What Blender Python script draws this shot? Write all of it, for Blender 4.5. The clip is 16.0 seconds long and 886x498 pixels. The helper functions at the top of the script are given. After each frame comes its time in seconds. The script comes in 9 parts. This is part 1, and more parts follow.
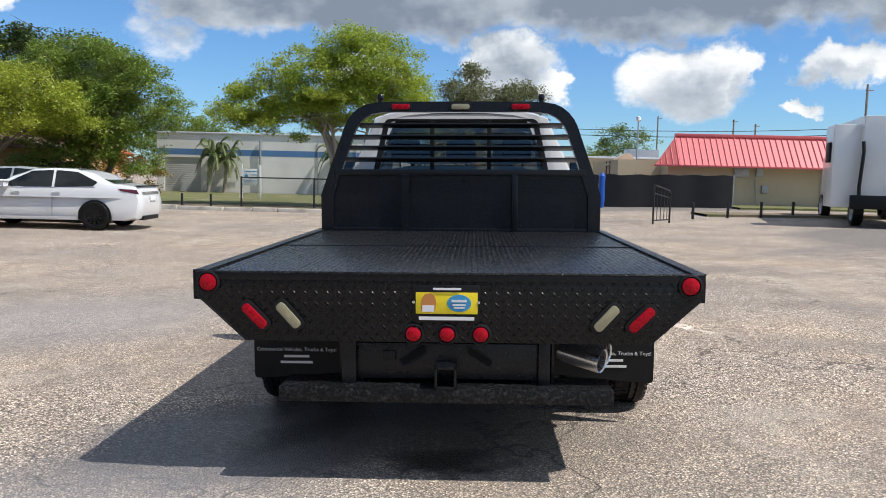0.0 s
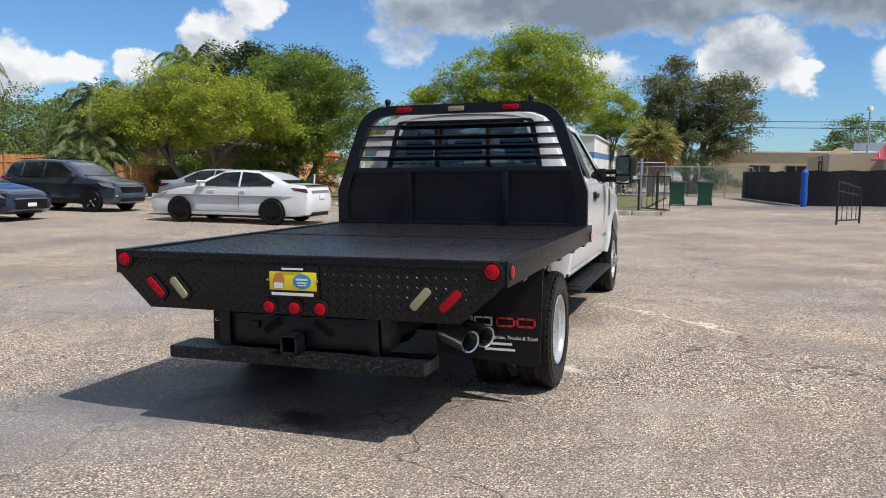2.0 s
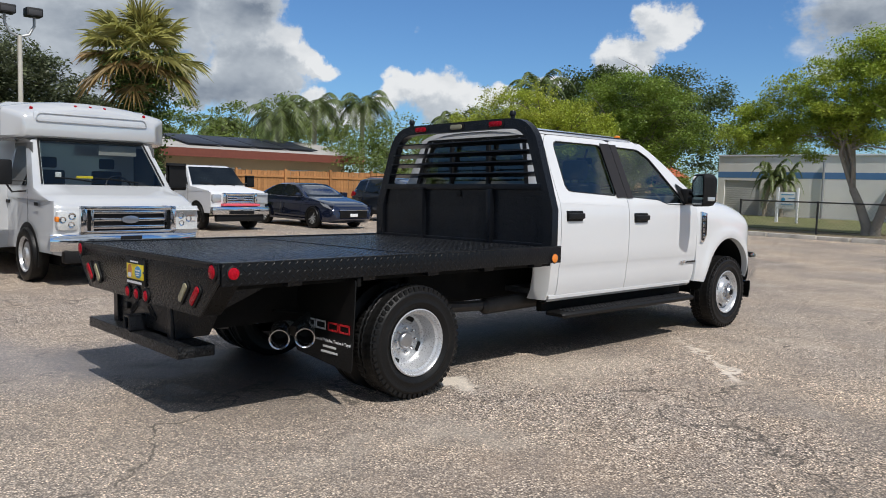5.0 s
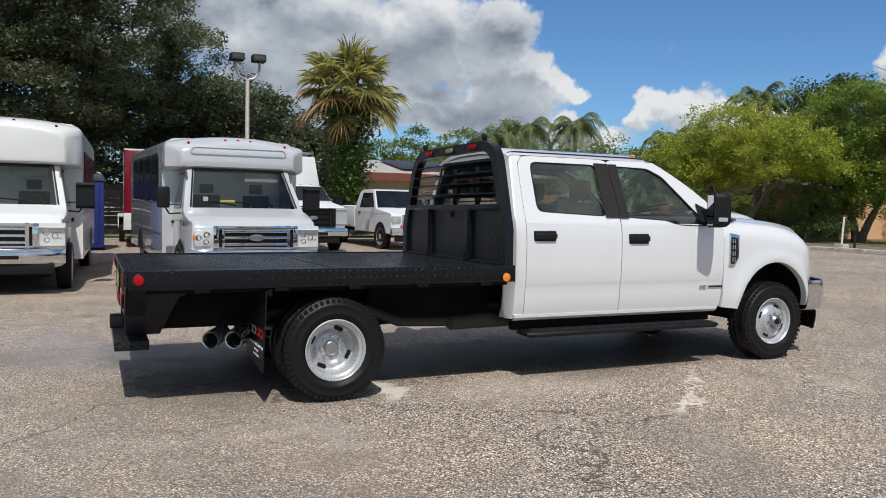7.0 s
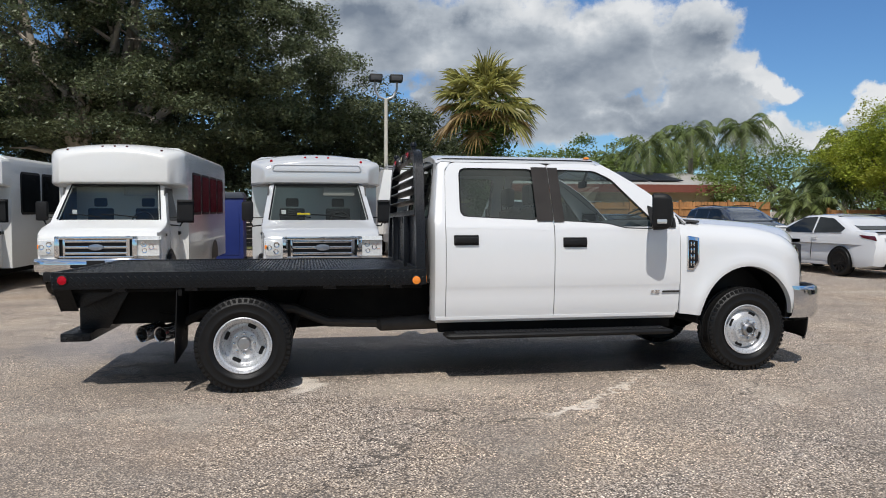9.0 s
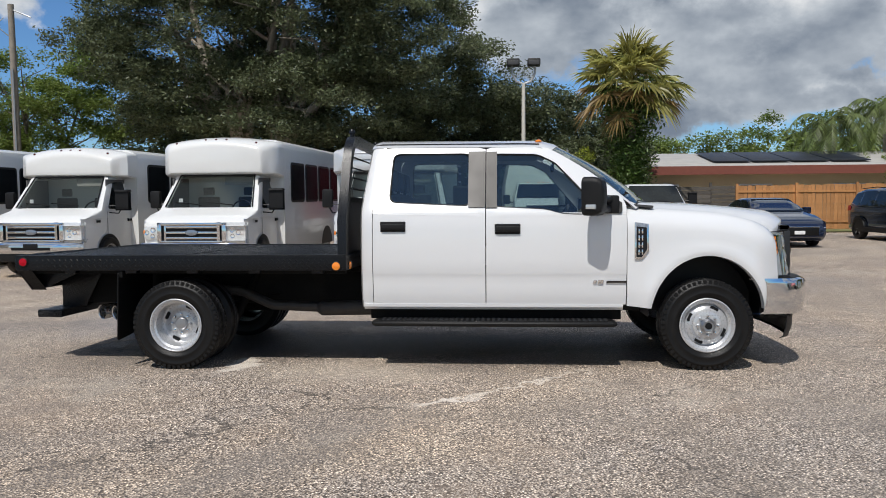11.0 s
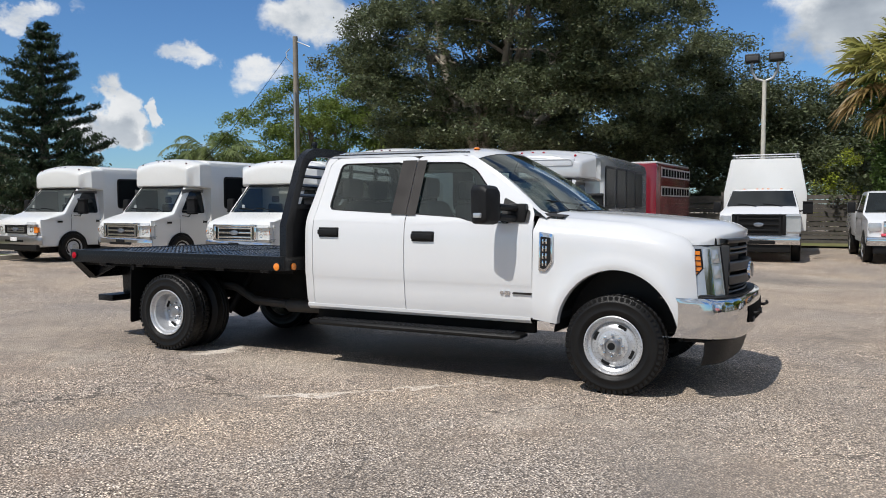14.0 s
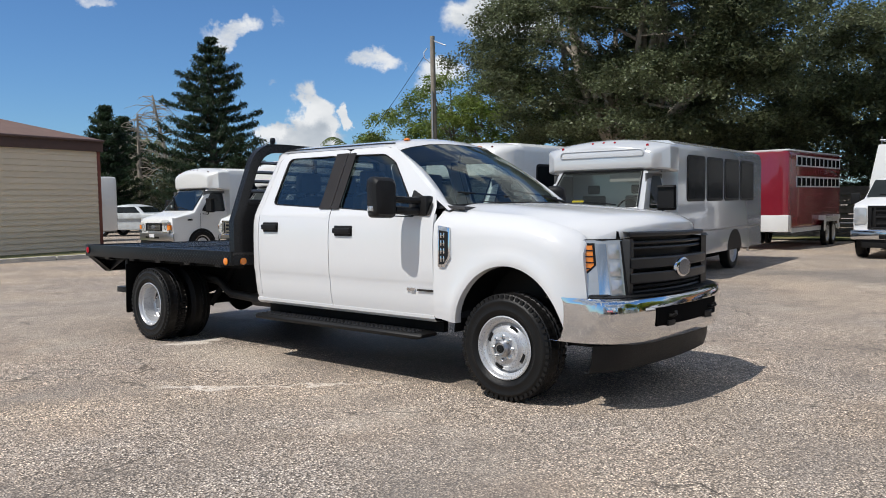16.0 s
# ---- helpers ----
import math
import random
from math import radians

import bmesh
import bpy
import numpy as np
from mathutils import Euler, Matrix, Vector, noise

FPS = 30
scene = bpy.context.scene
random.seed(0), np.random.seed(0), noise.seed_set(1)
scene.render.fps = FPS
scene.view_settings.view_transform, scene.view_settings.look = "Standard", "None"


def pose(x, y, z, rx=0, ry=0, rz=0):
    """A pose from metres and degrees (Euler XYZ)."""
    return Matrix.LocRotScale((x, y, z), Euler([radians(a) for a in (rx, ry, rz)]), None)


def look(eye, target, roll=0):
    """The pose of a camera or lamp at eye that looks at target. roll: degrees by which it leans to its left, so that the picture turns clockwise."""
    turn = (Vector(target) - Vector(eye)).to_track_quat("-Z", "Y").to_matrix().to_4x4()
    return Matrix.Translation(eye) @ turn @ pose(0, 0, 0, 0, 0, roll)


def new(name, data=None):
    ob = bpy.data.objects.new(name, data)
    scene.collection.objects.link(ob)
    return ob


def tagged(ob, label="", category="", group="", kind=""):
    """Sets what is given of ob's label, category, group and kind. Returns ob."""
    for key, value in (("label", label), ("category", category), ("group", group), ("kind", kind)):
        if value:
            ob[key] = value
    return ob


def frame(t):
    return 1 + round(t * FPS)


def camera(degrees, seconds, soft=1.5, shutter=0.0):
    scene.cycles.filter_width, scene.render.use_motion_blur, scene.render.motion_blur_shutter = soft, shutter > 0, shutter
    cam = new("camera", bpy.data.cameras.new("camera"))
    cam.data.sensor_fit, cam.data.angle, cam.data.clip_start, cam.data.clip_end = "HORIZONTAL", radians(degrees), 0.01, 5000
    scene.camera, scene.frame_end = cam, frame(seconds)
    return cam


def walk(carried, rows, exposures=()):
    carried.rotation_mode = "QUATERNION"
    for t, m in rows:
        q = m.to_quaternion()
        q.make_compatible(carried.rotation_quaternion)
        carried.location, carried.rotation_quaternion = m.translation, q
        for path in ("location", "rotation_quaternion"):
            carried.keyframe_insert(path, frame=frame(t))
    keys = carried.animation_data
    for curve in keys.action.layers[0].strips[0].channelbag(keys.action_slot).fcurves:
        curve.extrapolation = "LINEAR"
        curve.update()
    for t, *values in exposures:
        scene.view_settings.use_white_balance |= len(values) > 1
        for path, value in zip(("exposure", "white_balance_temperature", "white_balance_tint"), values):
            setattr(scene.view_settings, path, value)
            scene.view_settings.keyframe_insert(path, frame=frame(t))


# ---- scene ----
cam = camera(59.3, 16.0, soft=0.95)
LEVEL = pose(0, 0, 0, 0, -1.2, 0)  # the lot falls away slightly towards the bus row
PATH = [
    (0, (0.136, -5.001, 1.435), (0.051, -3.011, 1.25), 0.2),
    (0.5, (0.489, -5.15, 1.406), (0.314, -3.167, 1.218), 0.4),
    (1, (0.951, -5.22, 1.402), (0.646, -3.252, 1.216), 0.0),
    (1.5, (1.521, -5.283, 1.396), (1.054, -3.347, 1.212), -0.3),
    (2, (2.112, -5.136, 1.414), (1.47, -3.252, 1.228), -0.3),
    (2.5, (2.744, -5.059, 1.408), (1.928, -3.241, 1.233), -0.1),
    (3, (3.297, -4.786, 1.391), (2.327, -3.045, 1.219), 0.3),
    (3.5, (3.853, -4.543, 1.393), (2.745, -2.886, 1.226), 0.6),
    (4, (4.313, -4.197, 1.378), (3.074, -2.635, 1.219), 0.8),
    (6.5, (6.373, -2.108, 1.41), (4.619, -1.151, 1.311), 0.7),
    (7, (6.722, -1.63, 1.4), (4.899, -0.812, 1.312), 0.8),
    (7.5, (6.989, -1.104, 1.374), (5.112, -0.417, 1.301), 0.9),
    (8, (7.291, -0.594, 1.378), (5.375, -0.023, 1.317), 0.6),
    (8.5, (7.5, -0.048, 1.365), (5.554, 0.412, 1.309), 0.3),
    (9, (7.652, 0.508, 1.357), (5.683, 0.855, 1.297), -0.1),
    (11.5, (7.705, 3.398, 1.352), (5.728, 3.116, 1.253), -0.2),
    (12, (7.574, 3.953, 1.342), (5.619, 3.541, 1.243), -0.1),
    (12.5, (7.49, 4.516, 1.353), (5.568, 3.972, 1.258), -0.1),
    (13, (7.352, 5.043, 1.34), (5.471, 4.37, 1.253), 0.0),
    (13.5, (7.17, 5.575, 1.34), (5.335, 4.783, 1.26), 0.2),
    (14, (6.976, 6.08, 1.362), (5.192, 5.18, 1.284), 0.4),
    (14.5, (6.678, 6.536, 1.36), (4.945, 5.541, 1.279), 0.4),
    (15, (6.392, 7.025, 1.349), (4.716, 5.937, 1.267), 0.3),
    (15.5, (5.961, 7.395, 1.343), (4.352, 6.21, 1.258), 0.2),
    (16, (5.547, 7.784, 1.342), (4.016, 6.5, 1.254), -0.1),
]
walk(cam, [(t, LEVEL @ look(eye, target, roll)) for t, eye, target, roll in PATH], exposures=[(0.0, 0.28), (1.0, 0.22), (3.0, 0.06), (5.0, -0.08), (9.0, -0.14), (12.5, -0.10), (16.0, -0.02)])

# ---- sky and sun ----
SUN = Vector((0.66, -0.19, 1.0)).normalized()
scene.view_settings.exposure = 0.0
world = bpy.data.worlds.new("sky")
scene.world = world
world.use_nodes = True
wn, wl = world.node_tree.nodes, world.node_tree.links
wn.clear()
SKY_STRENGTH = 0.085


def wmath(op, a, b=None, clamp=False):
    n = wn.new("ShaderNodeMath")
    n.operation, n.use_clamp = op, clamp
    for i, v in enumerate((a, b)):
        if v is None:
            continue
        if isinstance(v, (int, float)):
            n.inputs[i].default_value = v
        else:
            wl.new(v, n.inputs[i])
    return n.outputs[0]


def wrange(v, a, b, c=0.0, d=1.0, kind="SMOOTHSTEP"):
    n = wn.new("ShaderNodeMapRange")
    n.interpolation_type = kind
    wl.new(v, n.inputs[0])
    for i, x in zip((1, 2, 3, 4), (a, b, c, d)):
        n.inputs[i].default_value = x
    return n.outputs[0]


sky = wn.new("ShaderNodeTexSky")
sky.sky_type, sky.sun_disc = "NISHITA", False
sky.sun_elevation = math.asin(SUN.z)
sky.sun_rotation = math.atan2(SUN.x, SUN.y)
sky.air_density, sky.dust_density, sky.ozone_density = 1.0, 0.15, 2.2
wtc = wn.new("ShaderNodeTexCoord")
ways = wtc.outputs["Generated"]


def wnoise(scale, detail, rough, offset=(0, 0, 0)):
    m = wn.new("ShaderNodeMapping")
    m.inputs["Location"].default_value = offset
    m.inputs["Scale"].default_value = (1, 1, 1.7)
    wl.new(ways, m.inputs["Vector"])
    n = wn.new("ShaderNodeTexNoise")
    n.inputs["Scale"].default_value, n.inputs["Detail"].default_value, n.inputs["Roughness"].default_value = scale, detail, rough
    wl.new(m.outputs[0], n.inputs["Vector"])
    return n.outputs["Fac"]


# clouds: heading, height, half width and half height in degrees, weight, share of grey
CLOUDS = [
    (-6, 13.2, 17, 4.2, 1.15, 0.8), (13, 13.2, 17, 4.2, 1.15, 0.8), (30, 13.0, 12, 4.0, 1.1, 0.7), (-20, 12.2, 6, 2.8, 0.95, 0.7),
    (-22, 9.2, 3.4, 2.4, 0.55, 0.5), (2.2, 8.0, 4.6, 2.9, 0.95, 0.15), (5.6, 6.2, 1.7, 1.5, 1.0, 0.0), (14.6, 6.9, 5.6, 3.0, 0.95, 0.15),
    (19.0, 7.6, 1.6, 1.3, 0.9, 0.0), (24.0, 7.9, 3.0, 1.8, 0.95, 0.1), (22.2, 5.3, 1.7, 0.6, 0.8, 0.1), (-8.5, 7.0, 4.6, 2.0, 0.85, 0.35),
    (-32.8, 11.2, 2.6, 2.2, 1.0, 0.05), (-35.2, 8.8, 2.8, 1.9, 1.0, 0.08), (-40.6, 6.8, 2.4, 1.1, 0.9, 0.05), (-61.5, 7.5, 5.0, 3.8, 1.1, 0.45),
    (-57.2, 8.2, 1.8, 1.6, 1.05, 0.0), (-47.9, 6.4, 3.6, 2.2, 1.05, 0.06), (-51.6, 6.3, 1.7, 1.7, 1.0, 0.0), (-44.6, 6.2, 2.4, 1.5, 0.95, 0.05),
    (-49.9, 10.7, 0.7, 0.7, 0.5, 0.0), (-86, 12.2, 9, 4.6, 1.15, 0.5), (-75.5, 11.4, 8, 4.4, 1.15, 0.42), (-67.5, 11.2, 6.2, 4.2, 1.1, 0.25),
    (-62.4, 11.6, 3.0, 3.2, 1.1, 0.1), (-59.2, 8.4, 1.8, 2.2, 1.05, 0.0), (-68, 6.6, 8, 2.2, 1.1, 0.45), (-77, 6.4, 7, 2.8, 1.1, 0.55),
    (-79, 8.6, 3.4, 1.6, 1.1, 0.05), (-73, 8.6, 6.0, 2.6, 1.15, 0.25), (-56, 4.8, 4.6, 1.5, 0.95, 0.12), (-134.7, 10.1, 2.2, 1.2, 0.66, 0.05), (-130.1, 9.0, 3.2, 1.2, 0.66, 0.05),
    (-125.2, 12.8, 5.6, 2.2, 0.8, 0.1), (-134.5, 3.5, 1.0, 0.9, 0.55, 0.0), (-158, 13.4, 3.0, 0.9, 0.62, 0.0), (-153.6, 13.5, 1.8, 0.8, 0.55, 0.0),
    (-144.8, 12.4, 2.6, 0.8, 0.60, 0.0), (-141.5, 12.7, 1.0, 1.0, 0.5, 0.0), (-139.6, 6.2, 2.0, 2.2, 1.05, 0.0), (-140.2, 4.6, 3.2, 1.2, 1.0, 0.1),
    (-137.1, 6.2, 0.8, 0.8, 0.95, 0.0), (-142.6, 8.5, 0.8, 0.4, 0.45, 0.0),
]
# the cloud outlines are frayed by bending the directions a little
fray = wn.new("ShaderNodeTexNoise")
fray.inputs["Scale"].default_value, fray.inputs["Detail"].default_value, fray.inputs["Roughness"].default_value = 13.0, 8.0, 0.6
wl.new(ways, fray.inputs["Vector"])
bend = wn.new("ShaderNodeVectorMath")
bend.operation = "MULTIPLY_ADD"
bend.inputs[1].default_value = (0.12, 0.12, 0.10)
wl.new(fray.outputs["Color"], bend.inputs[0])
wl.new(ways, bend.inputs[2])
bent = wn.new("ShaderNodeVectorMath")
bent.operation = "SUBTRACT"
bent.inputs[1].default_value = (0.06, 0.06, 0.05)
wl.new(bend.outputs[0], bent.inputs[0])
unit = wn.new("ShaderNodeVectorMath")
unit.operation = "NORMALIZE"
wl.new(bent.outputs[0], unit.inputs[0])
split = wn.new("ShaderNodeSeparateXYZ")
wl.new(unit.outputs[0], split.inputs[0])
azimuth = wmath("MULTIPLY", wmath("ARCTAN2", split.outputs[0], split.outputs[1]), 180 / math.pi)
height = wmath("MULTIPLY", wmath("ARCSINE", split.outputs[2]), 180 / math.pi)
spot_here = wn.new("ShaderNodeCombineXYZ")
wl.new(azimuth, spot_here.inputs[0])
wl.new(height, spot_here.inputs[1])
spot_above = wn.new("ShaderNodeCombineXYZ")
wl.new(wmath("ADD", azimuth, 0.7), spot_above.inputs[0])
wl.new(wmath("ADD", height, 1.3), spot_above.inputs[1])


def lumps(point):
    """Cover of all clouds at a point of the sky, and their greyness."""
    most = dull_most = None
    for head, rise, wide, tall, weight, dull in CLOUDS:
        off = wn.new("ShaderNodeVectorMath")
        off.operation = "MULTIPLY_ADD"
        off.inputs[1].default_value = (1 / wide, 1 / tall, 0)
        off.inputs[2].default_value = (-head / wide, -rise / tall, 0)
        wl.new(point.outputs[0], off.inputs[0])
        far_off = wn.new("ShaderNodeVectorMath")
        far_off.operation = "LENGTH"
        wl.new(off.outputs[0], far_off.inputs[0])
        lump = wrange(far_off.outputs["Value"], 1.35, 0.35, 0.0, weight)
        most = lump if most is None else wmath("MAXIMUM", most, lump)
        if dull > 0:
            g = wmath("MULTIPLY", lump, dull)
            dull_most = g if dull_most is None else wmath("MAXIMUM", dull_most, g)
    return most, dull_most


fine = wnoise(15.0, 10.0, 0.6)
fine_up = wnoise(15.0, 10.0, 0.6, (-0.01, -0.01, -0.036))
# scattered unseen clouds added in the rest of the sky to make skylight and reflections less blue
unseen_cover = wrange(wnoise(2.6, 6.0, 0.55, (0.7, 0.1, 0.3)), 0.42, 0.56, 0.0, 1.0)
unseen_cover = wmath("MULTIPLY", unseen_cover, wmath("MAXIMUM", wrange(height, 17.0, 23.0), wmath("MULTIPLY", wrange(azimuth, 42.0, 54.0), wrange(height, 3.0, 6.0))))
cover, grey = lumps(spot_here)
cover = wmath("MAXIMUM", cover, unseen_cover)
grey = wmath("MAXIMUM", grey, wmath("MULTIPLY", unseen_cover, 0.45))
above = wmath("MAXIMUM", lumps(spot_above)[0], unseen_cover)
body = wmath("ADD", cover, wmath("MULTIPLY", wmath("SUBTRACT", fine, 0.5), 1.05))
density = wrange(body, 0.34, 0.80)
above_body = wrange(wmath("ADD", above, wmath("MULTIPLY", wmath("SUBTRACT", fine_up, 0.5), 1.05)), 0.40, 1.15)
shade = wmath("SUBTRACT", 1.0, wmath("MULTIPLY", above_body, 0.42))
shade = wmath("ADD", shade, wmath("MULTIPLY", wmath("SUBTRACT", fine, fine_up), 0.35))
broad, broad_up = wnoise(7.0, 4.0, 0.5), wnoise(7.0, 4.0, 0.5, (-0.02, -0.02, -0.07))
shade = wmath("ADD", shade, wmath("MULTIPLY", wmath("SUBTRACT", broad, broad_up), 1.5))
shade = wmath("SUBTRACT", shade, wmath("MULTIPLY", grey, 0.62), True)
tone = wn.new("ShaderNodeValToRGB")
tone.color_ramp.elements[0].color = (0.20, 0.245, 0.315, 1)
tone.color_ramp.elements[1].color = (0.84, 0.86, 0.88, 1)
middle = tone.color_ramp.elements.new(0.55)
middle.color = (0.50, 0.55, 0.61, 1)
wl.new(shade, tone.inputs[0])
lift = wn.new("ShaderNodeVectorMath")
lift.operation = "SCALE"
lift.inputs["Scale"].default_value = 1.0 / SKY_STRENGTH
wl.new(tone.outputs[0], lift.inputs[0])
mixed = wn.new("ShaderNodeMix")
mixed.data_type = "RGBA"
wl.new(density, mixed.inputs["Factor"])
clean = wn.new("ShaderNodeMix")
clean.data_type, clean.blend_type = "RGBA", "MULTIPLY"
clean.inputs["Factor"].default_value = 1.0
clean.inputs[7].default_value = (0.64, 0.95, 1.30, 1)
wl.new(sky.outputs[0], clean.inputs[6])
wl.new(clean.outputs[2], mixed.inputs[6])
wl.new(lift.outputs[0], mixed.inputs[7])
bg = wn.new("ShaderNodeBackground")
bg.inputs["Strength"].default_value = SKY_STRENGTH
wl.new(mixed.outputs[2], bg.inputs["Color"])
wo = wn.new("ShaderNodeOutputWorld")
wl.new(bg.outputs[0], wo.inputs["Surface"])

sun = new("sun", bpy.data.lights.new("sun", "SUN"))
sun.data.energy, sun.data.angle, sun.data.color = 3.85, radians(0.55), (1.0, 0.965, 0.915)
sun.matrix_world = look(SUN * 50, (0, 0, 0))


# ---- materials ----
def material(name, col, rough=0.5, metal=0.0, vary=0.12, scale=6.0, fine=90.0, bump=0.0, coat=0.0, spec=0.5, island=0.0, dirt=None, dirt_amount=0.0, piece=0.0):
    """Principled paint with tone shifts at two scales, fine relief and optional dirt patches."""
    m = bpy.data.materials.new(name)
    m.use_nodes = True
    n, l = m.node_tree.nodes, m.node_tree.links
    p = n["Principled BSDF"]
    tc = n.new("ShaderNodeTexCoord")

    def nz(s, d=3.0):
        t = n.new("ShaderNodeTexNoise")
        t.inputs["Scale"].default_value, t.inputs["Detail"].default_value = s, d
        l.new(tc.outputs["Object"], t.inputs["Vector"])
        return t.outputs["Fac"]

    def mth(op, a, b, clamp=False):
        q = n.new("ShaderNodeMath")
        q.operation, q.use_clamp = op, clamp
        for i, v in enumerate((a, b)):
            if isinstance(v, (int, float)):
                q.inputs[i].default_value = v
            else:
                l.new(v, q.inputs[i])
        return q.outputs[0]

    broad, small = nz(scale, 4.0), nz(fine, 2.0)
    v = mth("ADD", mth("MULTIPLY", mth("SUBTRACT", broad, 0.5), 2.4 * vary), mth("MULTIPLY", mth("SUBTRACT", small, 0.5), 1.2 * vary))
    if island:
        g = n.new("ShaderNodeNewGeometry")
        v = mth("ADD", v, mth("MULTIPLY", mth("SUBTRACT", g.outputs["Random Per Island"], 0.5), 2 * island))
    if piece:
        o = n.new("ShaderNodeObjectInfo")
        v = mth("ADD", v, mth("MULTIPLY", mth("SUBTRACT", o.outputs["Random"], 0.5), 2 * piece))
    hsv = n.new("ShaderNodeHueSaturation")
    hsv.inputs["Color"].default_value = (*col, 1)
    l.new(mth("ADD", v, 1.0), hsv.inputs["Value"])
    colour = hsv.outputs["Color"]
    if dirt:
        mx = n.new("ShaderNodeMix")
        mx.data_type = "RGBA"
        r = n.new("ShaderNodeMapRange")
        r.inputs[1].default_value, r.inputs[2].default_value = 0.48, 0.72
        r.inputs[4].default_value = dirt_amount
        l.new(nz(scale * 0.6, 8.0), r.inputs[0])
        l.new(r.outputs[0], mx.inputs["Factor"])
        l.new(colour, mx.inputs[6])
        mx.inputs[7].default_value = (*dirt, 1)
        colour = mx.outputs[2]
    l.new(colour, p.inputs["Base Color"])
    p.inputs["Metallic"].default_value = metal
    p.inputs["Specular IOR Level"].default_value = spec
    l.new(mth("ADD", mth("MULTIPLY", mth("SUBTRACT", small, 0.5), 0.25 * (rough > 0.12)), rough, True), p.inputs["Roughness"])
    if coat:
        p.inputs["Coat Weight"].default_value, p.inputs["Coat Roughness"].default_value = coat, 0.04
    if bump:
        b = n.new("ShaderNodeBump")
        b.inputs["Strength"].default_value, b.inputs["Distance"].default_value = bump, 0.01
        l.new(small, b.inputs["Height"])
        l.new(b.outputs[0], p.inputs["Normal"])
    return m


def glass(name, tint, clear=0.75, sheen=0.08):
    """Tinted window glass: a glossy coat over a see-through tint."""
    m = bpy.data.materials.new(name)
    m.use_nodes = True
    n, l = m.node_tree.nodes, m.node_tree.links
    n.remove(n["Principled BSDF"])
    tr, gl, mx, lw, pw, ad = n.new("ShaderNodeBsdfTransparent"), n.new("ShaderNodeBsdfGlossy"), n.new("ShaderNodeMixShader"), n.new("ShaderNodeLayerWeight"), n.new("ShaderNodeMath"), n.new("ShaderNodeMath")
    tr.inputs["Color"].default_value = (*[c * clear for c in tint], 1)
    gl.inputs["Roughness"].default_value, gl.inputs["Color"].default_value = 0.02, (0.93, 0.93, 0.84, 1)
    lw.inputs["Blend"].default_value = 0.5
    pw.operation, ad.operation = "POWER", "MULTIPLY_ADD"
    pw.inputs[1].default_value = 4.0
    ad.inputs[1].default_value, ad.inputs[2].default_value = 0.8, sheen
    l.new(lw.outputs["Facing"], pw.inputs[0])
    l.new(pw.outputs[0], ad.inputs[0])
    l.new(ad.outputs[0], mx.inputs[0])
    l.new(tr.outputs[0], mx.inputs[1])
    l.new(gl.outputs[0], mx.inputs[2])
    l.new(mx.outputs[0], n["Material Output"].inputs["Surface"])
    return m


WHITE = material("white_paint", (0.71, 0.715, 0.72), 0.22, vary=0.015, scale=1.5, coat=0.6)
BLACK_BED = material("black_bed_paint", (0.0060, 0.0069, 0.0092), 0.30, vary=0.5, scale=9, bump=0.16, fine=120, spec=0.33)
BED_EDGE = material("chipped_black_edge", (0.005, 0.0055, 0.0065), 0.3, vary=0.5, scale=110, bump=0.5, fine=90, spec=0.25, dirt=(0.30, 0.30, 0.30), dirt_amount=0.12)
GRILLE = material("grille_plastic", (0.022, 0.022, 0.023), 0.42, vary=0.1, scale=12, spec=0.4)
BLACK = material("black_satin", (0.005, 0.005, 0.0053), 0.5, vary=0.3, scale=8, spec=0.3)
PLASTIC = material("black_plastic", (0.010, 0.010, 0.0105), 0.5, vary=0.15, scale=12, bump=0.15, fine=400, spec=0.25)
UNDER = material("chassis_black", (0.007, 0.007, 0.0068), 0.7, vary=0.5, scale=7, bump=0.3, dirt=(0.03, 0.026, 0.022), dirt_amount=0.25, spec=0.12)
RUBBER = material("tyre_rubber", (0.0092, 0.0088, 0.0086), 0.40, vary=0.3, scale=14, bump=0.2, fine=220, spec=0.22)
TRIM = material("pillar_trim", (0.026, 0.022, 0.0195), 0.33, vary=0.05, fine=5, spec=0.3)
SEAM = material("panel_gap", (0.05, 0.05, 0.05), 0.7)
CHROME = material("chrome", (0.72, 0.73, 0.75), 0.07, 1.0, vary=0.03)
STEEL = material("painted_steel_wheel", (0.56, 0.565, 0.575), 0.30, 0.5, vary=0.05, scale=10)
ALU = material("bare_metal", (0.45, 0.45, 0.46), 0.35, 1.0, vary=0.15)
RED = material("red_lens", (0.40, 0.003, 0.014), 0.28, vary=0.3, scale=45, coat=0.0, spec=0.2)
CLEARLENS = material("clear_lens", (0.32, 0.29, 0.18), 0.2, vary=0.2, scale=50, coat=0.4)
AMBER = material("amber_lens", (0.85, 0.24, 0.015), 0.14, vary=0.06, coat=1.0)
LAMP_GLASS = material("headlamp", (0.55, 0.57, 0.58), 0.16, 0.5, vary=0.12, scale=10, coat=1.0)
TIPSTEEL = material("polished_steel_tip", (0.62, 0.62, 0.63), 0.22, 0.9, vary=0.12, scale=20)
BORE = material("pipe_bore", (0.015, 0.014, 0.013), 0.7)
GLASS = glass("cab_glass", (0.78, 0.92, 0.89), 0.70, 0.125)
DARKGLASS = glass("tinted_glass", (0.5, 0.54, 0.55), 0.5, 0.08)
SHIELD = glass("windshield_glass", (0.9, 0.97, 0.95), 0.85, 0.13)
SEAT = material("seat_cloth", (0.095, 0.095, 0.10), 0.9, vary=0.15, scale=20, bump=0.3)
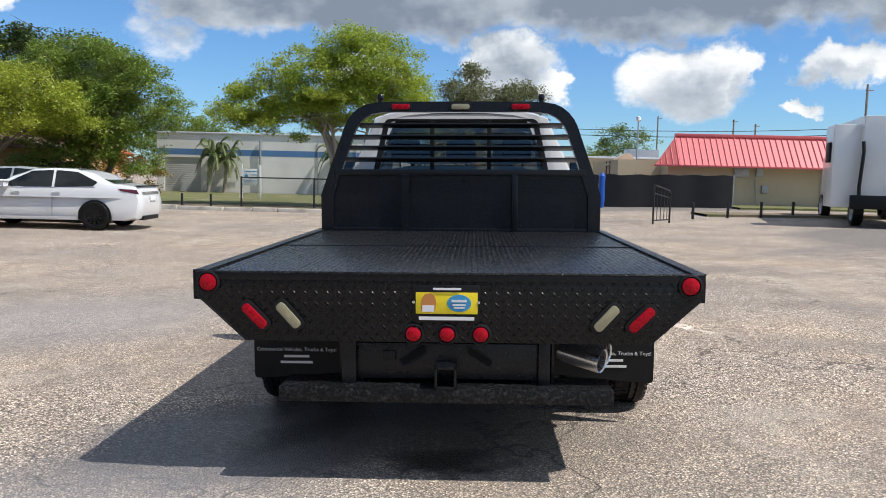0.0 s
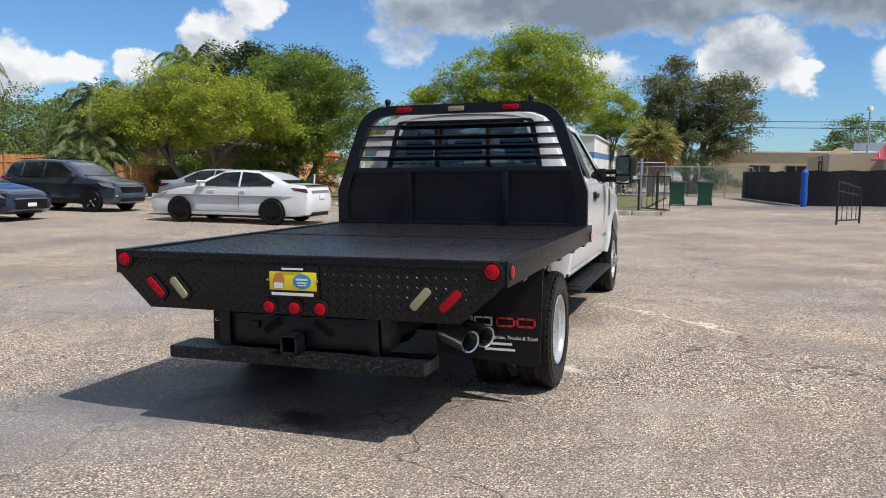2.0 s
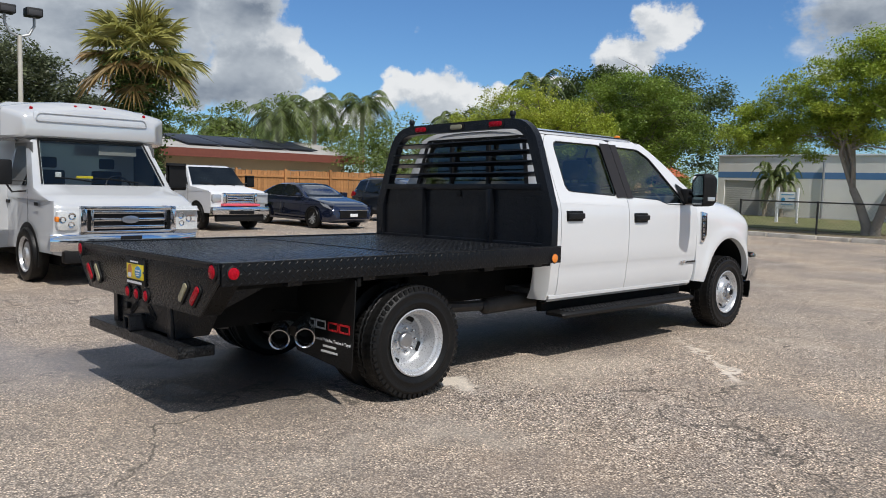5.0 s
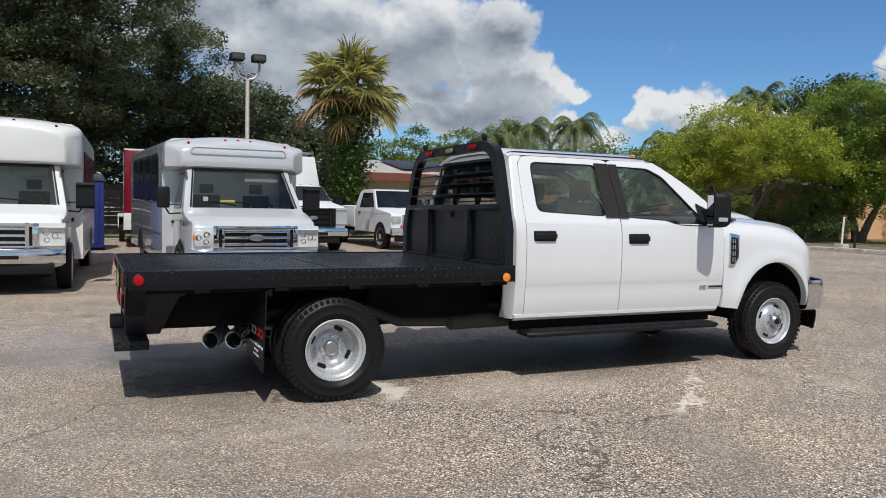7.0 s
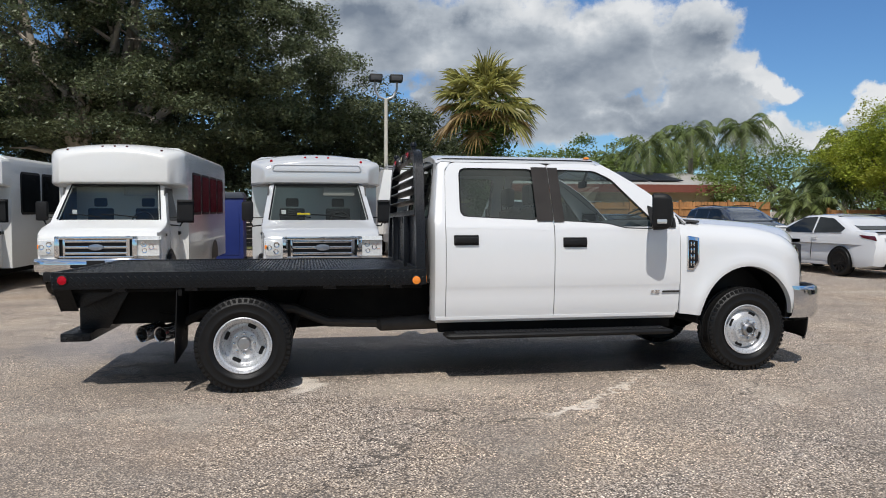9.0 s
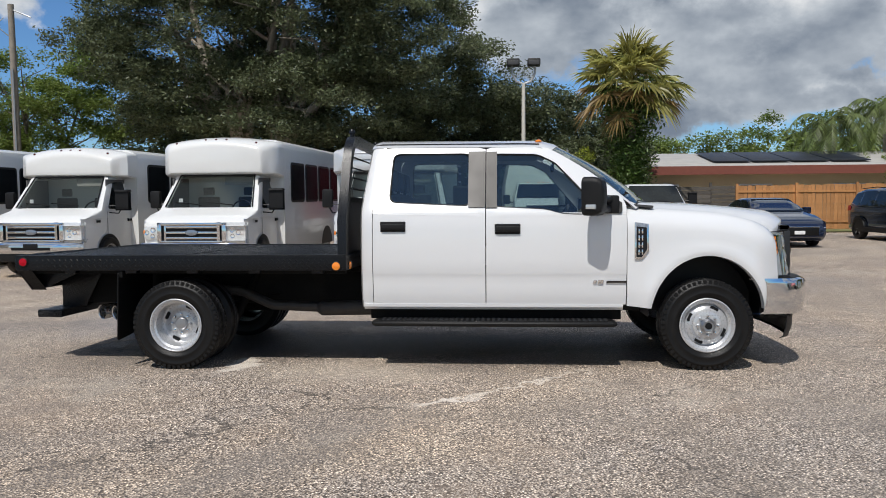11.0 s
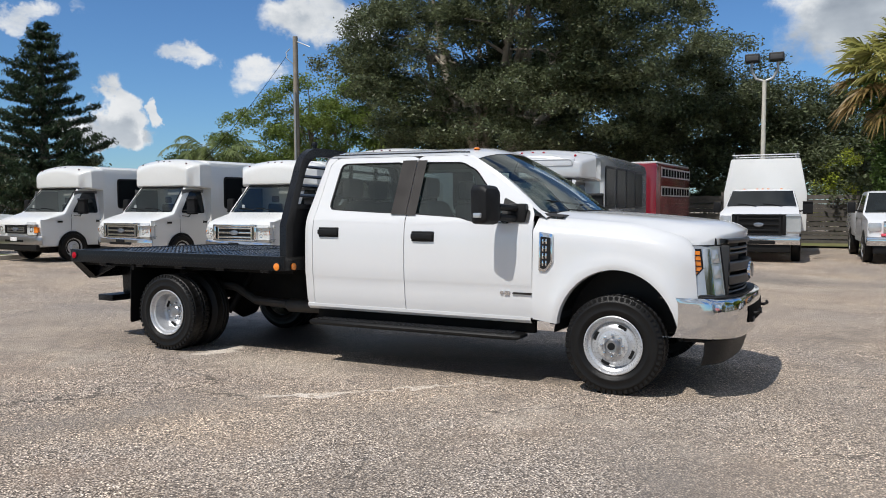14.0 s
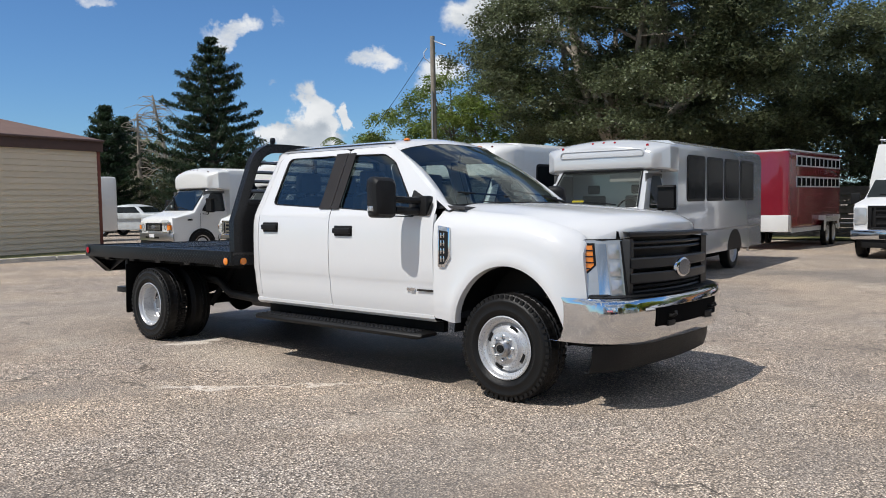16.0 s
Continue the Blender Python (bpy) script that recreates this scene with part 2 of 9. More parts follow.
DASH = material("dashboard", (0.045, 0.045, 0.048), 0.6, vary=0.1)
LINER = material("cab_lining", (0.35, 0.34, 0.32), 0.9)
# near-black for sheets that stand in for shade inside openings
DEEP = material("opening_shade", (0.003, 0.003, 0.003), 0.9, vary=0.2, spec=0.08)
RUSTY = material("exhaust_steel", (0.05, 0.046, 0.043), 0.6, 0.5, vary=0.3, scale=9, bump=0.3)
INK_W = material("white_lettering", (0.78, 0.78, 0.78), 0.5)
INK_R = material("red_lettering", (0.55, 0.02, 0.025), 0.5)
MIRROR = material("mirror_silver", (0.42, 0.44, 0.45), 0.05, 1.0, vary=0)
YELLOW = material("yellow_print", (0.85, 0.66, 0.02), 0.4)
SKYBLUE = material("blue_print", (0.05, 0.30, 0.55), 0.4)


# ---- mesh helpers ----
def part(name, bm, mat, parent=None, label="", sharp=34, at=None, shadow=True):
    """Links a bmesh as one mesh object under its thing or part."""
    bmesh.ops.recalc_face_normals(bm, faces=bm.faces)
    me = bpy.data.meshes.new(name)
    bm.to_mesh(me)
    bm.free()
    for f in me.polygons:
        f.use_smooth = True
    me.set_sharp_from_angle(angle=radians(sharp))
    for mm in (mat if isinstance(mat, (list, tuple)) else (mat,)):
        me.materials.append(mm)
    ob = new(name, me)
    if parent:
        ob.parent = parent
    if at is not None:
        ob.matrix_basis = at
    if label:
        tagged(ob, label)
    if not shadow:
        ob.visible_shadow = False
    return ob


def thing(name, label, category, at=None, group="", kind=""):
    ob = tagged(new(name), label, category, group, kind)
    if at is not None:
        ob.matrix_basis = at
    return ob


def add_box(bm, x0, x1, y0, y1, z0, z1, bevel=0.0, turn=None):
    g = bmesh.ops.create_cube(bm, size=1.0)["verts"]
    for v in g:
        v.co = Vector(((x0 + x1) / 2 + v.co.x * (x1 - x0), (y0 + y1) / 2 + v.co.y * (y1 - y0), (z0 + z1) / 2 + v.co.z * (z1 - z0)))
    if bevel:
        es = list({e for v in g for e in v.link_edges})
        r = bmesh.ops.bevel(bm, geom=es, offset=bevel, segments=2, affect="EDGES", profile=0.6)
        g = list({v for f in r["faces"] for v in f.verts} | {v for v in g if v.is_valid})
    if turn is not None:
        bmesh.ops.transform(bm, matrix=turn, verts=g)
    return g


def box(*a, **k):
    bm = bmesh.new()
    add_box(bm, *a, **k)
    return bm


def add_lathe(bm, prof, m=None, seg=32, close=False):
    """Turns (radius, along) pairs round the local z axis, then moves them by m."""
    rings = []
    for r, z in prof:
        ring = []
        for i in range(seg):
            a = 2 * math.pi * i / seg
            p = Vector((r * math.cos(a), r * math.sin(a), z))
            ring.append(bm.verts.new(m @ p if m else p))
        rings.append(ring)
    for a, b in zip(rings, rings[1:]):
        for i in range(seg):
            bm.faces.new((a[i], a[(i + 1) % seg], b[(i + 1) % seg], b[i]))
    if close:
        bm.faces.new(rings[0][::-1])
        bm.faces.new(rings[-1])
    return rings


def lathe(prof, m=None, seg=32, close=False):
    bm = bmesh.new()
    add_lathe(bm, prof, m, seg, close)
    return bm


def along(a, b):
    """A frame at a whose z axis runs to b."""
    a, b = Vector(a), Vector(b)
    return Matrix.Translation(a) @ (b - a).to_track_quat("Z", "Y").to_matrix().to_4x4()


def add_rod(bm, a, b, r, seg=10, r2=None):
    d = (Vector(b) - Vector(a)).length
    add_lathe(bm, [(r, 0), (r2 or r, d)], along(a, b), seg, True)


def rod(a, b, r, seg=10, r2=None):
    bm = bmesh.new()
    add_rod(bm, a, b, r, seg, r2)
    return bm


def add_tube(bm, pts, r, seg=8, flat=None):
    """A bent pipe through pts; r may be a list."""
    pts = [Vector(p) for p in pts]
    rs = r if isinstance(r, (list, tuple)) else [r] * len(pts)
    rings, up = [], Vector((0, 0, 1))
    t0 = (pts[1] - pts[0]).normalized()
    side = t0.cross(up) if abs(t0.z) < 0.95 else t0.cross(Vector((0, 1, 0)))
    side.normalize()
    for i, p in enumerate(pts):
        t = (pts[min(i + 1, len(pts) - 1)] - pts[max(i - 1, 0)]).normalized()
        side = (side - t * side.dot(t)).normalized()
        oth = t.cross(side)
        ring = []
        for k in range(seg):
            a = 2 * math.pi * k / seg
            ring.append(bm.verts.new(p + side * (rs[i] * math.cos(a)) + oth * (rs[i] * math.sin(a) * (flat or 1))))
        rings.append(ring)
    for a, b in zip(rings, rings[1:]):
        for k in range(seg):
            bm.faces.new((a[k], a[(k + 1) % seg], b[(k + 1) % seg], b[k]))
    bm.faces.new(rings[0][::-1])
    bm.faces.new(rings[-1])


def tube(pts, r, seg=8, flat=None):
    bm = bmesh.new()
    add_tube(bm, pts, r, seg, flat)
    return bm


def add_grid(bm, rows, closed=False):
    vs = [[bm.verts.new(p) for p in row] for row in rows]
    for a, b in zip(vs, vs[1:]):
        n = len(a)
        for i in range(n if closed else n - 1):
            bm.faces.new((a[i], a[(i + 1) % n], b[(i + 1) % n], b[i]))
    return vs


def sheet(rows, thick=0.0, closed=False, cap=False):
    """A skin through rows of points, with a thickness if given."""
    bm = bmesh.new()
    vs = add_grid(bm, rows, closed)
    if cap:
        bm.faces.new(vs[0][::-1])
        bm.faces.new(vs[-1])
    if thick:
        bmesh.ops.recalc_face_normals(bm, faces=bm.faces)
        bmesh.ops.solidify(bm, geom=list(bm.faces), thickness=thick)
    return bm


def prism(poly, axis, a, b, bevel=0.0):
    """A flat outline drawn out along an axis from a to b."""
    bm = bmesh.new()

    def at(p, q):
        return (q, p[0], p[1]) if axis == "x" else (p[0], q, p[1]) if axis == "y" else (p[0], p[1], q)
    lo, hi = [bm.verts.new(at(p, a)) for p in poly], [bm.verts.new(at(p, b)) for p in poly]
    bm.faces.new(lo)
    bm.faces.new(hi[::-1])
    n = len(poly)
    for i in range(n):
        bm.faces.new((lo[i], hi[i], hi[(i + 1) % n], lo[(i + 1) % n]))
    bmesh.ops.recalc_face_normals(bm, faces=bm.faces)
    if bevel:
        bmesh.ops.bevel(bm, geom=list(bm.edges), offset=bevel, segments=2, affect="EDGES", profile=0.6)
    return bm


def rounded(pts, r, k=4):
    """A closed outline with its corners rounded."""
    out, n = [], len(pts)
    for i in range(n):
        p, a, b = Vector(pts[i]), Vector(pts[i - 1]), Vector(pts[(i + 1) % n])
        rr = min(r, (a - p).length * 0.45, (b - p).length * 0.45)
        s, e = p + (a - p).normalized() * rr, p + (b - p).normalized() * rr
        for j in range(k + 1):
            t = j / k
            q = s * (1 - t) ** 2 + p * 2 * t * (1 - t) + e * t ** 2
            out.append((q.x, q.y))
    return out


def radial(loop, centre, n):
    """Where n rays from the centre leave a closed outline."""
    out, c = [], Vector(centre)
    pts = [Vector(p) for p in loop]
    for k in range(n):
        a = 2 * math.pi * k / n
        d, best = Vector((math.cos(a), math.sin(a))), None
        for i in range(len(pts)):
            p, q = pts[i] - c, pts[(i + 1) % len(pts)] - c
            e = q - p
            det = d.x * -e.y + e.x * d.y
            if abs(det) < 1e-12:
                continue
            s = (p.x * -e.y + e.x * p.y) / det
            u = (d.x * p.y - d.y * p.x) / det
            if s > 0 and -1e-6 <= u <= 1 + 1e-6 and (best is None or s > best):
                best = s
        q = c + d * (best or 0.01)
        out.append((q.x, q.y))
    return out


def spline(keys, v):
    """Smooth value between (key, value) pairs."""
    if v <= keys[0][0]:
        return keys[0][1]
    for (a, p), (b, q) in zip(keys, keys[1:]):
        if v <= b:
            t = (v - a) / (b - a)
            return p + (q - p) * t
    return keys[-1][1]


def lettering(name, text, size, mat, at, parent=None, align="CENTER", label=""):
    """Raised words from the built-in font, as a mesh."""
    cu = bpy.data.curves.new(name, "FONT")
    cu.body, cu.size, cu.align_x, cu.align_y, cu.extrude, cu.resolution_u = text, size, align, "CENTER", 0.001, 2
    tmp = bpy.data.objects.new(name, cu)
    me = bpy.data.meshes.new_from_object(tmp)
    bpy.data.objects.remove(tmp)
    me.materials.clear()
    me.materials.append(mat)
    ob = new(name, me)
    if parent:
        ob.parent = parent
    ob.matrix_basis = at
    if label:
        tagged(ob, label)
    return ob


def smooth01(v, a, b):
    t = min(max((v - a) / (b - a), 0.0), 1.0)
    return t * t * (3 - 2 * t)


def lot(x, y):
    """Height of the ground."""
    s = 0.021
    k = x if -3 <= x <= 9 else (-3 + (x + 3) * 0.25 if x > -7 else -4.0) if x < -3 else 9 + min(x - 9, 6) * 0.5
    return s * k + 0.09 * smooth01(y, 7, 20) * smooth01(-x, -4, 6)


# ---- the flatbed truck ----
def tread_plate(name, axes, rough=0.26, deep=0.0045, spec=0.6):
    """Black painted diamond plate; axes: the two local axes of its face."""
    m = material(name, (0.0055, 0.006, 0.0072), rough, vary=0.35, scale=5, spec=spec)
    n, l = m.node_tree.nodes, m.node_tree.links
    tc, sp = n.new("ShaderNodeTexCoord"), n.new("ShaderNodeSeparateXYZ")
    l.new(tc.outputs["Object"], sp.inputs[0])

    def mth(op, a, b=0.0):
        q = n.new("ShaderNodeMath")
        q.operation = op
        for i, v in enumerate((a, b)):
            if isinstance(v, (int, float)):
                q.inputs[i].default_value = v
            else:
                l.new(v, q.inputs[i])
        return q.outputs[0]
    a, b = sp.outputs[axes[0]], sp.outputs[axes[1]]
    k = 19.0
    u, v = mth("MULTIPLY", mth("ADD", a, b), k), mth("MULTIPLY", mth("SUBTRACT", a, b), k)
    cu, cv = mth("SUBTRACT", mth("FRACT", u), 0.5), mth("SUBTRACT", mth("FRACT", v), 0.5)
    odd = mth("MODULO", mth("ABSOLUTE", mth("ADD", mth("FLOOR", u), mth("FLOOR", v))), 2.0)

    def lens(p, q):
        e = mth("ADD", mth("POWER", mth("DIVIDE", p, 0.47), 2.0), mth("POWER", mth("DIVIDE", q, 0.155), 2.0))
        return mth("MAXIMUM", mth("SUBTRACT", 1.0, e), 0.0)
    hgt = mth("ADD", mth("MULTIPLY", lens(cu, cv), odd), mth("MULTIPLY", lens(cv, cu), mth("SUBTRACT", 1.0, odd)))
    bp = n.new("ShaderNodeBump")
    bp.inputs["Strength"].default_value, bp.inputs["Distance"].default_value = 0.9, deep
    l.new(hgt, bp.inputs["Height"])
    l.new(bp.outputs[0], n["Principled BSDF"].inputs["Normal"])
    return m


def tread_relief(parent, x0, y0, z, nx, ny, pitch):
    """Raised lens-shaped bars of diamond plate on the deck, turned left and right by turns, unevenly worn."""
    dice = random.Random(4)
    verts, faces = [], []
    for i in range(nx):
        for j in range(ny):
            x, y = x0 + (i + 0.5) * pitch + dice.uniform(-0.0015, 0.0015), y0 + (j + 0.5) * pitch + dice.uniform(-0.0015, 0.0015)
            a = radians(45 if (i + j) % 2 else -45) + dice.uniform(-0.12, 0.12)
            c, s, h = math.cos(a), math.sin(a), dice.uniform(0.0006, 0.0022)
            k = len(verts)
            for u, v, w in ((-0.0145, 0, 0), (0, 0.0048, 0), (0.0145, 0, 0), (0, -0.0048, 0), (-0.006, 0, h), (0.006, 0, h)):
                verts.append((x + u * c - v * s, y + u * s + v * c, z + w))
            faces += [(k, k + 3, k + 5, k + 4), (k + 3, k + 2, k + 5), (k + 2, k + 1, k + 4, k + 5), (k + 1, k, k + 4)]
    me = bpy.data.meshes.new("tread_relief")
    me.from_pydata(verts, [], faces)
    me.materials.append(TREAD)
    ob = new("tread_relief", me)
    ob.parent = parent
    tagged(ob, "", kind="stuff")
    return ob


TREAD = material("worn_tread_relief", (0.018, 0.0185, 0.020), 0.26, vary=0.5, scale=5, spec=0.55)
PLATE_TOP = tread_plate("tread_plate_deck", (0, 1), 0.27, 0.0006)
PLATE_BACK = tread_plate("tread_plate_tail", (0, 2), 0.27, 0.005, 0.31)
PLATE_SIDE = tread_plate("tread_plate_rail", (1, 2), 0.32, 0.003, 0.24)

truck = thing("flatbed_truck", "white crew cab pickup with a black steel flatbed, parked on asphalt", "truck", LEVEL)

SIDE = [(0.50, 0.93), (0.56, 0.972), (0.66, 0.992), (0.795, 1.003), (0.835, 1.015), (1.10, 1.022), (1.26, 1.016), (1.34, 1.0), (1.40, 0.972), (1.50, 0.925), (1.90, 0.748), (1.94, 0.725)]


def side_x(z):
    return spline(SIDE, z)


def ring_panel(bm, outer, inner, centre, s, depth=0.0, n=72, rings=5):
    a, b = radial(outer, centre, n), radial(inner, centre, n)
    rows = []
    for k in range(rings + 1):
        t = k / rings
        rows.append([(s * side_x(p[1] * (1 - t) + q[1] * t), p[0] * (1 - t) + q[0] * t, p[1] * (1 - t) + q[1] * t) for p, q in zip(a, b)])
    rows.append([(s * (side_x(q[1]) - 0.03), q[0], q[1]) for q in b])
    add_grid(bm, rows, True)


REAR_WIN = rounded([(1.845, 1.44), (2.56, 1.405), (2.56, 1.872), (1.865, 1.875)], 0.06)
FRONT_WIN = rounded([(2.76, 1.40), (3.20, 1.375), (3.34, 1.335), (3.67, 1.325), (3.67, 1.365), (3.29, 1.785), (3.14, 1.858), (2.76, 1.868)], 0.04)
REAR_OUT = [(1.705, 1.34), (2.684, 1.31), (2.684, 1.925), (1.80, 1.93), (1.74, 1.86)]
FRONT_OUT = [(2.692, 1.31), (3.882, 1.31), (3.885, 1.45), (3.84, 1.49), (3.26, 1.89), (3.12, 1.927), (2.692, 1.925)]


def cab_door(name, s, y0, y1, outer, inner, centre, low=0.555):
    bm = bmesh.new()
    zs = [low, 0.60, 0.66, 0.72, 0.78, 0.812, 0.828, 0.95, 1.1, 1.2, 1.26, 1.345]
    rows = []
    for z in zs:
        rows.append([(s * side_x(z), y0 + (y1 - y0) * i / 6, z) for i in range(7)])
    # folded edges give the gaps between the doors their depth
    rows = [[(s * (abs(r[0][0]) - 0.03), r[0][1], r[0][2])] + r + [(s * (abs(r[-1][0]) - 0.03), r[-1][1], r[-1][2])] for r in rows]
    add_grid(bm, rows)
    ring_panel(bm, outer, inner, centre, s)
    d = part(name, bm, WHITE, truck, sharp=30)
    pane = bmesh.new()
    loop = radial(inner, centre, 72)
    rows = []
    for t in (1.0, 0.66, 0.33, 0.02):
        rows.append([(s * (side_x(centre[1] + (p[1] - centre[1]) * t) - 0.012), centre[0] + (p[0] - centre[0]) * t * 1.004, centre[1] + (p[1] - centre[1]) * t * 1.004) for p in loop])
    add_grid(pane, rows, True)
    pane.faces.new(pane.verts[-72:])
    part("window_glass", pane, GLASS, d, "clear side window with a light tint", shadow=False)
    gasket = bmesh.new()
    add_grid(gasket, [[(s * (side_x(p[1]) + off), centre[0] + (p[0] - centre[0]) * k, centre[1] + (p[1] - centre[1]) * k) for p in loop] for k, off in ((1.012, 0.001), (1.008, 0.004), (0.975, 0.001), (0.972, -0.014))], True)
    part("window_gasket", gasket, PLASTIC, d)
    return d


def door_handle(s, y, z, parent):
    x = side_x(z)
    bm = bmesh.new()
    add_box(bm, s * (x - 0.012), s * (x + 0.006), y - 0.112, y + 0.112, z - 0.046, z + 0.046, 0.012)
    h = part("handle_cup", bm, PLASTIC, parent)
    part("handle_bar", box(s * (x + 0.012), s * (x + 0.034), y - 0.105, y + 0.105, z - 0.022, z + 0.026, 0.01), PLASTIC, h)


for s in (1, -1):
    rd = cab_door("rear_door", s, 1.708, 2.684, REAR_OUT, REAR_WIN, (2.2, 1.63))
    fd = cab_door("front_door", s, 2.692, 3.882, FRONT_OUT, FRONT_WIN, (3.05, 1.55))
    door_handle(s, 1.885, 1.228, rd)
    door_handle(s, 2.875, 1.205, fd)
    # cab corner behind the rear door, and the black cover between the windows
    rows = []
    for z in [0.52, 0.60, 0.72, 0.80, 0.835, 1.0, 1.15, 1.26, 1.34, 1.40, 1.50, 1.62, 1.75, 1.86, 1.93]:
        lean = max(0.0, z - 1.4) * 0.13
        x = side_x(z)
        top = spline([(1.34, 1.702), (1.86, 1.737), (1.93, 1.797)], z)
        rows.append([(s * (x - 0.19), 1.59 + lean, z), (s * (x - 0.06), 1.592 + lean, z), (s * (x - 0.012), 1.612 + lean, z), (s * x, 1.645 + lean * 0.9, z), (s * x, top, z), (s * (x - 0.03), top, z)])
    part("cab_corner", sheet(rows), WHITE, truck, sharp=40)
    rows = [[(s * (side_x(z) + 0.010), y, z) for y in (2.535, 2.60, 2.684)] for z in (1.395, 1.5, 1.6, 1.7, 1.8, 1.888)]
    part("pillar_cover", sheet(rows, -0.004 * s), TRIM, rd, "dark satin cover between the side windows")
    rows = [[(s * (side_x(z) + 0.010), y, z) for y in (2.691, 2.74, 2.785)] for z in (1.39, 1.5, 1.6, 1.7, 1.8, 1.885)]
    part("pillar_cover", sheet(rows, -0.004 * s), TRIM, fd, "dark satin cover between the side windows")
    sail = rounded([(3.60, 1.335), (3.845, 1.335), (3.85, 1.43), (3.60, 1.545)], 0.02)
    rows = [[(s * (side_x(1.335 + (p[1] - 1.335)) + 0.012), p[0], p[1]) for p in sail]]
    bm = bmesh.new()
    bm.faces.new([bm.verts.new(q) for q in rows[0]])
    part("mirror_sail", bm, PLASTIC, fd)
    # rocker under the doors
    rows = [[(s * x, y, z) for y in (1.62, 2.4, 3.2, 3.86)] for x, z in ((0.86, 0.50), (0.94, 0.505), (0.968, 0.53), (0.972, 0.556), (0.93, 0.565))]
    part("rocker_panel", sheet(rows), WHITE, truck)
    # front fender round the wheel arch
    out = [(3.888, 0.50), (3.888, 1.390), *[(3.95 + 0.1 * k, 1.390 - (0.05 + 0.1 * k) * 0.072 - max(0, -0.65 + 0.1 * k) ** 2 * 0.36) for k in range(12)], (5.13, 1.17), (5.15, 0.95), (5.165, 0.78), (5.17, 0.40)]
    cy, cz = 4.565, 0.44
    bm, rows = bmesh.new(), []
    N = 46
    full = radial(out, (cy, cz), 360)

    def fender_x(y, z):
        top = 1.388 - max(0, y - 3.9) * 0.072 - max(0, y - 4.6) ** 2 * 0.36
        d = max(top - z, 0.0)
        x = 1.018 + 0.004 * math.sin((y - 3.9) * 2)
        x -= 0.135 * max(0.0, 1 - d / 0.17) ** 2.2
        x -= 1.55 * max(0.0, y - 4.9) ** 2
        x -= 0.35 * max(0.0, 0.72 - z) ** 2 * 2
        r = math.hypot((y - cy) / 0.5, (z - cz) / 0.56)
        return x + 0.022 * max(0.0, 1 - abs(r - 1.03) / 0.25) ** 2
    for k in range(N + 1):
        a = radians(9 + (171 - 9) * k / N)
        o = full[int(round(math.degrees(a)))]
        i = (cy + 0.478 * math.cos(a), cz + 0.535 * math.sin(a))
        line = [(s * (fender_x(*i) - 0.06), i[0] - 0.006 * math.cos(a), i[1] - 0.006 * math.sin(a))]
        for t in (0, 0.04, 0.12, 0.25, 0.4, 0.55, 0.7, 0.82, 0.92, 1.0):
            y, z = i[0] + (o[0] - i[0]) * t, i[1] + (o[1] - i[1]) * t
            line.append((s * fender_x(y, z), y, z))
        line.append((s * (fender_x(*o) - 0.03), o[0], o[1]))
        rows.append(line)
    add_grid(bm, rows)
    fender = part("front_fender", bm, WHITE, truck, sharp=40)
    # wheel housing
    rows = []
    for k in range(25):
        a = radians(4 + 172 * k / 24)
        rows.append([(s * x, cy + 0.50 * math.cos(a), cz - 0.03 + 0.575 * math.sin(a)) for x in (0.985, 0.60)])
    part("wheel_housing", sheet(rows, 0.004), BLACK, fender)
    part("inner_fender", box(s * 0.55, s * 0.60, 3.90, 5.20, 0.46, 1.15), BLACK, fender)
    # vent badge behind the arch
    vent = [(3.945, 1.262), (4.062, 1.245), (4.065, 1.02), (4.01, 0.945), (3.945, 0.945)]
    v = part("fender_vent", prism(rounded(vent, 0.012), "x", s * 1.012, s * 1.034, 0.003), CHROME, fender, "chrome-edged black fender vent")
    inner = [(3.96, 1.225), (4.045, 1.215), (4.048, 1.03), (4.005, 0.965), (3.96, 0.965)]
    part("vent_grille", prism(rounded(inner, 0.01), "x", s * 1.02, s * 1.0365), PLASTIC, v)
    for k, (z0, z1) in enumerate([(1.165, 1.205), (1.105, 1.15), (1.045, 1.09), (0.985, 1.03)]):
        for w0, w1 in ((0.0, 0.012), (0.028, 0.04)):
            bm = bmesh.new()
            add_box(bm, s * 1.034, s * 1.039, 3.975 + w0, 3.975 + w1, z0, z1, 0.002)
            add_box(bm, s * 1.034, s * 1.039, 3.985, 4.005, (z0 + z1) / 2 - 0.004, (z0 + z1) / 2 + 0.004, 0.001)
            part("badge_character", bm, CHROME, v)
    # small badge on the door
    for y0, y1, z0, z1 in ((3.60, 3.635, 0.742, 0.766), (3.638, 3.69, 0.738, 0.768), (3.71, 3.885, 0.745, 0.761)):
        part("door_badge", prism([(y0 + 0.008, z1), (y1, z1), (y1 - 0.008, z0), (y0, z0)], "x", s * 1.006, s * 1.012), CHROME if y0 < 3.7 else TRIM, fd)
    # headlamp
    def lamp_face(u, w, push=0.0):
        """u runs from the outer corner to the grille, w from the bottom to the top."""
        x = 0.955 - 0.035 * w - u * (0.300 - 0.03 * w)
        y = 5.095 + 0.255 * u ** 0.8 + 0.02 * math.sin(u * 3.0) - 0.055 * w
        return (s * (x + push * (1 - u)), y + push, 0.765 + 0.40 * w + 0.012 * u * (w - 0.5))
    bm = sheet([[lamp_face(u / 8, w / 8) for u in range(9)] for w in range(9)], 0.03)
    hl = part("headlamp", bm, LAMP_GLASS, truck, "clear headlamp with an amber corner")
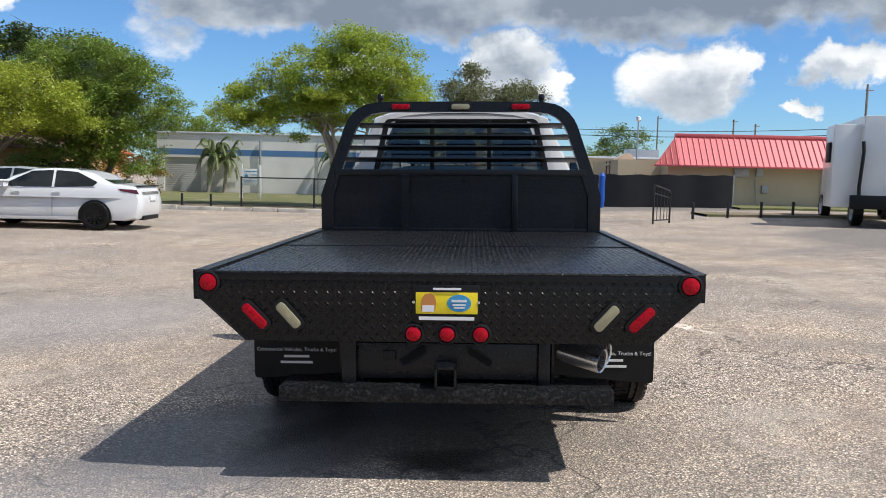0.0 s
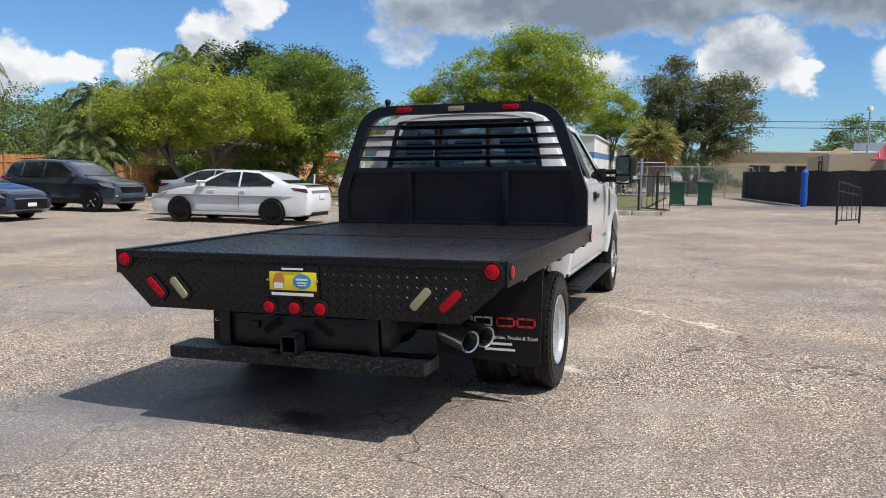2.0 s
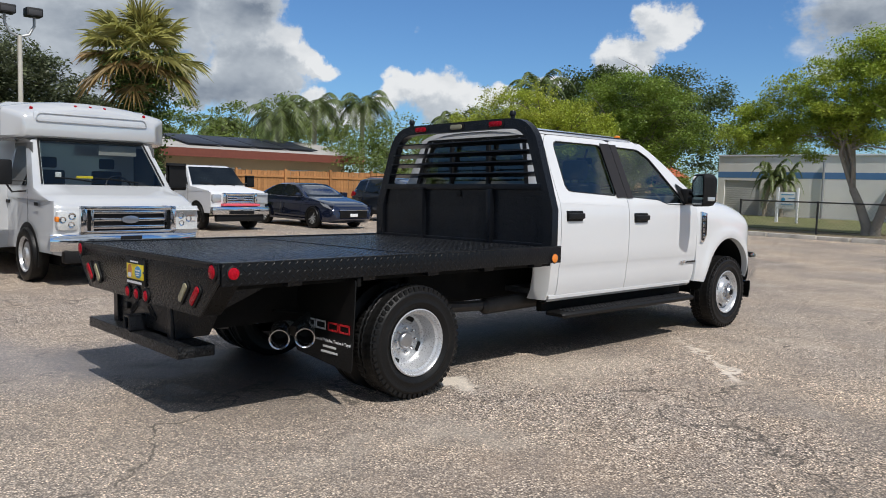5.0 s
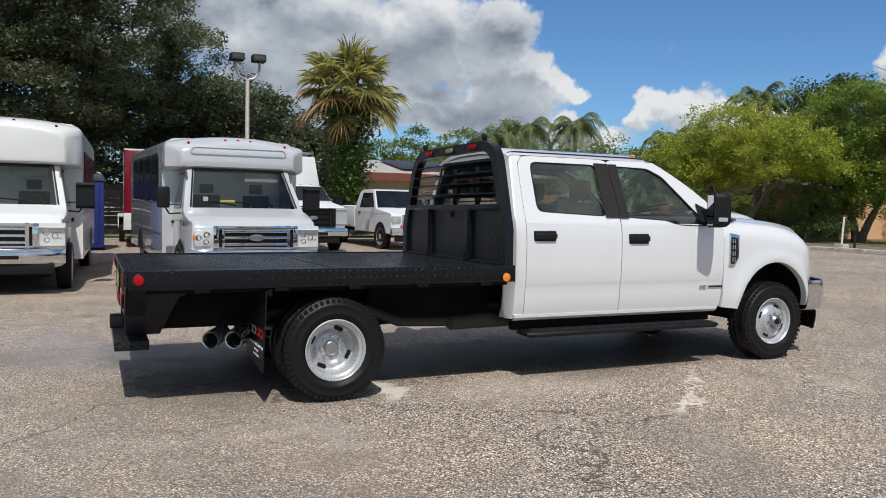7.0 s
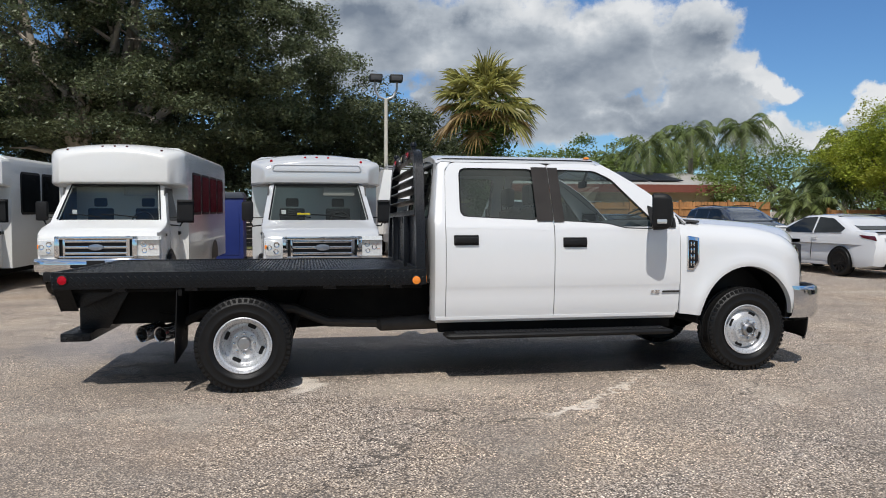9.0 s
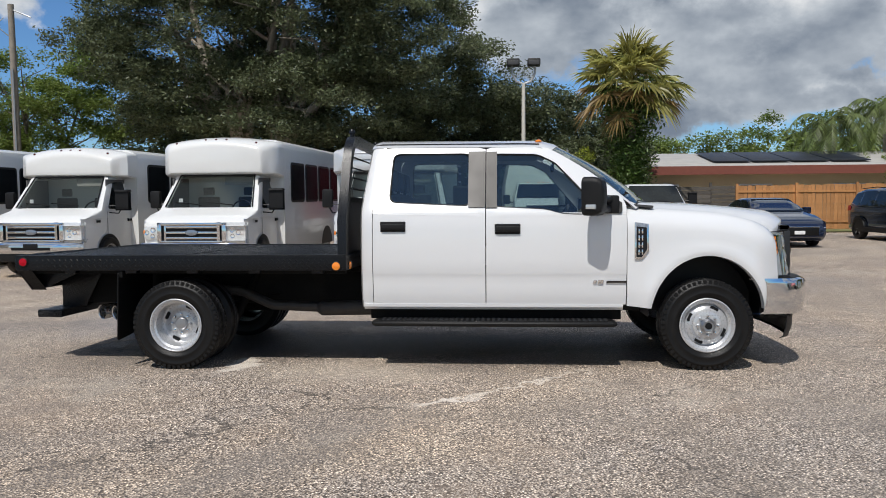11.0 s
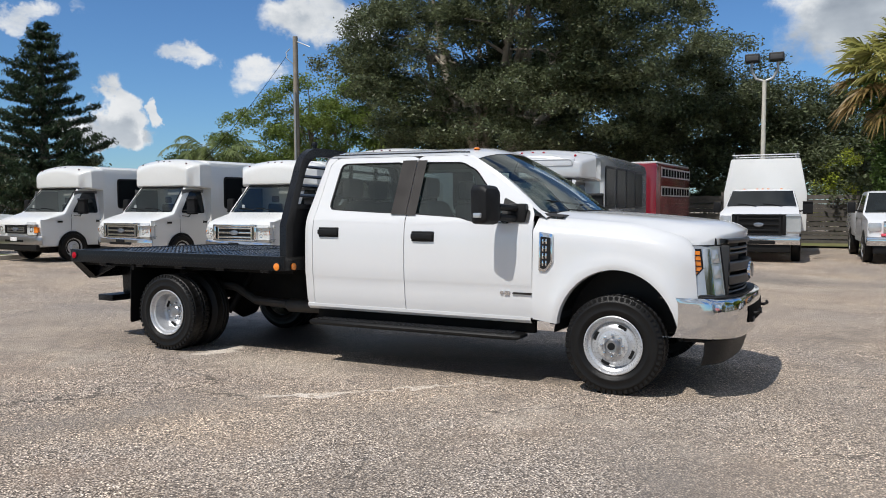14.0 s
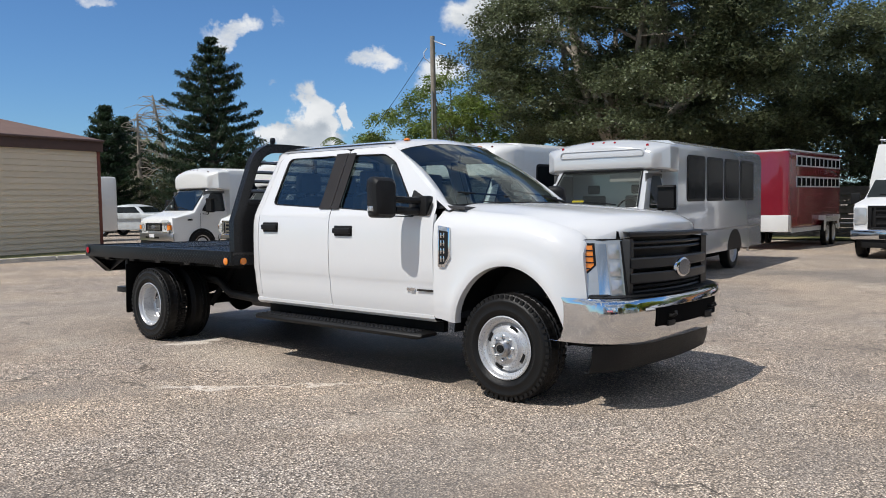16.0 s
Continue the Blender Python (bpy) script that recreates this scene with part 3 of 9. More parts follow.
    def amber_edge(w):
        return 0.05 + 0.25 * min(1.0, max(0.0, (w - 0.36) / 0.22))
    part("amber_border", sheet([[lamp_face(0.015 + (amber_edge(w) + 0.035) * u, w, 0.002) for u in (0, 0.35, 0.7, 1.0)] for w in (0.36, 0.46, 0.58, 0.75, 0.95)], 0.003), PLASTIC, hl)
    part("amber_reflector", sheet([[lamp_face(0.03 + (amber_edge(w) - 0.03) * u, w, 0.006) for u in (0, 0.35, 0.7, 1.0)] for w in (0.40, 0.48, 0.58, 0.75, 0.91)], 0.004), AMBER, hl)
    for w in (0.52, 0.62, 0.72, 0.82):
        part("reflector_rib", sheet([[lamp_face(0.03 + (amber_edge(w) - 0.03) * u, ww, 0.010) for u in (0, 0.5, 1.0)] for ww in (w, w + 0.018)], 0.002), PLASTIC, hl)
    part("inner_panel", sheet([[lamp_face(u, w, 0.003) for u in (0.36, 0.45, 0.56)] for w in (0.06, 0.35, 0.65, 0.94)], 0.003), CHROME, hl)
    for w0, w1 in ((0.08, 0.33), (0.39, 0.62), (0.68, 0.92)):
        cell = sheet([[lamp_face(0.60 + 0.24 * i / 4, w0 + (w1 - w0) * k / 4, 0.003 + 0.010 * math.sin(i * math.pi / 4) * math.sin(k * math.pi / 4)) for i in range(5)] for k in range(5)])
        part("lamp_projector", cell, LAMP_GLASS, hl)
    part("lamp_edge", sheet([[lamp_face(u, w, 0.002) for u in (0.90, 0.95, 1.0)] for w in (0.02, 0.35, 0.65, 0.98)], 0.004), PLASTIC, hl)
    part("lamp_rim", tube([lamp_face(0.0, 0.0), lamp_face(0.0, 0.5), lamp_face(0.0, 1.0), lamp_face(0.5, 1.0), lamp_face(1.0, 1.0), lamp_face(1.0, 0.5), lamp_face(1.0, 0.0), lamp_face(0.5, 0.0), lamp_face(0.0, 0.0)], 0.007, 6), PLASTIC, hl)

# roof, windshield, rear wall
U = [-1, -0.94, -0.85, -0.6, -0.3, 0, 0.3, 0.6, 0.85, 0.94, 1]


def roof_row(y, drop=0.0, bow=0.0, half=0.735, base=1.928, rise=0.10):
    return [(u * half, y + bow * (1 - u * u), base - drop * (1 - 0.0 * u) + rise * (1 - abs(u) ** 3.2)) for u in U]


rows = [roof_row(1.655, 0.055), roof_row(1.665, 0.01), roof_row(1.71, -0.006), roof_row(2.2, -0.004), roof_row(2.7), roof_row(3.0, 0.0, 0.03), roof_row(3.14, 0.004, 0.07), roof_row(3.225, 0.022, 0.11, 0.722, 1.928, 0.085), roof_row(3.26, 0.036, 0.12, 0.712, 1.926, 0.078)]
part("roof", sheet(rows), WHITE, truck, sharp=50)
WS_T = [(u * 0.706, 3.265 + 0.12 * (1 - u * u), 1.884 + 0.078 * (1 - abs(u) ** 3.2)) for u in U]
WS_B = [(u * 0.86, 3.93 + 0.27 * (1 - u * u), 1.405 + 0.03 * (1 - u * u)) for u in U]
rows = []
for k in range(9):
    t = k / 8
    rows.append([tuple(Vector(a).lerp(Vector(b), t) + Vector((0, 0.03, 0.03)) * math.sin(math.pi * t)) for a, b in zip(WS_T, WS_B)])
part("windshield", sheet(rows), SHIELD, truck, "clear windshield with black border", shadow=False)
part("windshield_border", tube([(p[0], p[1] + 0.004, p[2]) for p in rows[-1]], 0.018, 6), PLASTIC, truck)
for s, e in ((1, -1), (-1, 0)):
    edge = [r[e] for r in rows]
    strip = []
    for k, p in enumerate(edge):
        t = k / 8
        y, z = 3.15 + (3.86 - 3.15) * t ** 0.95, 1.925 - (1.925 - 1.452) * t
        q = (s * side_x(z), y + 0.012, z)
        m1 = tuple(Vector(p).lerp(Vector(q), 0.5) + Vector((s * 0.018, 0.018, 0.012)))
        strip.append([(p[0] - s * 0.01, p[1] - 0.01, p[2]), p, m1, q, (q[0] - s * 0.03, q[1], q[2])])
    strip.append([(s * 0.84, 4.03, 1.398), (s * 0.85, 4.03, 1.40), (s * 0.885, 4.02, 1.396), (s * 0.935, 3.97, 1.375), (s * 0.90, 3.97, 1.36)])
    part("windshield_pillar", sheet(strip), WHITE, truck, sharp=50)
for a, b, c in (((-0.62, 4.07, 1.455), (-0.2, 4.10, 1.50), (-0.02, 3.98, 1.53)), ((0.02, 4.12, 1.455), (0.35, 4.08, 1.49), (0.62, 3.93, 1.50))):
    bm = bmesh.new()
    add_rod(bm, a, b, 0.011)
    add_rod(bm, (a[0] + 0.1, a[1] - 0.03, a[2] + 0.035), (c[0] + 0.12, c[1] - 0.02, c[2] + 0.02), 0.008)
    part("wiper", bm, PLASTIC, truck)
for x in (-0.52, -0.17, 0, 0.17, 0.52):
    bm = bmesh.new()
    add_lathe(bm, [(0.03, -0.01), (0.028, 0.003), (0.018, 0.009), (0.001, 0.010)], pose(x, 3.16, 2.009 - 0.06 * abs(x) ** 3, 0, 0, 0), 14)
    part("clearance_lamp", bm, AMBER, truck, "amber roof marker lamp")
for s in (1, -1):
    part("drip_rail", tube([(s * 0.668, y, z) for y, z in ((1.69, 1.955), (1.75, 1.966), (2.2, 1.966), (2.7, 1.963), (3.0, 1.962), (3.16, 1.957))], 0.006, 5), PLASTIC, truck)
# rear wall with its sliding window
bm = bmesh.new()
wall = [(-0.78, 0.84), (0.78, 0.84), (0.86, 1.30), (0.80, 1.45), (0.675, 1.90), (0.64, 1.965), (-0.64, 1.965), (-0.675, 1.90), (-0.80, 1.45), (-0.86, 1.30)]
hole = rounded([(-0.74, 1.43), (0.74, 1.43), (0.635, 1.918), (-0.635, 1.918)], 0.05)
a, b = radial(wall, (0, 1.62), 80), radial(hole, (0, 1.62), 80)
rows = [[(p[0] * (1 - t) + q[0] * t, 1.588 + max(0, (p[1] * (1 - t) + q[1] * t) - 1.4) * 0.13, p[1] * (1 - t) + q[1] * t) for p, q in zip(a, b)] for t in (0, 0.3, 0.6, 0.85, 1.0)]
rows.append([(x, y + 0.03, z) for x, y, z in rows[-1]])
add_grid(bm, rows, True)
rw = part("cab_rear_wall", bm, WHITE, truck, sharp=40)
bm = bmesh.new()
bm.faces.new([bm.verts.new((p[0], 1.606 + max(0, p[1] - 1.4) * 0.13, p[1])) for p in hole])
part("rear_window", bm, DARKGLASS, rw, "dark tinted rear window", shadow=False)
bm = bmesh.new()
add_grid(bm, [[(p[0] * k, 1.60 + off + max(0, p[1] - 1.4) * 0.13, 1.645 + (p[1] - 1.645) * k) for p in hole] for k, off in ((1.02, 0), (1.015, -0.014), (0.95, -0.014), (0.945, 0))], True)
for x in (-0.24, 0.24):
    add_box(bm, x - 0.018, x + 0.018, 1.60, 1.63, 1.44, 1.90, 0.003)
part("rear_window_frame", bm, PLASTIC, rw)

# hood, cowl, grille, bumper
UH = [i / 12 for i in range(-12, 13)]


def fender_line(y):
    """Half width and height of the fenders' upper edge."""
    return 0.886 - 1.55 * max(0.0, y - 4.9) ** 2, 1.390 - max(0, y - 3.9) * 0.072 - max(0, y - 4.6) ** 2 * 0.36


rows = []
for k in range(19):
    v = k / 18
    row = []
    for u in UH:
        a = abs(u)
        y0, y1 = 3.905 + 0.32 * (1 - a ** 2.2), 5.150 + 0.255 * (1 - a ** 2.4)
        y = y0 + (y1 - y0) * v
        ye = 3.905 + (5.150 - 3.905) * v
        xe, ze = fender_line(ye)
        zc = 1.440 - 0.095 * v ** 1.5 - 0.05 * (max(0.0, v - 0.86) / 0.14) ** 2
        z = ze + (zc - ze) * (1 - a ** 2.6)
        z += 0.014 * (smooth01(a, 0.60, 0.70) - smooth01(a, 0.80, 0.94)) * (1 - 0.6 * v)
        row.append((u * xe, y, z))
    row = [(row[0][0] * 0.995, row[0][1], row[0][2] - 0.04)] + row + [(row[-1][0] * 0.995, row[-1][1], row[-1][2] - 0.04)]
    rows.append(row)
lip = [(x, y + 0.002, z - 0.075) for x, y, z in rows[-1]]
rows += [[(x, y + 0.008, z - 0.014) for x, y, z in rows[-1]], lip]
part("hood", sheet(rows), WHITE, truck, sharp=45)
part("cowl", sheet([[(x * 0.95, y - 0.02, z - 0.004) for x, y, z in WS_B], [(x * 0.95, y + 0.075, z - 0.012) for x, y, z in WS_B]], 0.01), PLASTIC, truck)
for s in (1, -1):
    part("washer_line", tube([(s * 0.55, 3.98, 1.452), (s * 0.6, 4.1, 1.445), (s * 0.66, 4.2, 1.437)], 0.004, 5), PLASTIC, truck)


def grille_y(x):
    return 5.312 + 0.085 * (1 - (x / 0.66) ** 2)


gr = part("grille_backing", sheet([[(x / 10 * 0.66, grille_y(x / 10 * 0.66) - 0.06, z) for x in range(-10, 11)] for z in (0.735, 0.97, 1.225)], 0.02), BLACK, truck)
for z, h, dpt in ((1.205, 0.035, 0.03), (1.145, 0.022, 0.012), (1.105, 0.022, 0.012), (1.005, 0.075, 0.045), (0.90, 0.075, 0.045), (0.835, 0.02, 0.012), (0.80, 0.02, 0.012), (0.765, 0.022, 0.015)):
    r = []
    for xx in range(-12, 13):
        x = xx / 12 * 0.655
        y = grille_y(x)
        r.append([(x, y - 0.05, z + h / 2), (x, y + dpt - 0.008, z + h / 2), (x, y + dpt, z + h / 2 - 0.01), (x, y + dpt, z - h / 2 + 0.01), (x, y + dpt - 0.008, z - h / 2), (x, y - 0.05, z - h / 2)])
    part("grille_bar", sheet(r), GRILLE, truck)
for s in (1, -1):
    part("grille_end", box(s * 0.60, s * 0.665, 5.25, 5.355, 0.76, 1.175, 0.02), GRILLE, truck)
em = part("grille_emblem", lathe([(0.001, 0.028), (0.085, 0.026), (0.10, 0.02), (0.104, 0.0)], pose(0, 5.435, 0.955, -90, 0, 0) @ Matrix.Diagonal((1.25, 0.72, 1, 1)), 32), CHROME, truck, "oval chrome emblem")
part("emblem_field", lathe([(0.001, 0.031), (0.08, 0.029)], pose(0, 5.435, 0.955, -90, 0, 0) @ Matrix.Diagonal((1.25, 0.72, 1, 1)), 32), material("emblem_grey", (0.2, 0.21, 0.23), 0.3, 0.6), em)


def bumper_y(x):
    a = abs(x)
    return 5.515 - 0.07 * (a / 0.8) ** 2 - (0.9 * max(0, a - 0.72) ** 1.6)


XB = [-1.01, -1.005, -0.985, -0.94, -0.88, -0.78, -0.65, -0.45, -0.25, 0, 0.25, 0.45, 0.65, 0.78, 0.88, 0.94, 0.985, 1.005, 1.01]
rows = []
for i, x in enumerate(XB):
    y = bumper_y(x) - (0.24 if abs(x) >= 1.01 else 0.10 if abs(x) > 1.0 else 0.025 if abs(x) >= 0.98 else 0)
    rise = 0.03 * smooth01(abs(x), 0.55, 1.0)
    row = [(x, y - 0.16, 0.775), (x, y - 0.045, 0.782), (x, y - 0.012, 0.768), (x, y, 0.74), (x, y + 0.004, 0.66), (x, y, 0.56 + rise * 0.5), (x, y - 0.02, 0.475 + rise), (x, y - 0.05, 0.452 + rise), (x, y - 0.12, 0.455 + rise)]
    rows.append(row)
bmp = part("front_bumper", sheet(rows), CHROME, truck, "polished chrome front bumper", sharp=40)
# the bumper is not cut: this sheet paints the dark of its opening
part("bumper_opening", sheet([[(x / 10 * 0.53, bumper_y(x / 10 * 0.53) + 0.007, z) for z in (0.572, 0.62, 0.66, 0.70)] for x in range(-10, 11)], 0.003), DEEP, bmp, "near-black sheet on the bumper in place of a shaded opening")
for s in (1, -1):
    part("fog_surround", box(s * 0.27, s * 0.39, bumper_y(0.33) - 0.02, bumper_y(0.33) + 0.013, 0.56, 0.60, 0.008), PLASTIC, bmp)
    bm = bmesh.new()
    add_tube(bm, [(s * 0.36, 5.46, 0.635), (s * 0.36, 5.535, 0.635), (s * 0.36, 5.56, 0.65), (s * 0.355, 5.55, 0.668)], 0.013, 8)
    part("tow_hook", bm, BLACK, bmp)
# unseen box added to keep sun from leaking through behind the bumper
part("splash_shield", box(-0.90, 0.90, 5.02, 5.28, 0.44, 0.80, 0.02), BLACK, bmp)
part("bumper_top_step", sheet([[(x * 0.93, bumper_y(x * 0.93) - 0.05, 0.787), (x * 0.93, bumper_y(x * 0.93) - 0.15, 0.79)] for x in XB], 0.006), PLASTIC, bmp)
rows = []
for x in XB:
    x *= 0.94
    y = bumper_y(x) - 0.10
    rows.append([(x, y - 0.1, 0.47), (x, y, 0.46), (x, y - 0.005, 0.36), (x, y - 0.03, 0.275), (x, y - 0.06, 0.27)])
part("air_dam", sheet(rows, 0.008), PLASTIC, truck, "black plastic air dam under the bumper")

# wheels
HUB = Matrix.Rotation(radians(90), 4, "Y")


def tyre(width, r=0.39, rim=0.222, seg=176, chunky=True):
    """A tyre about the local x axis, centred on its mid plane."""
    bm = bmesh.new()
    w = width / 2
    prof = [(rim - 0.004, -w * 0.72), (rim + 0.012, -w * 0.86), (rim + 0.045, -w * 0.985), (rim + 0.05, -w * 1.01), (rim + 0.058, -w * 1.01), (rim + 0.063, -w * 0.99), (rim + 0.105, -w * 0.985), (rim + 0.11, -w * 1.005), (rim + 0.118, -w * 1.0), (rim + 0.123, -w * 0.975), (r - 0.035, -w * 0.9), (r - 0.012, -w * 0.80)]
    tread = []
    for k, c in enumerate((-0.74, -0.40, -0.36, -0.06, 0.0, 0.06, 0.36, 0.40, 0.74)):
        tread.append((r - (0.010 if k in (2, 4, 6) else 0.0), c * w))
    prof = prof + tread + [(a, -b) for a, b in prof[::-1]]
    rings = add_lathe(bm, prof, HUB, seg)
    if chunky:
        for j in range(11, len(rings) - 11):
            for i in range(seg):
                if (i + j // 2) % 4 < 1 or (j in (11, 12, len(rings) - 12, len(rings) - 13) and i % 4 < 1):
                    v = rings[j][i]
                    d = Vector((0, v.co.y, v.co.z)).normalized()
                    v.co -= d * (0.004 if j in (11, len(rings) - 12) else 0.007)
    return bm


def tread_blocks(parent, width, r=0.39, n=52):
    """Small blocks that wrap over both shoulders of a tyre."""
    bm = bmesh.new()
    w = width / 2
    for side in (1, -1):
        for k in range(n):
            g = add_box(bm, side * w * 0.80, side * w * (0.915 if k % 2 else 0.935), -0.013, 0.013, r - (0.040 if k % 2 else 0.052), r - 0.009)
            bmesh.ops.transform(bm, matrix=Matrix.Rotation(2 * math.pi * (k + 0.5 * (side > 0)) / n, 4, "X"), verts=g)
    tagged(part("tread", bm, RUBBER, parent), kind="stuff")


def wheel(y, z, x_mid, s, width, disc, at_name, label):
    w = thing_part(at_name, label, pose(s * x_mid, y, z, 0, 0, 0 if s > 0 else 180))
    tread_blocks(part("tyre", tyre(width), RUBBER, w, "black all-terrain tyre"), width)
    h = width / 2
    rim = [(0.228, h * 0.86), (0.232, h * 0.92), (0.224, h * 0.95), (0.214, h * 0.88), (0.207, h * 0.70), (0.190, h * 0.62), (0.186, disc + 0.01)]
    face = []
    if disc > 0:  # bulging front wheel
        face = [(0.180, disc - 0.01), (0.168, disc + 0.005), (0.15, disc + 0.012), (0.128, disc + 0.03), (0.118, disc + 0.048), (0.10, disc + 0.054), (0.085, disc + 0.054)]
    else:
        face = [(0.182, disc + 0.0), (0.165, disc - 0.012), (0.14, disc - 0.012), (0.125, disc - 0.004), (0.105, disc + 0.012), (0.09, disc + 0.014)]
    r = part("rim", lathe(rim + face + [(0.001, face[-1][1])], HUB, 48), STEEL, w, "silver painted steel rim")
    fx = face[-1][1]
    for k in range(8 if disc <= 0 else 6):
        n = 4
        if k >= n:
            continue
        a = 2 * math.pi * (k + 0.5) / n + 0.35
        hole = rounded([(-0.036, -0.016), (0.036, -0.016), (0.036, 0.016), (-0.036, 0.016)], 0.013)
        c = Vector((face[2][1] - 0.001, 0.152 * math.cos(a), 0.152 * math.sin(a)))
        t, o = Vector((0, -math.sin(a), math.cos(a))), Vector((0, math.cos(a), math.sin(a)))
        bm = bmesh.new()
        up = [bm.verts.new(c + Vector((0.006, 0, 0)) + t * p[0] + o * p[1]) for p in hole]
        bm.faces.new(up)
        part("hand_hole", bm, BLACK, r)
    for k in range(8):
        a = 2 * math.pi * k / 8
        c = Vector((fx - 0.006, 0.083 * math.cos(a), 0.083 * math.sin(a)))
        part("lug_nut", lathe([(0.013, 0), (0.013, 0.022), (0.008, 0.032), (0.001, 0.033)], Matrix.Translation(c) @ HUB, 8), CHROME, r)
    if disc > 0:
        part("hub", lathe([(0.064, 0), (0.062, 0.03), (0.05, 0.045), (0.046, 0.05), (0.043, 0.04), (0.001, 0.038)], Matrix.Translation((fx, 0, 0)) @ HUB, 24), ALU, r)
        part("hub_lock", lathe([(0.03, 0.0), (0.028, 0.012), (0.001, 0.014)], Matrix.Translation((fx + 0.036, 0, 0)) @ HUB, 16), BLACK, r)
    else:
        part("hub", lathe([(0.058, 0), (0.056, 0.02), (0.045, 0.03), (0.001, 0.032)], Matrix.Translation((fx, 0, 0)) @ HUB, 24), ALU, r)
    return w


def thing_part(name, label, at):
    ob = tagged(new(name), label)
    ob.parent = truck
    ob.matrix_basis = at
    return ob


for s in (1, -1):
    wheel(4.555, 0.386, 0.905, s, 0.25, 0.065, "front_wheel", "bulging silver front wheel with a black tyre")
    wheel(0.0, 0.386, 1.075, s, 0.235, -0.045, "rear_outer_wheel", "deep-dished silver rear wheel with a black tyre")
    iw = thing_part("rear_inner_wheel", "inner twin rear wheel", pose(s * 0.775, 0.0, 0.386))
    part("tyre", tyre(0.235, chunky=False, seg=48), RUBBER, iw)
    part("rim", lathe([(0.225, -0.1), (0.2, -0.05), (0.2, 0.05), (0.225, 0.1)], HUB, 32), STEEL, iw)

# mirrors and running boards
for s in (1, -1):
    arm = bmesh.new()
    add_tube(arm, [(s * 0.955, 3.74, 1.375), (s * 1.10, 3.70, 1.37), (s * 1.20, 3.66, 1.38)], 0.032, 8)
    add_tube(arm, [(s * 0.955, 3.76, 1.45), (s * 1.10, 3.70, 1.455), (s * 1.20, 3.66, 1.46)], 0.028, 8)
    add_box(arm, s * 0.93, s * 1.02, 3.66, 3.82, 1.335, 1.49, 0.02)
    mi = part("side_mirror", arm, PLASTIC, truck, "tall black towing mirror on two arms")
    bm = bmesh.new()
    swing = Matrix.Translation((s * 1.22, 3.62, 0)) @ Matrix.Rotation(-s * radians(24), 4, "Z") @ Matrix.Translation((-s * 1.22, -3.62, 0))
    shell = rounded([(1.175, 1.315), (1.365, 1.32), (1.375, 1.60), (1.35, 1.635), (1.20, 1.628), (1.175, 1.59)], 0.04, 5)
    rows = [[swing @ Vector((s * (1.275 + (p[0] - 1.275) * k), y, 1.47 + (p[1] - 1.47) * k)) for p in shell] for k, y in ((0.93, 3.520), (1.0, 3.532), (1.0, 3.61), (0.95, 3.65), (0.80, 3.68), (0.4, 3.695))]
    vs = add_grid(bm, rows, True)
    bm.faces.new(vs[-1])
    part("mirror_head", bm, PLASTIC, mi)
    for z0, z1 in ((1.425, 1.612), (1.335, 1.41)):
        pane = rounded([(s * 1.195, z0), (s * 1.352, z0), (s * 1.352, z1), (s * 1.195, z1)], 0.02)
        bm = prism(pane, "y", 3.519, 3.523)
        bmesh.ops.transform(bm, matrix=swing, verts=bm.verts)
        part("mirror_pane", bm, MIRROR, mi)
    bm = box(s * 1.30, s * 1.382, 3.56, 3.645, 1.37, 1.41, 0.008)
    bmesh.ops.transform(bm, matrix=swing, verts=bm.verts)
    part("turn_lamp", bm, LAMP_GLASS, mi)
    # running board
    bm = bmesh.new()
    prof = rounded([(0.85, 0.375), (1.075, 0.37), (1.085, 0.40), (1.06, 0.42), (0.85, 0.418)], 0.012, 2)
    rows = [[(s * p[0], y, p[1]) for p in prof] for y in (1.70, 1.73, 2.4, 3.2, 3.76, 3.80)]
    rows[0] = [(s * (0.98 + (p[0] - 0.98) * 0.8), 1.70, 0.396 + (p[1] - 0.396) * 0.5) for p in prof]
    rows[-1] = [(s * (0.98 + (p[0] - 0.98) * 0.8), 3.80, 0.396 + (p[1] - 0.396) * 0.5) for p in prof]
    vs = add_grid(bm, rows, True)
    bm.faces.new(vs[0])
    bm.faces.new(vs[-1])
    rb = part("running_board", bm, BLACK, truck, "black running board with ribbed step pads")
    for y0, y1 in ((1.80, 2.42), (2.90, 3.70)):
        pad = bmesh.new()
        add_box(pad, s * 0.93, s * 1.06, y0, y1, 0.417, 0.425, 0.003)
        part("step_pad", pad, PLASTIC, rb)
    studs = bmesh.new()
    for k in range(43):
        for x in (0.955, 1.0, 1.045):
            add_lathe(studs, [(0.016, 0.0), (0.015, 0.009), (0.009, 0.009), (0.008, 0.002)], pose(s * x, 1.80 + k * 0.0455, 0.422), 7)
    part("grip_studs", studs, GRILLE, rb)
    # added dark panel in place of shadow and chassis behind the running board
    part("sill_shield", box(s * 0.80, s * 0.86, 1.66, 3.86, 0.41, 0.555, 0.01), UNDER, truck)
    for y in (1.95, 2.65, 3.5):
        part("board_bracket", tube([(s * 0.95, y, 0.385), (s * 0.85, y, 0.42), (s * 0.72, y, 0.54)], 0.016, 6), UNDER, rb)

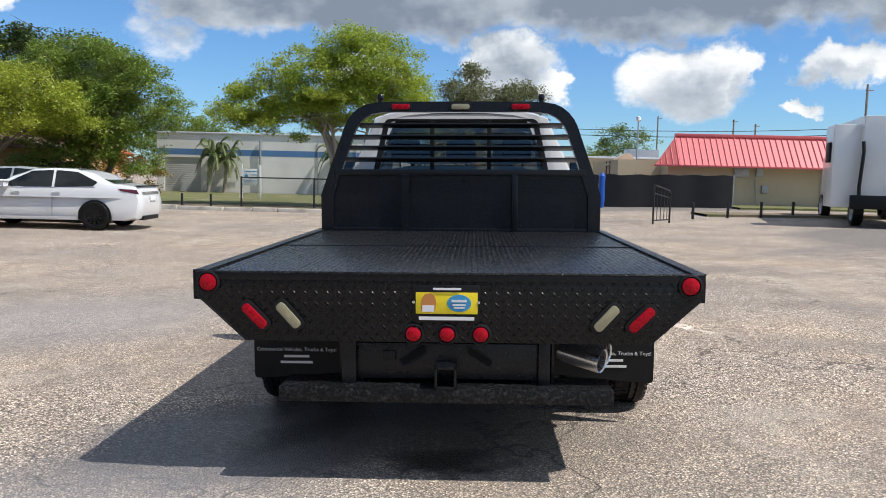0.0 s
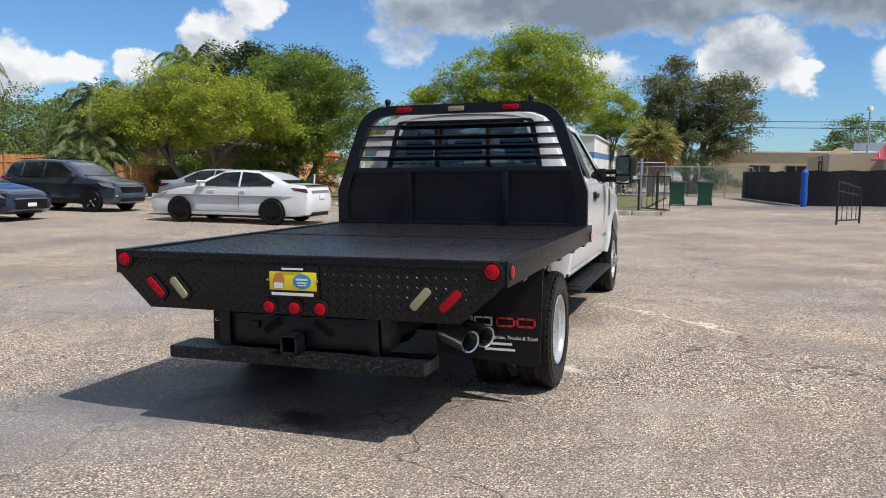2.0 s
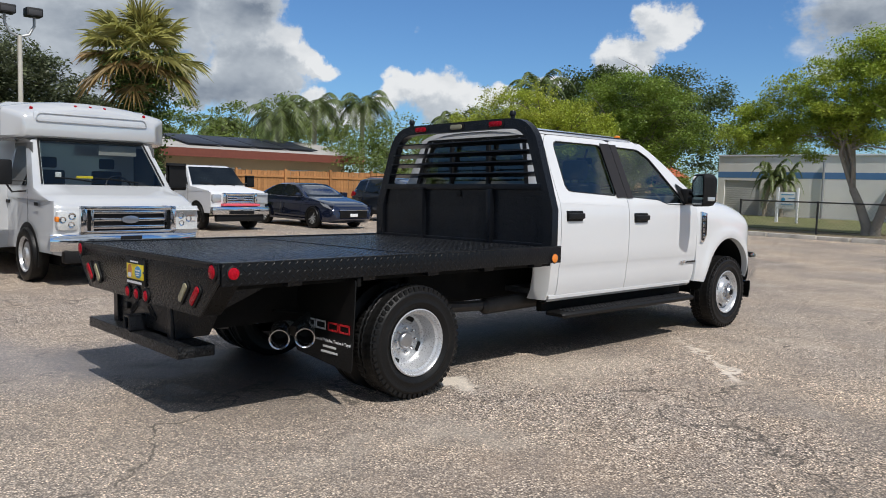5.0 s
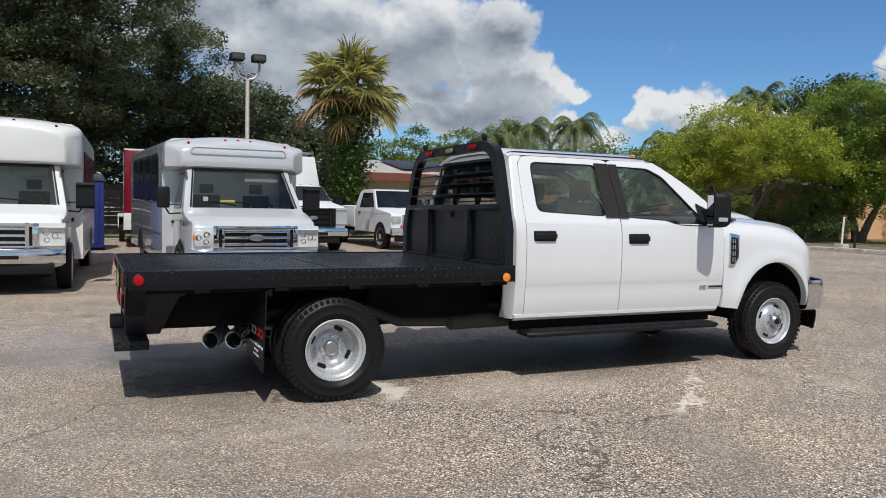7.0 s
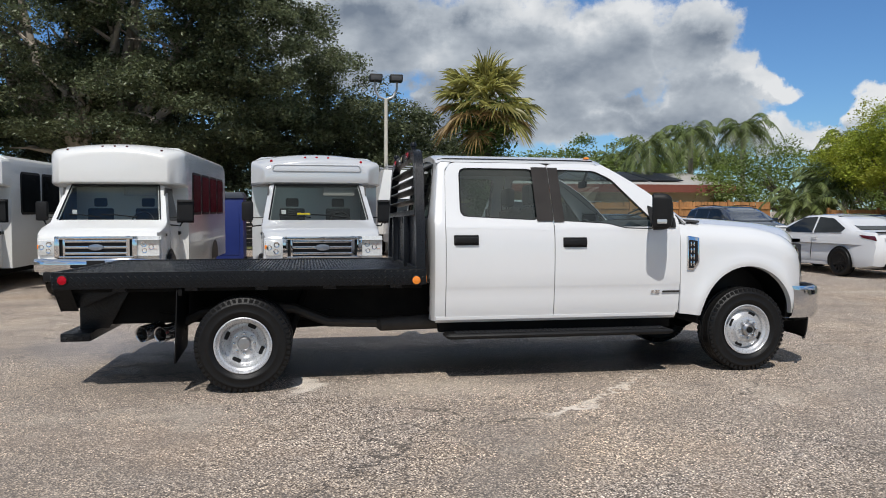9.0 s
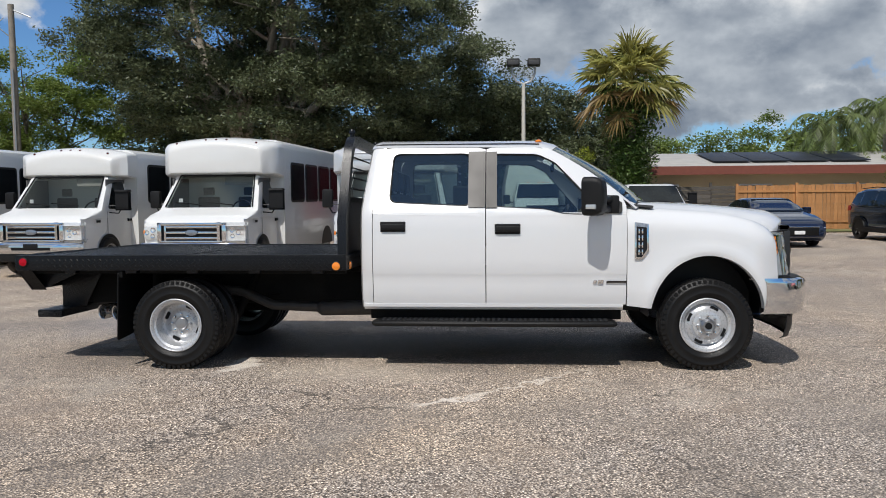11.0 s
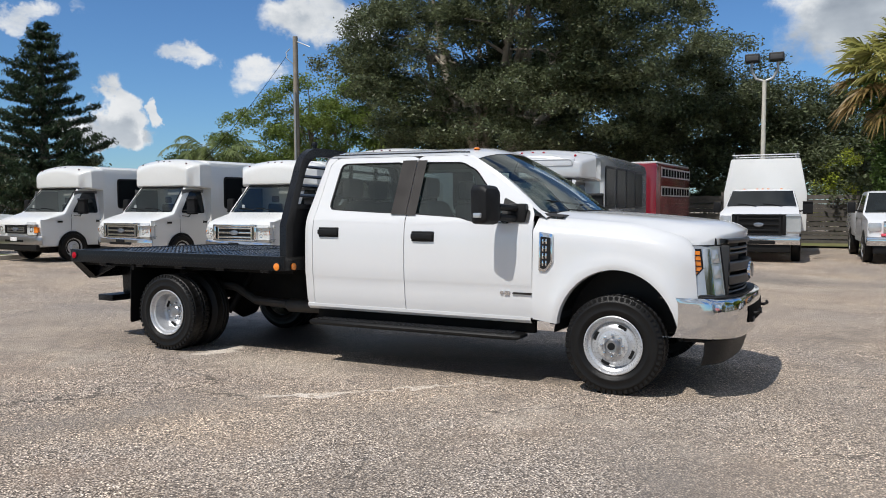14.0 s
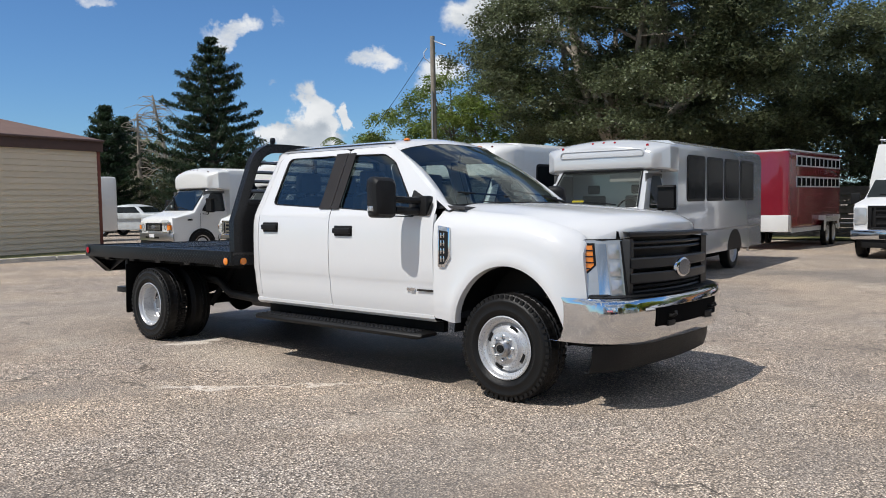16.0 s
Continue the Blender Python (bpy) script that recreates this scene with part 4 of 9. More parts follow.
# inside of the cab
cab = part("cab_floor", box(-0.93, 0.93, 1.63, 4.1, 0.555, 0.60), DASH, truck)
part("firewall", box(-0.9, 0.9, 4.05, 4.10, 0.60, 1.40), DASH, truck)
part("cab_headliner", sheet([[(u * 0.72, y, 1.90 + 0.09 * (1 - abs(u) ** 3)) for u in U] for y in (1.68, 2.4, 3.2)]), LINER, truck)
rows = [[(x * 0.92, y, z) for x in (-1, -0.6, -0.2, 0.2, 0.6, 1)] for y, z in ((4.12, 1.40), (3.95, 1.415), (3.72, 1.40), (3.60, 1.33), (3.56, 1.15), (3.66, 0.95))]
part("dashboard", sheet(rows, 0.02), DASH, truck)
bm = bmesh.new()
ringp = [(0.185 * math.cos(a), 0.185 * math.sin(a)) for a in [2 * math.pi * k / 24 for k in range(25)]]
sw = pose(-0.42, 3.42, 1.25, 62, 0, 0)
add_tube(bm, [sw @ Vector((p[0], p[1], 0)) for p in ringp], 0.016, 6)
add_rod(bm, sw @ Vector((0, 0, 0)), (-0.42, 3.62, 1.15), 0.03)
add_rod(bm, sw @ Vector((-0.18, 0, 0)), sw @ Vector((0.18, 0, 0)), 0.016)
part("steering_wheel", bm, DASH, truck)
bm = bmesh.new()
add_box(bm, -0.10, 0.10, 3.30, 3.33, 1.74, 1.81, 0.015)
add_rod(bm, (0, 3.32, 1.80), (0, 3.36, 1.90), 0.012)
part("rearview_mirror", bm, PLASTIC, truck)


def cab_seat(x, y, w, name):
    c = bmesh.new()
    add_box(c, x - w / 2, x + w / 2, y, y + 0.50, 0.80, 0.95, 0.05)
    seat = part(name, c, SEAT, truck, "grey cloth seat")
    rows = []
    for z, dy, k, d in ((0.92, 0, 0.95, 0.12), (1.1, -0.03, 1.0, 0.14), (1.35, -0.10, 0.95, 0.12), (1.50, -0.15, 0.8, 0.09), (1.53, -0.16, 0.6, 0.05)):
        h = w / 2 * k
        rows.append([(x + h * cx, y + dy + 0.04 + d * cy, z) for cx, cy in ((-1, -0.5), (-0.9, -0.9), (0.9, -0.9), (1, -0.5), (1, 0.5), (0.9, 0.6), (-0.9, 0.6), (-1, 0.5))])
    part("seat_back", sheet(rows, closed=True, cap=True), SEAT, seat)
    for hx in ((x,) if w < 0.9 else (x - 0.48, x, x + 0.48)):
        bm = bmesh.new()
        add_box(bm, hx - 0.13, hx + 0.13, y - 0.20, y - 0.10, 1.555, 1.75, 0.04)
        add_rod(bm, (hx - 0.05, y - 0.14, 1.45), (hx - 0.05, y - 0.15, 1.58), 0.008)
        add_rod(bm, (hx + 0.05, y - 0.14, 1.45), (hx + 0.05, y - 0.15, 1.58), 0.008)
        part("headrest", bm, SEAT, seat)


cab_seat(-0.42, 2.78, 0.56, "driver_seat")
cab_seat(0.42, 2.78, 0.56, "passenger_seat")
cab_seat(0.0, 1.95, 1.50, "rear_bench")

# frame and running gear
for s in (1, -1):
    bm = bmesh.new()
    add_box(bm, s * 0.38, s * 0.46, -1.36, 5.2, 0.50, 0.80, 0.01)
    part("frame_rail", bm, UNDER, truck)
for y in (-1.2, -0.6, 0.6, 1.3, 2.4, 3.4, 4.9):
    part("cross_member", box(-0.40, 0.40, y - 0.05, y + 0.05, 0.62, 0.76, 0.01), UNDER, truck)
bm = bmesh.new()
add_rod(bm, (-0.98, 0, 0.386), (0.98, 0, 0.386), 0.06, 14)
add_lathe(bm, [(0.05, -0.19), (0.13, -0.12), (0.175, 0.0), (0.13, 0.12), (0.05, 0.2)], pose(0, 0, 0.386, 90, 0, 0), 18, True)
part("rear_axle", bm, UNDER, truck)
bm = bmesh.new()
add_rod(bm, (-0.85, 4.555, 0.386), (0.85, 4.555, 0.386), 0.05, 12)
add_lathe(bm, [(0.05, -0.15), (0.12, -0.1), (0.15, 0.0), (0.12, 0.1), (0.05, 0.15)], pose(-0.3, 4.555, 0.386, 90, 0, 0), 16, True)
part("front_axle", bm, UNDER, truck)
part("driveshaft", rod((0, 0.15, 0.41), (0, 3.0, 0.52), 0.05, 12), UNDER, truck)
part("transmission", box(-0.22, 0.22, 2.7, 4.2, 0.42, 0.75, 0.06), UNDER, truck)
part("fuel_tank", box(-0.85, -0.48, 1.2, 3.0, 0.40, 0.68, 0.06), UNDER, truck)
part("spare_tank", box(-0.36, 0.36, -1.15, -0.45, 0.48, 0.74, 0.08), UNDER, truck)
for s in (1, -1):
    bm = bmesh.new()
    for k in range(5):
        add_tube(bm, [(s * 0.56, -0.75 + 0.08 * k, 0.60 - 0.012 * k), (s * 0.56, 0.0, 0.47 - 0.012 * k + 0.02), (s * 0.56, 0.75 - 0.08 * k, 0.60 - 0.012 * k)], 0.012, 6)
    part("leaf_spring", bm, UNDER, truck)
    part("shock_absorber", rod((s * 0.66, 0.35, 0.36), (s * 0.44, 0.5, 0.78), 0.035, 10), UNDER, truck)
ex = part("exhaust_pipe", tube([(0.55, 3.4, 0.52), (0.62, 2.6, 0.50), (0.66, 1.5, 0.47), (0.63, 0.7, 0.50), (0.58, 0.4, 0.62), (0.60, 0.0, 0.66), (0.64, -0.4, 0.60), (0.64, -0.58, 0.50), (0.68, -0.66, 0.465)], 0.045, 10), RUSTY, truck)
part("muffler", lathe([(0.04, -0.02), (0.068, 0.02), (0.068, 0.72), (0.04, 0.76)], along((0.655, 1.15, 0.475), (0.66, 1.95, 0.49)), 20, True), RUSTY, ex, "dull metal muffler")
for dx, dy in ((0.0, -0.02), (0.05, 0.14)):
    bm = bmesh.new()
    a, b = Vector((0.61 + dx, -0.70 + dy, 0.48)), Vector((0.82 + dx, -0.835 + dy, 0.450))
    L = (b - a).length
    add_lathe(bm, [(0.05, 0), (0.064, 0.03), (0.068, L - 0.004), (0.066, L), (0.058, L - 0.006), (0.055, L - 0.07)], along(a, b), 22)
    tip = part("exhaust_tip", bm, TIPSTEEL, ex, "chrome exhaust tip")
    part("tip_bore", lathe([(0.055, L - 0.07), (0.054, 0.05), (0.001, 0.045)], along(a, b), 20), BORE, tip)

# ---- the bed ----
bed = part("bed_deck", box(-1.17, 1.17, -1.432, 1.50, 0.955, 0.985, 0.003), PLATE_TOP, truck, "black tread-plate deck, glossy and worn")
tread_relief(bed, -1.125, -1.415, 0.9853, 75, 96, 0.030)
for k, y in enumerate((-1.425, 0.02, 1.48)):
    part("deck_seam", box(-1.165, 1.165, y - 0.006, y + 0.006, 0.985, 0.991, 0.002), BLACK_BED, bed)
for s in (1, -1):
    part("bed_rail", box(s * 1.165, s * 1.186, -1.43, 1.505, 0.862, 0.992, 0.004), PLATE_SIDE, truck, "black tread-plate side rail")
    part("rail_lip", box(s * 1.13, s * 1.188, -1.43, 1.505, 0.986, 0.996, 0.003), BED_EDGE, truck)
    part("inner_sill", box(s * 1.02, s * 1.10, -1.40, 1.48, 0.83, 0.955, 0.004), UNDER, truck)
    for k in range(5):
        y = -0.95 + k * 0.55
        part("stake_pocket", box(s * 1.10, s * 1.166, y - 0.05, y + 0.05, 0.835, 0.955, 0.006), BLACK_BED, truck)
    lens = part("side_marker", lathe([(0.042, 0.0), (0.042, 0.008), (0.036, 0.011), (0.034, 0.004)], pose(s * 1.184, -1.362, 0.935, 0, 90 * s, 0), 24), PLASTIC, truck)
    part("lens", lathe([(0.036, 0.0), (0.034, 0.012), (0.02, 0.017), (0.001, 0.018)], pose(s * 1.184, -1.362, 0.935, 0, 90 * s, 0), 24), RED, lens, "round red marker lens")
    lens = part("side_marker", lathe([(0.042, 0.0), (0.042, 0.008), (0.036, 0.011), (0.034, 0.004)], pose(s * 1.184, 1.42, 0.90, 0, 90 * s, 0), 24), PLASTIC, truck)
    part("lens", lathe([(0.036, 0.0), (0.034, 0.012), (0.02, 0.017), (0.001, 0.018)], pose(s * 1.184, 1.42, 0.90, 0, 90 * s, 0), 24), AMBER, lens, "round amber marker lens")
    part("front_marker", lathe([(0.034, 0.0), (0.033, 0.012), (0.001, 0.018)], pose(s * 1.06, 1.512, 0.90, -90, 0, 0), 20), AMBER, truck)
    # side gusset under the tail
    poly = [(-1.44, 0.865), (-1.44, 0.862), (-1.425, 0.675), (-1.30, 0.672), (-0.98, 0.862)]
    sl = [(s * 1.16, 0.865), (s * 0.93, 0.668)]
    bm = bmesh.new()
    rows = [[(sl[0][0], -1.43, sl[0][1]), (sl[1][0], -1.43, sl[1][1])], [(sl[0][0], -1.31, sl[0][1]), (sl[1][0], -1.31, sl[1][1])]]
    add_grid(bm, rows)
    bmesh.ops.solidify(bm, geom=list(bm.faces), thickness=0.008)
    part("tail_gusset", bm, BLACK_BED, truck)
part("front_sill", box(-1.165, 1.165, 1.485, 1.506, 0.862, 0.955, 0.003), BLACK_BED, truck)
bm = bmesh.new()
for k in range(9):
    y = -1.2 + k * 0.32
    add_box(bm, -1.1, 1.1, y - 0.025, y + 0.025, 0.86, 0.955, 0.004)
part("bed_cross_beams", bm, UNDER, truck)
for s in (1, -1):
    part("bed_runner", box(s * 0.38, s * 0.47, -1.40, 1.48, 0.80, 0.87, 0.006), UNDER, truck)
tail_poly = [(-1.172, 0.992), (1.172, 0.992), (1.174, 0.885), (0.937, 0.668), (-0.937, 0.668), (-1.174, 0.885)]
tail = part("tail_skirt", prism(tail_poly, "y", -1.445, -1.432, 0.002), PLATE_BACK, truck, "black tread-plate rear skirt with cut-off corners")
part("tail_lip", tube([(-1.17, -1.445, 0.99), (-0.5, -1.447, 0.989), (0.03, -1.447, 0.988), (0.6, -1.447, 0.99), (1.17, -1.445, 0.99)], 0.008, 6), BED_EDGE, tail)
part("tail_top_band", box(-1.168, 1.168, -1.449, -1.444, 0.955, 0.985, 0.002), BLACK_BED, tail)


def round_lamp(x, z, r=0.042):
    g = part("round_tail_lamp", lathe([(r + 0.014, 0), (r + 0.014, 0.008), (r + 0.004, 0.012), (r, 0.006)], pose(x, -1.445, z, 90, 0, 0), 28), PLASTIC, tail)
    part("lens", lathe([(r, 0.0), (r - 0.003, 0.012), (r * 0.6, 0.018), (0.001, 0.019)], pose(x, -1.445, z, 90, 0, 0), 28), RED, g, "round red lens")


def oval_lamp(x, z, tilt, mat, y=-1.445, L=0.15, W=0.052, parent=None, up=True):
    m = pose(x, y, z, 0, tilt, 0)
    def oval(k):
        return [(px * 1.0, pz) for px, pz in rounded([(-L / 2 - k, -W / 2 - k), (L / 2 + k, -W / 2 - k), (L / 2 + k, W / 2 + k), (-L / 2 - k, W / 2 + k)], 0.04, 6)]
    bm = prism(oval(0.012), "y", -0.010, 0.0, 0.002)
    bmesh.ops.transform(bm, matrix=m, verts=bm.verts)
    g = part("oval_tail_lamp", bm, PLASTIC, parent)
    bm = prism(oval(-0.003), "y", -0.018, -0.008, 0.005)
    bmesh.ops.transform(bm, matrix=m, verts=bm.verts)
    part("lens", bm, mat, g, "oval red lens" if mat is RED else "oval clear lens")


for s in (1, -1):
    round_lamp(s * 1.112, 0.942)
    oval_lamp(s * 0.895, 0.785, -s * 45, RED, parent=tail)
    oval_lamp(s * 0.735, 0.79, -s * 48, CLEARLENS, parent=tail)
for x in (-0.152, 0.004, 0.160):
    round_lamp(x, 0.708, 0.037)
for s in (1, -1):
    part("tail_corner_bar", tube([(s * 1.172, -1.44, 0.885), (s * 0.937, -1.44, 0.67)], 0.007, 6), BLACK_BED, tail)
# dealer plate: plain shapes in its colours
pl = part("dealer_plate", box(-0.157, 0.158, -1.458, -1.446, 0.765, 0.94, 0.006), BLACK, tail, "black plate frame with a yellow and blue card")
part("card_yellow", box(-0.14, 0.145, -1.461, -1.457, 0.805, 0.905, 0.001), YELLOW, pl)
part("card_shape", lathe([(0.045, 0), (0.044, 0.002), (0.001, 0.0025)], pose(0.06, -1.4612, 0.855, 90, 0, 0) @ Matrix.Diagonal((1.25, 0.9, 1, 1)), 20, False), SKYBLUE, pl)
part("card_shape", prism(rounded([(-0.115, 0.812), (-0.05, 0.812), (-0.045, 0.87), (-0.06, 0.90), (-0.10, 0.90), (-0.118, 0.86)], 0.02), "y", -1.463, -1.461), material("card_orange", (0.55, 0.22, 0.06), 0.5), pl)
part("card_shape", box(-0.11, -0.055, -1.4645, -1.4628, 0.815, 0.845), INK_W, pl)
for z, x0, x1, h in ((0.785, -0.125, 0.13, 0.016), (0.922, -0.06, 0.07, 0.010), (0.866, 0.025, 0.095, 0.010), (0.848, 0.03, 0.09, 0.007), (0.835, 0.035, 0.085, 0.006)):
    part("print_bar", box(x0, x1, -1.4665, -1.4645, z - h / 2, z + h / 2), INK_W, pl)
for s in (1, -1):
    part("plate_bolt", lathe([(0.008, 0), (0.007, 0.006), (0.001, 0.007)], pose(s * 0.15, -1.458, 0.86, 90, 0, 0), 10), CHROME, pl)
# hitch and step bumper
hitch = part("hitch_plate", prism([(-0.43, 0.655), (0.425, 0.655), (0.425, 0.485), (-0.43, 0.485)], "y", -1.405, -1.39, 0.003), BLACK_BED, truck)
for s in (1, -1):
    part("hitch_upright", box(s * 0.43, s * 0.485, -1.425, -1.30, 0.44, 0.69, 0.006), BLACK_BED, hitch)
    sl = rounded([(-0.065, -0.018), (0.065, -0.018), (0.065, 0.018), (-0.065, 0.018)], 0.017, 5)
    bm = prism(sl, "y", -1.409, -1.404)
    bmesh.ops.transform(bm, matrix=pose(s * 0.155, 0, 0.595, 0, s * 33, 0), verts=bm.verts)
    part("chain_slot", bm, UNDER, hitch)
    part("slot_edge", tube([Vector((s * 0.155, -1.408, 0.595)) + Matrix.Rotation(radians(s * 33), 3, "Y") @ Vector((p[0] * 1.05, 0, p[1] * 1.05)) for p in sl], 0.004, 5), BLACK_BED, hitch)
bm = bmesh.new()
for a, b, c, d in ((-0.05, 0.05, 0.465, 0.478), (-0.05, 0.05, 0.557, 0.57), (-0.05, -0.038, 0.465, 0.57), (0.038, 0.05, 0.465, 0.57)):
    add_box(bm, a, b, -1.52, -1.15, c, d, 0.003)
part("receiver_tube", bm, BLACK_BED, hitch)
part("receiver_hole", box(-0.038, 0.038, -1.40, -1.39, 0.478, 0.557), BLACK, hitch)
part("plug_socket", box(-0.30, -0.24, -1.425, -1.40, 0.575, 0.62, 0.006), PLASTIC, hitch)
part("step_bumper", box(-0.775, 0.77, -1.505, -1.27, 0.395, 0.465, 0.008), BED_EDGE, truck, "black steel step bumper with chipped paint")
for s in (1, -1):
    part("hitch_side_plate", prism([(-1.43, 0.86), (-0.98, 0.86), (-1.18, 0.47), (-1.40, 0.47)], "x", s * 0.492, s * 0.504, 0.002), BLACK_BED, truck)
    part("tail_side_plate", prism([(-1.432, 0.87), (-0.95, 0.87), (-1.05, 0.80), (-1.36, 0.67), (-1.432, 0.67)], "x", s * 0.925, s * 0.937, 0.002), BLACK_BED, truck)
    part("step_brace", box(s * 0.40, s * 0.49, -1.38, -1.28, 0.46, 0.68, 0.006), BLACK_BED, truck)

# mud flaps with their print
for s in (1, -1):
    fl = rounded([(0.50, 0.30), (1.165, 0.245), (1.175, 0.85), (0.50, 0.85)], 0.03)
    bm = prism([(s * p[0], p[1]) for p in fl], "y", -0.515, -0.507)
    for v in bm.verts:
        v.co.y -= 0.05 * max(0.0, 0.85 - v.co.z) ** 1.5
    flap = part("mud_flap", bm, RUBBER, truck, "black rubber mud flap with white and red print")
    part("flap_bracket", box(s * 0.62, s * 1.175, -0.50, -0.47, 0.80, 0.86, 0.004), UNDER, flap)
    y0 = -0.531

    def flap_y(z):
        return -0.519 - 0.05 * (0.85 - z) ** 1.5
    for k in range(7):
        w = 0.056
        x = s * 0.915 - 0.235 + k * 0.064 + (0.016 if k > 2 else 0)
        mat = INK_W if k < 3 else INK_R
        bm = bmesh.new()
        z0, z1, y = 0.486, 0.546, flap_y(0.51)
        for q in ((x, x + w, z1 - 0.012, z1), (x, x + w, z0, z0 + 0.012), (x, x + 0.012, z0, z1) if k % 2 else (x + w - 0.012, x + w, z0, z1)):
            add_box(bm, q[0], q[1], y - 0.003, y, q[2], q[3])
        part("print_mark", bm, mat, flap)
    lettering("flap_words", "Commercial Vehicles, Trucks & Toys!", 0.031, INK_W, pose(s * 0.915, flap_y(0.42) - 0.002, 0.42, 90, 0, 0), flap)
    for z, w in ((0.38, 0.075), (0.345, 0.095)):
        part("print_bar", box(s * 0.915 - w, s * 0.915 + w, flap_y(z) - 0.003, flap_y(z), z - 0.007, z + 0.007), INK_W, flap)

# headboard
hb = thing_part("headboard", "black steel headboard with louvre bars and lamps", Matrix.Identity(4))
half_out = [(1.15, 0.985), (1.152, 1.285), (1.06, 1.55), (0.958, 1.84), (0.93, 1.90), (0.885, 1.957), (0.83, 2.0), (0.77, 2.027), (0.68, 2.043), (0.55, 2.048), (0.0, 2.048)]
half_in = [(1.052, 0.985), (1.050, 1.272), (0.965, 1.53), (0.872, 1.80), (0.848, 1.85), (0.81, 1.895), (0.77, 1.925), (0.72, 1.948), (0.65, 1.96), (0.55, 1.965), (0.0, 1.965)]
outer = half_out + [(-x, z) for x, z in half_out[-2::-1]]
inner = half_in + [(-x, z) for x, z in half_in[-2::-1]]


def hb_y(z):
    return 1.425 + 0.03 * max(0.0, z - 1.28)


rows = []
for (a, c), (b, d) in zip(outer, inner):
    ya, yb = hb_y(c), hb_y(d)
    rows.append([(a, ya, c), (b, yb, d), (b, yb + 0.075, d), (a, ya + 0.075, c)])
part("headboard_frame", sheet(rows, closed=True, cap=True), BLACK_BED, hb, sharp=25)
part("headboard_panel", box(-1.055, 1.055, 1.455, 1.465, 0.985, 1.47), BLACK_BED, hb, "black sheet steel panel")
part("headboard_beam", box(-1.03, 1.03, 1.425, 1.485, 1.445, 1.495, 0.005), BLACK_BED, hb)
part("bottom_angle", box(-1.05, 1.05, 1.43, 1.456, 0.985, 1.01, 0.003), BLACK_BED, hb)
for s in (1, -1):
    part("panel_stiffener", box(s * 0.425, s * 0.475, 1.405, 1.456, 0.985, 1.45, 0.006), BLACK_BED, hb)
    part("top_knob", lathe([(0.02, 0), (0.02, 0.02), (0.028, 0.03), (0.028, 0.05), (0.02, 0.065), (0.001, 0.067)], pose(s * 0.66, 1.47, 2.043), 14), BLACK_BED, hb)
for z in (1.855, 1.76, 1.67, 1.575):
    w = spline([(1.53, 0.965), (1.80, 0.872), (1.90, 0.80)], z)
    bm = bmesh.new()
    add_box(bm, -w - 0.005, w + 0.005, -0.045, 0.045, -0.006, 0.006, 0.002)
    bmesh.ops.transform(bm, matrix=pose(0, hb_y(z) + 0.04, z, -18, 0, 0), verts=bm.verts)
    part("louvre_bar", bm, BLACK_BED, hb)
for x, mat in ((-0.49, RED), (0.0, CLEARLENS), (0.49, RED)):
    oval_lamp(x, 2.005, 0, mat, y=hb_y(2.0), L=0.155, W=0.05, parent=hb)
part("cargo_lamp", lathe([(0.03, 0), (0.03, 0.012), (0.001, 0.016)], pose(0.04, 1.455, 1.41, 90, 0, 0), 14), PLASTIC, hb)


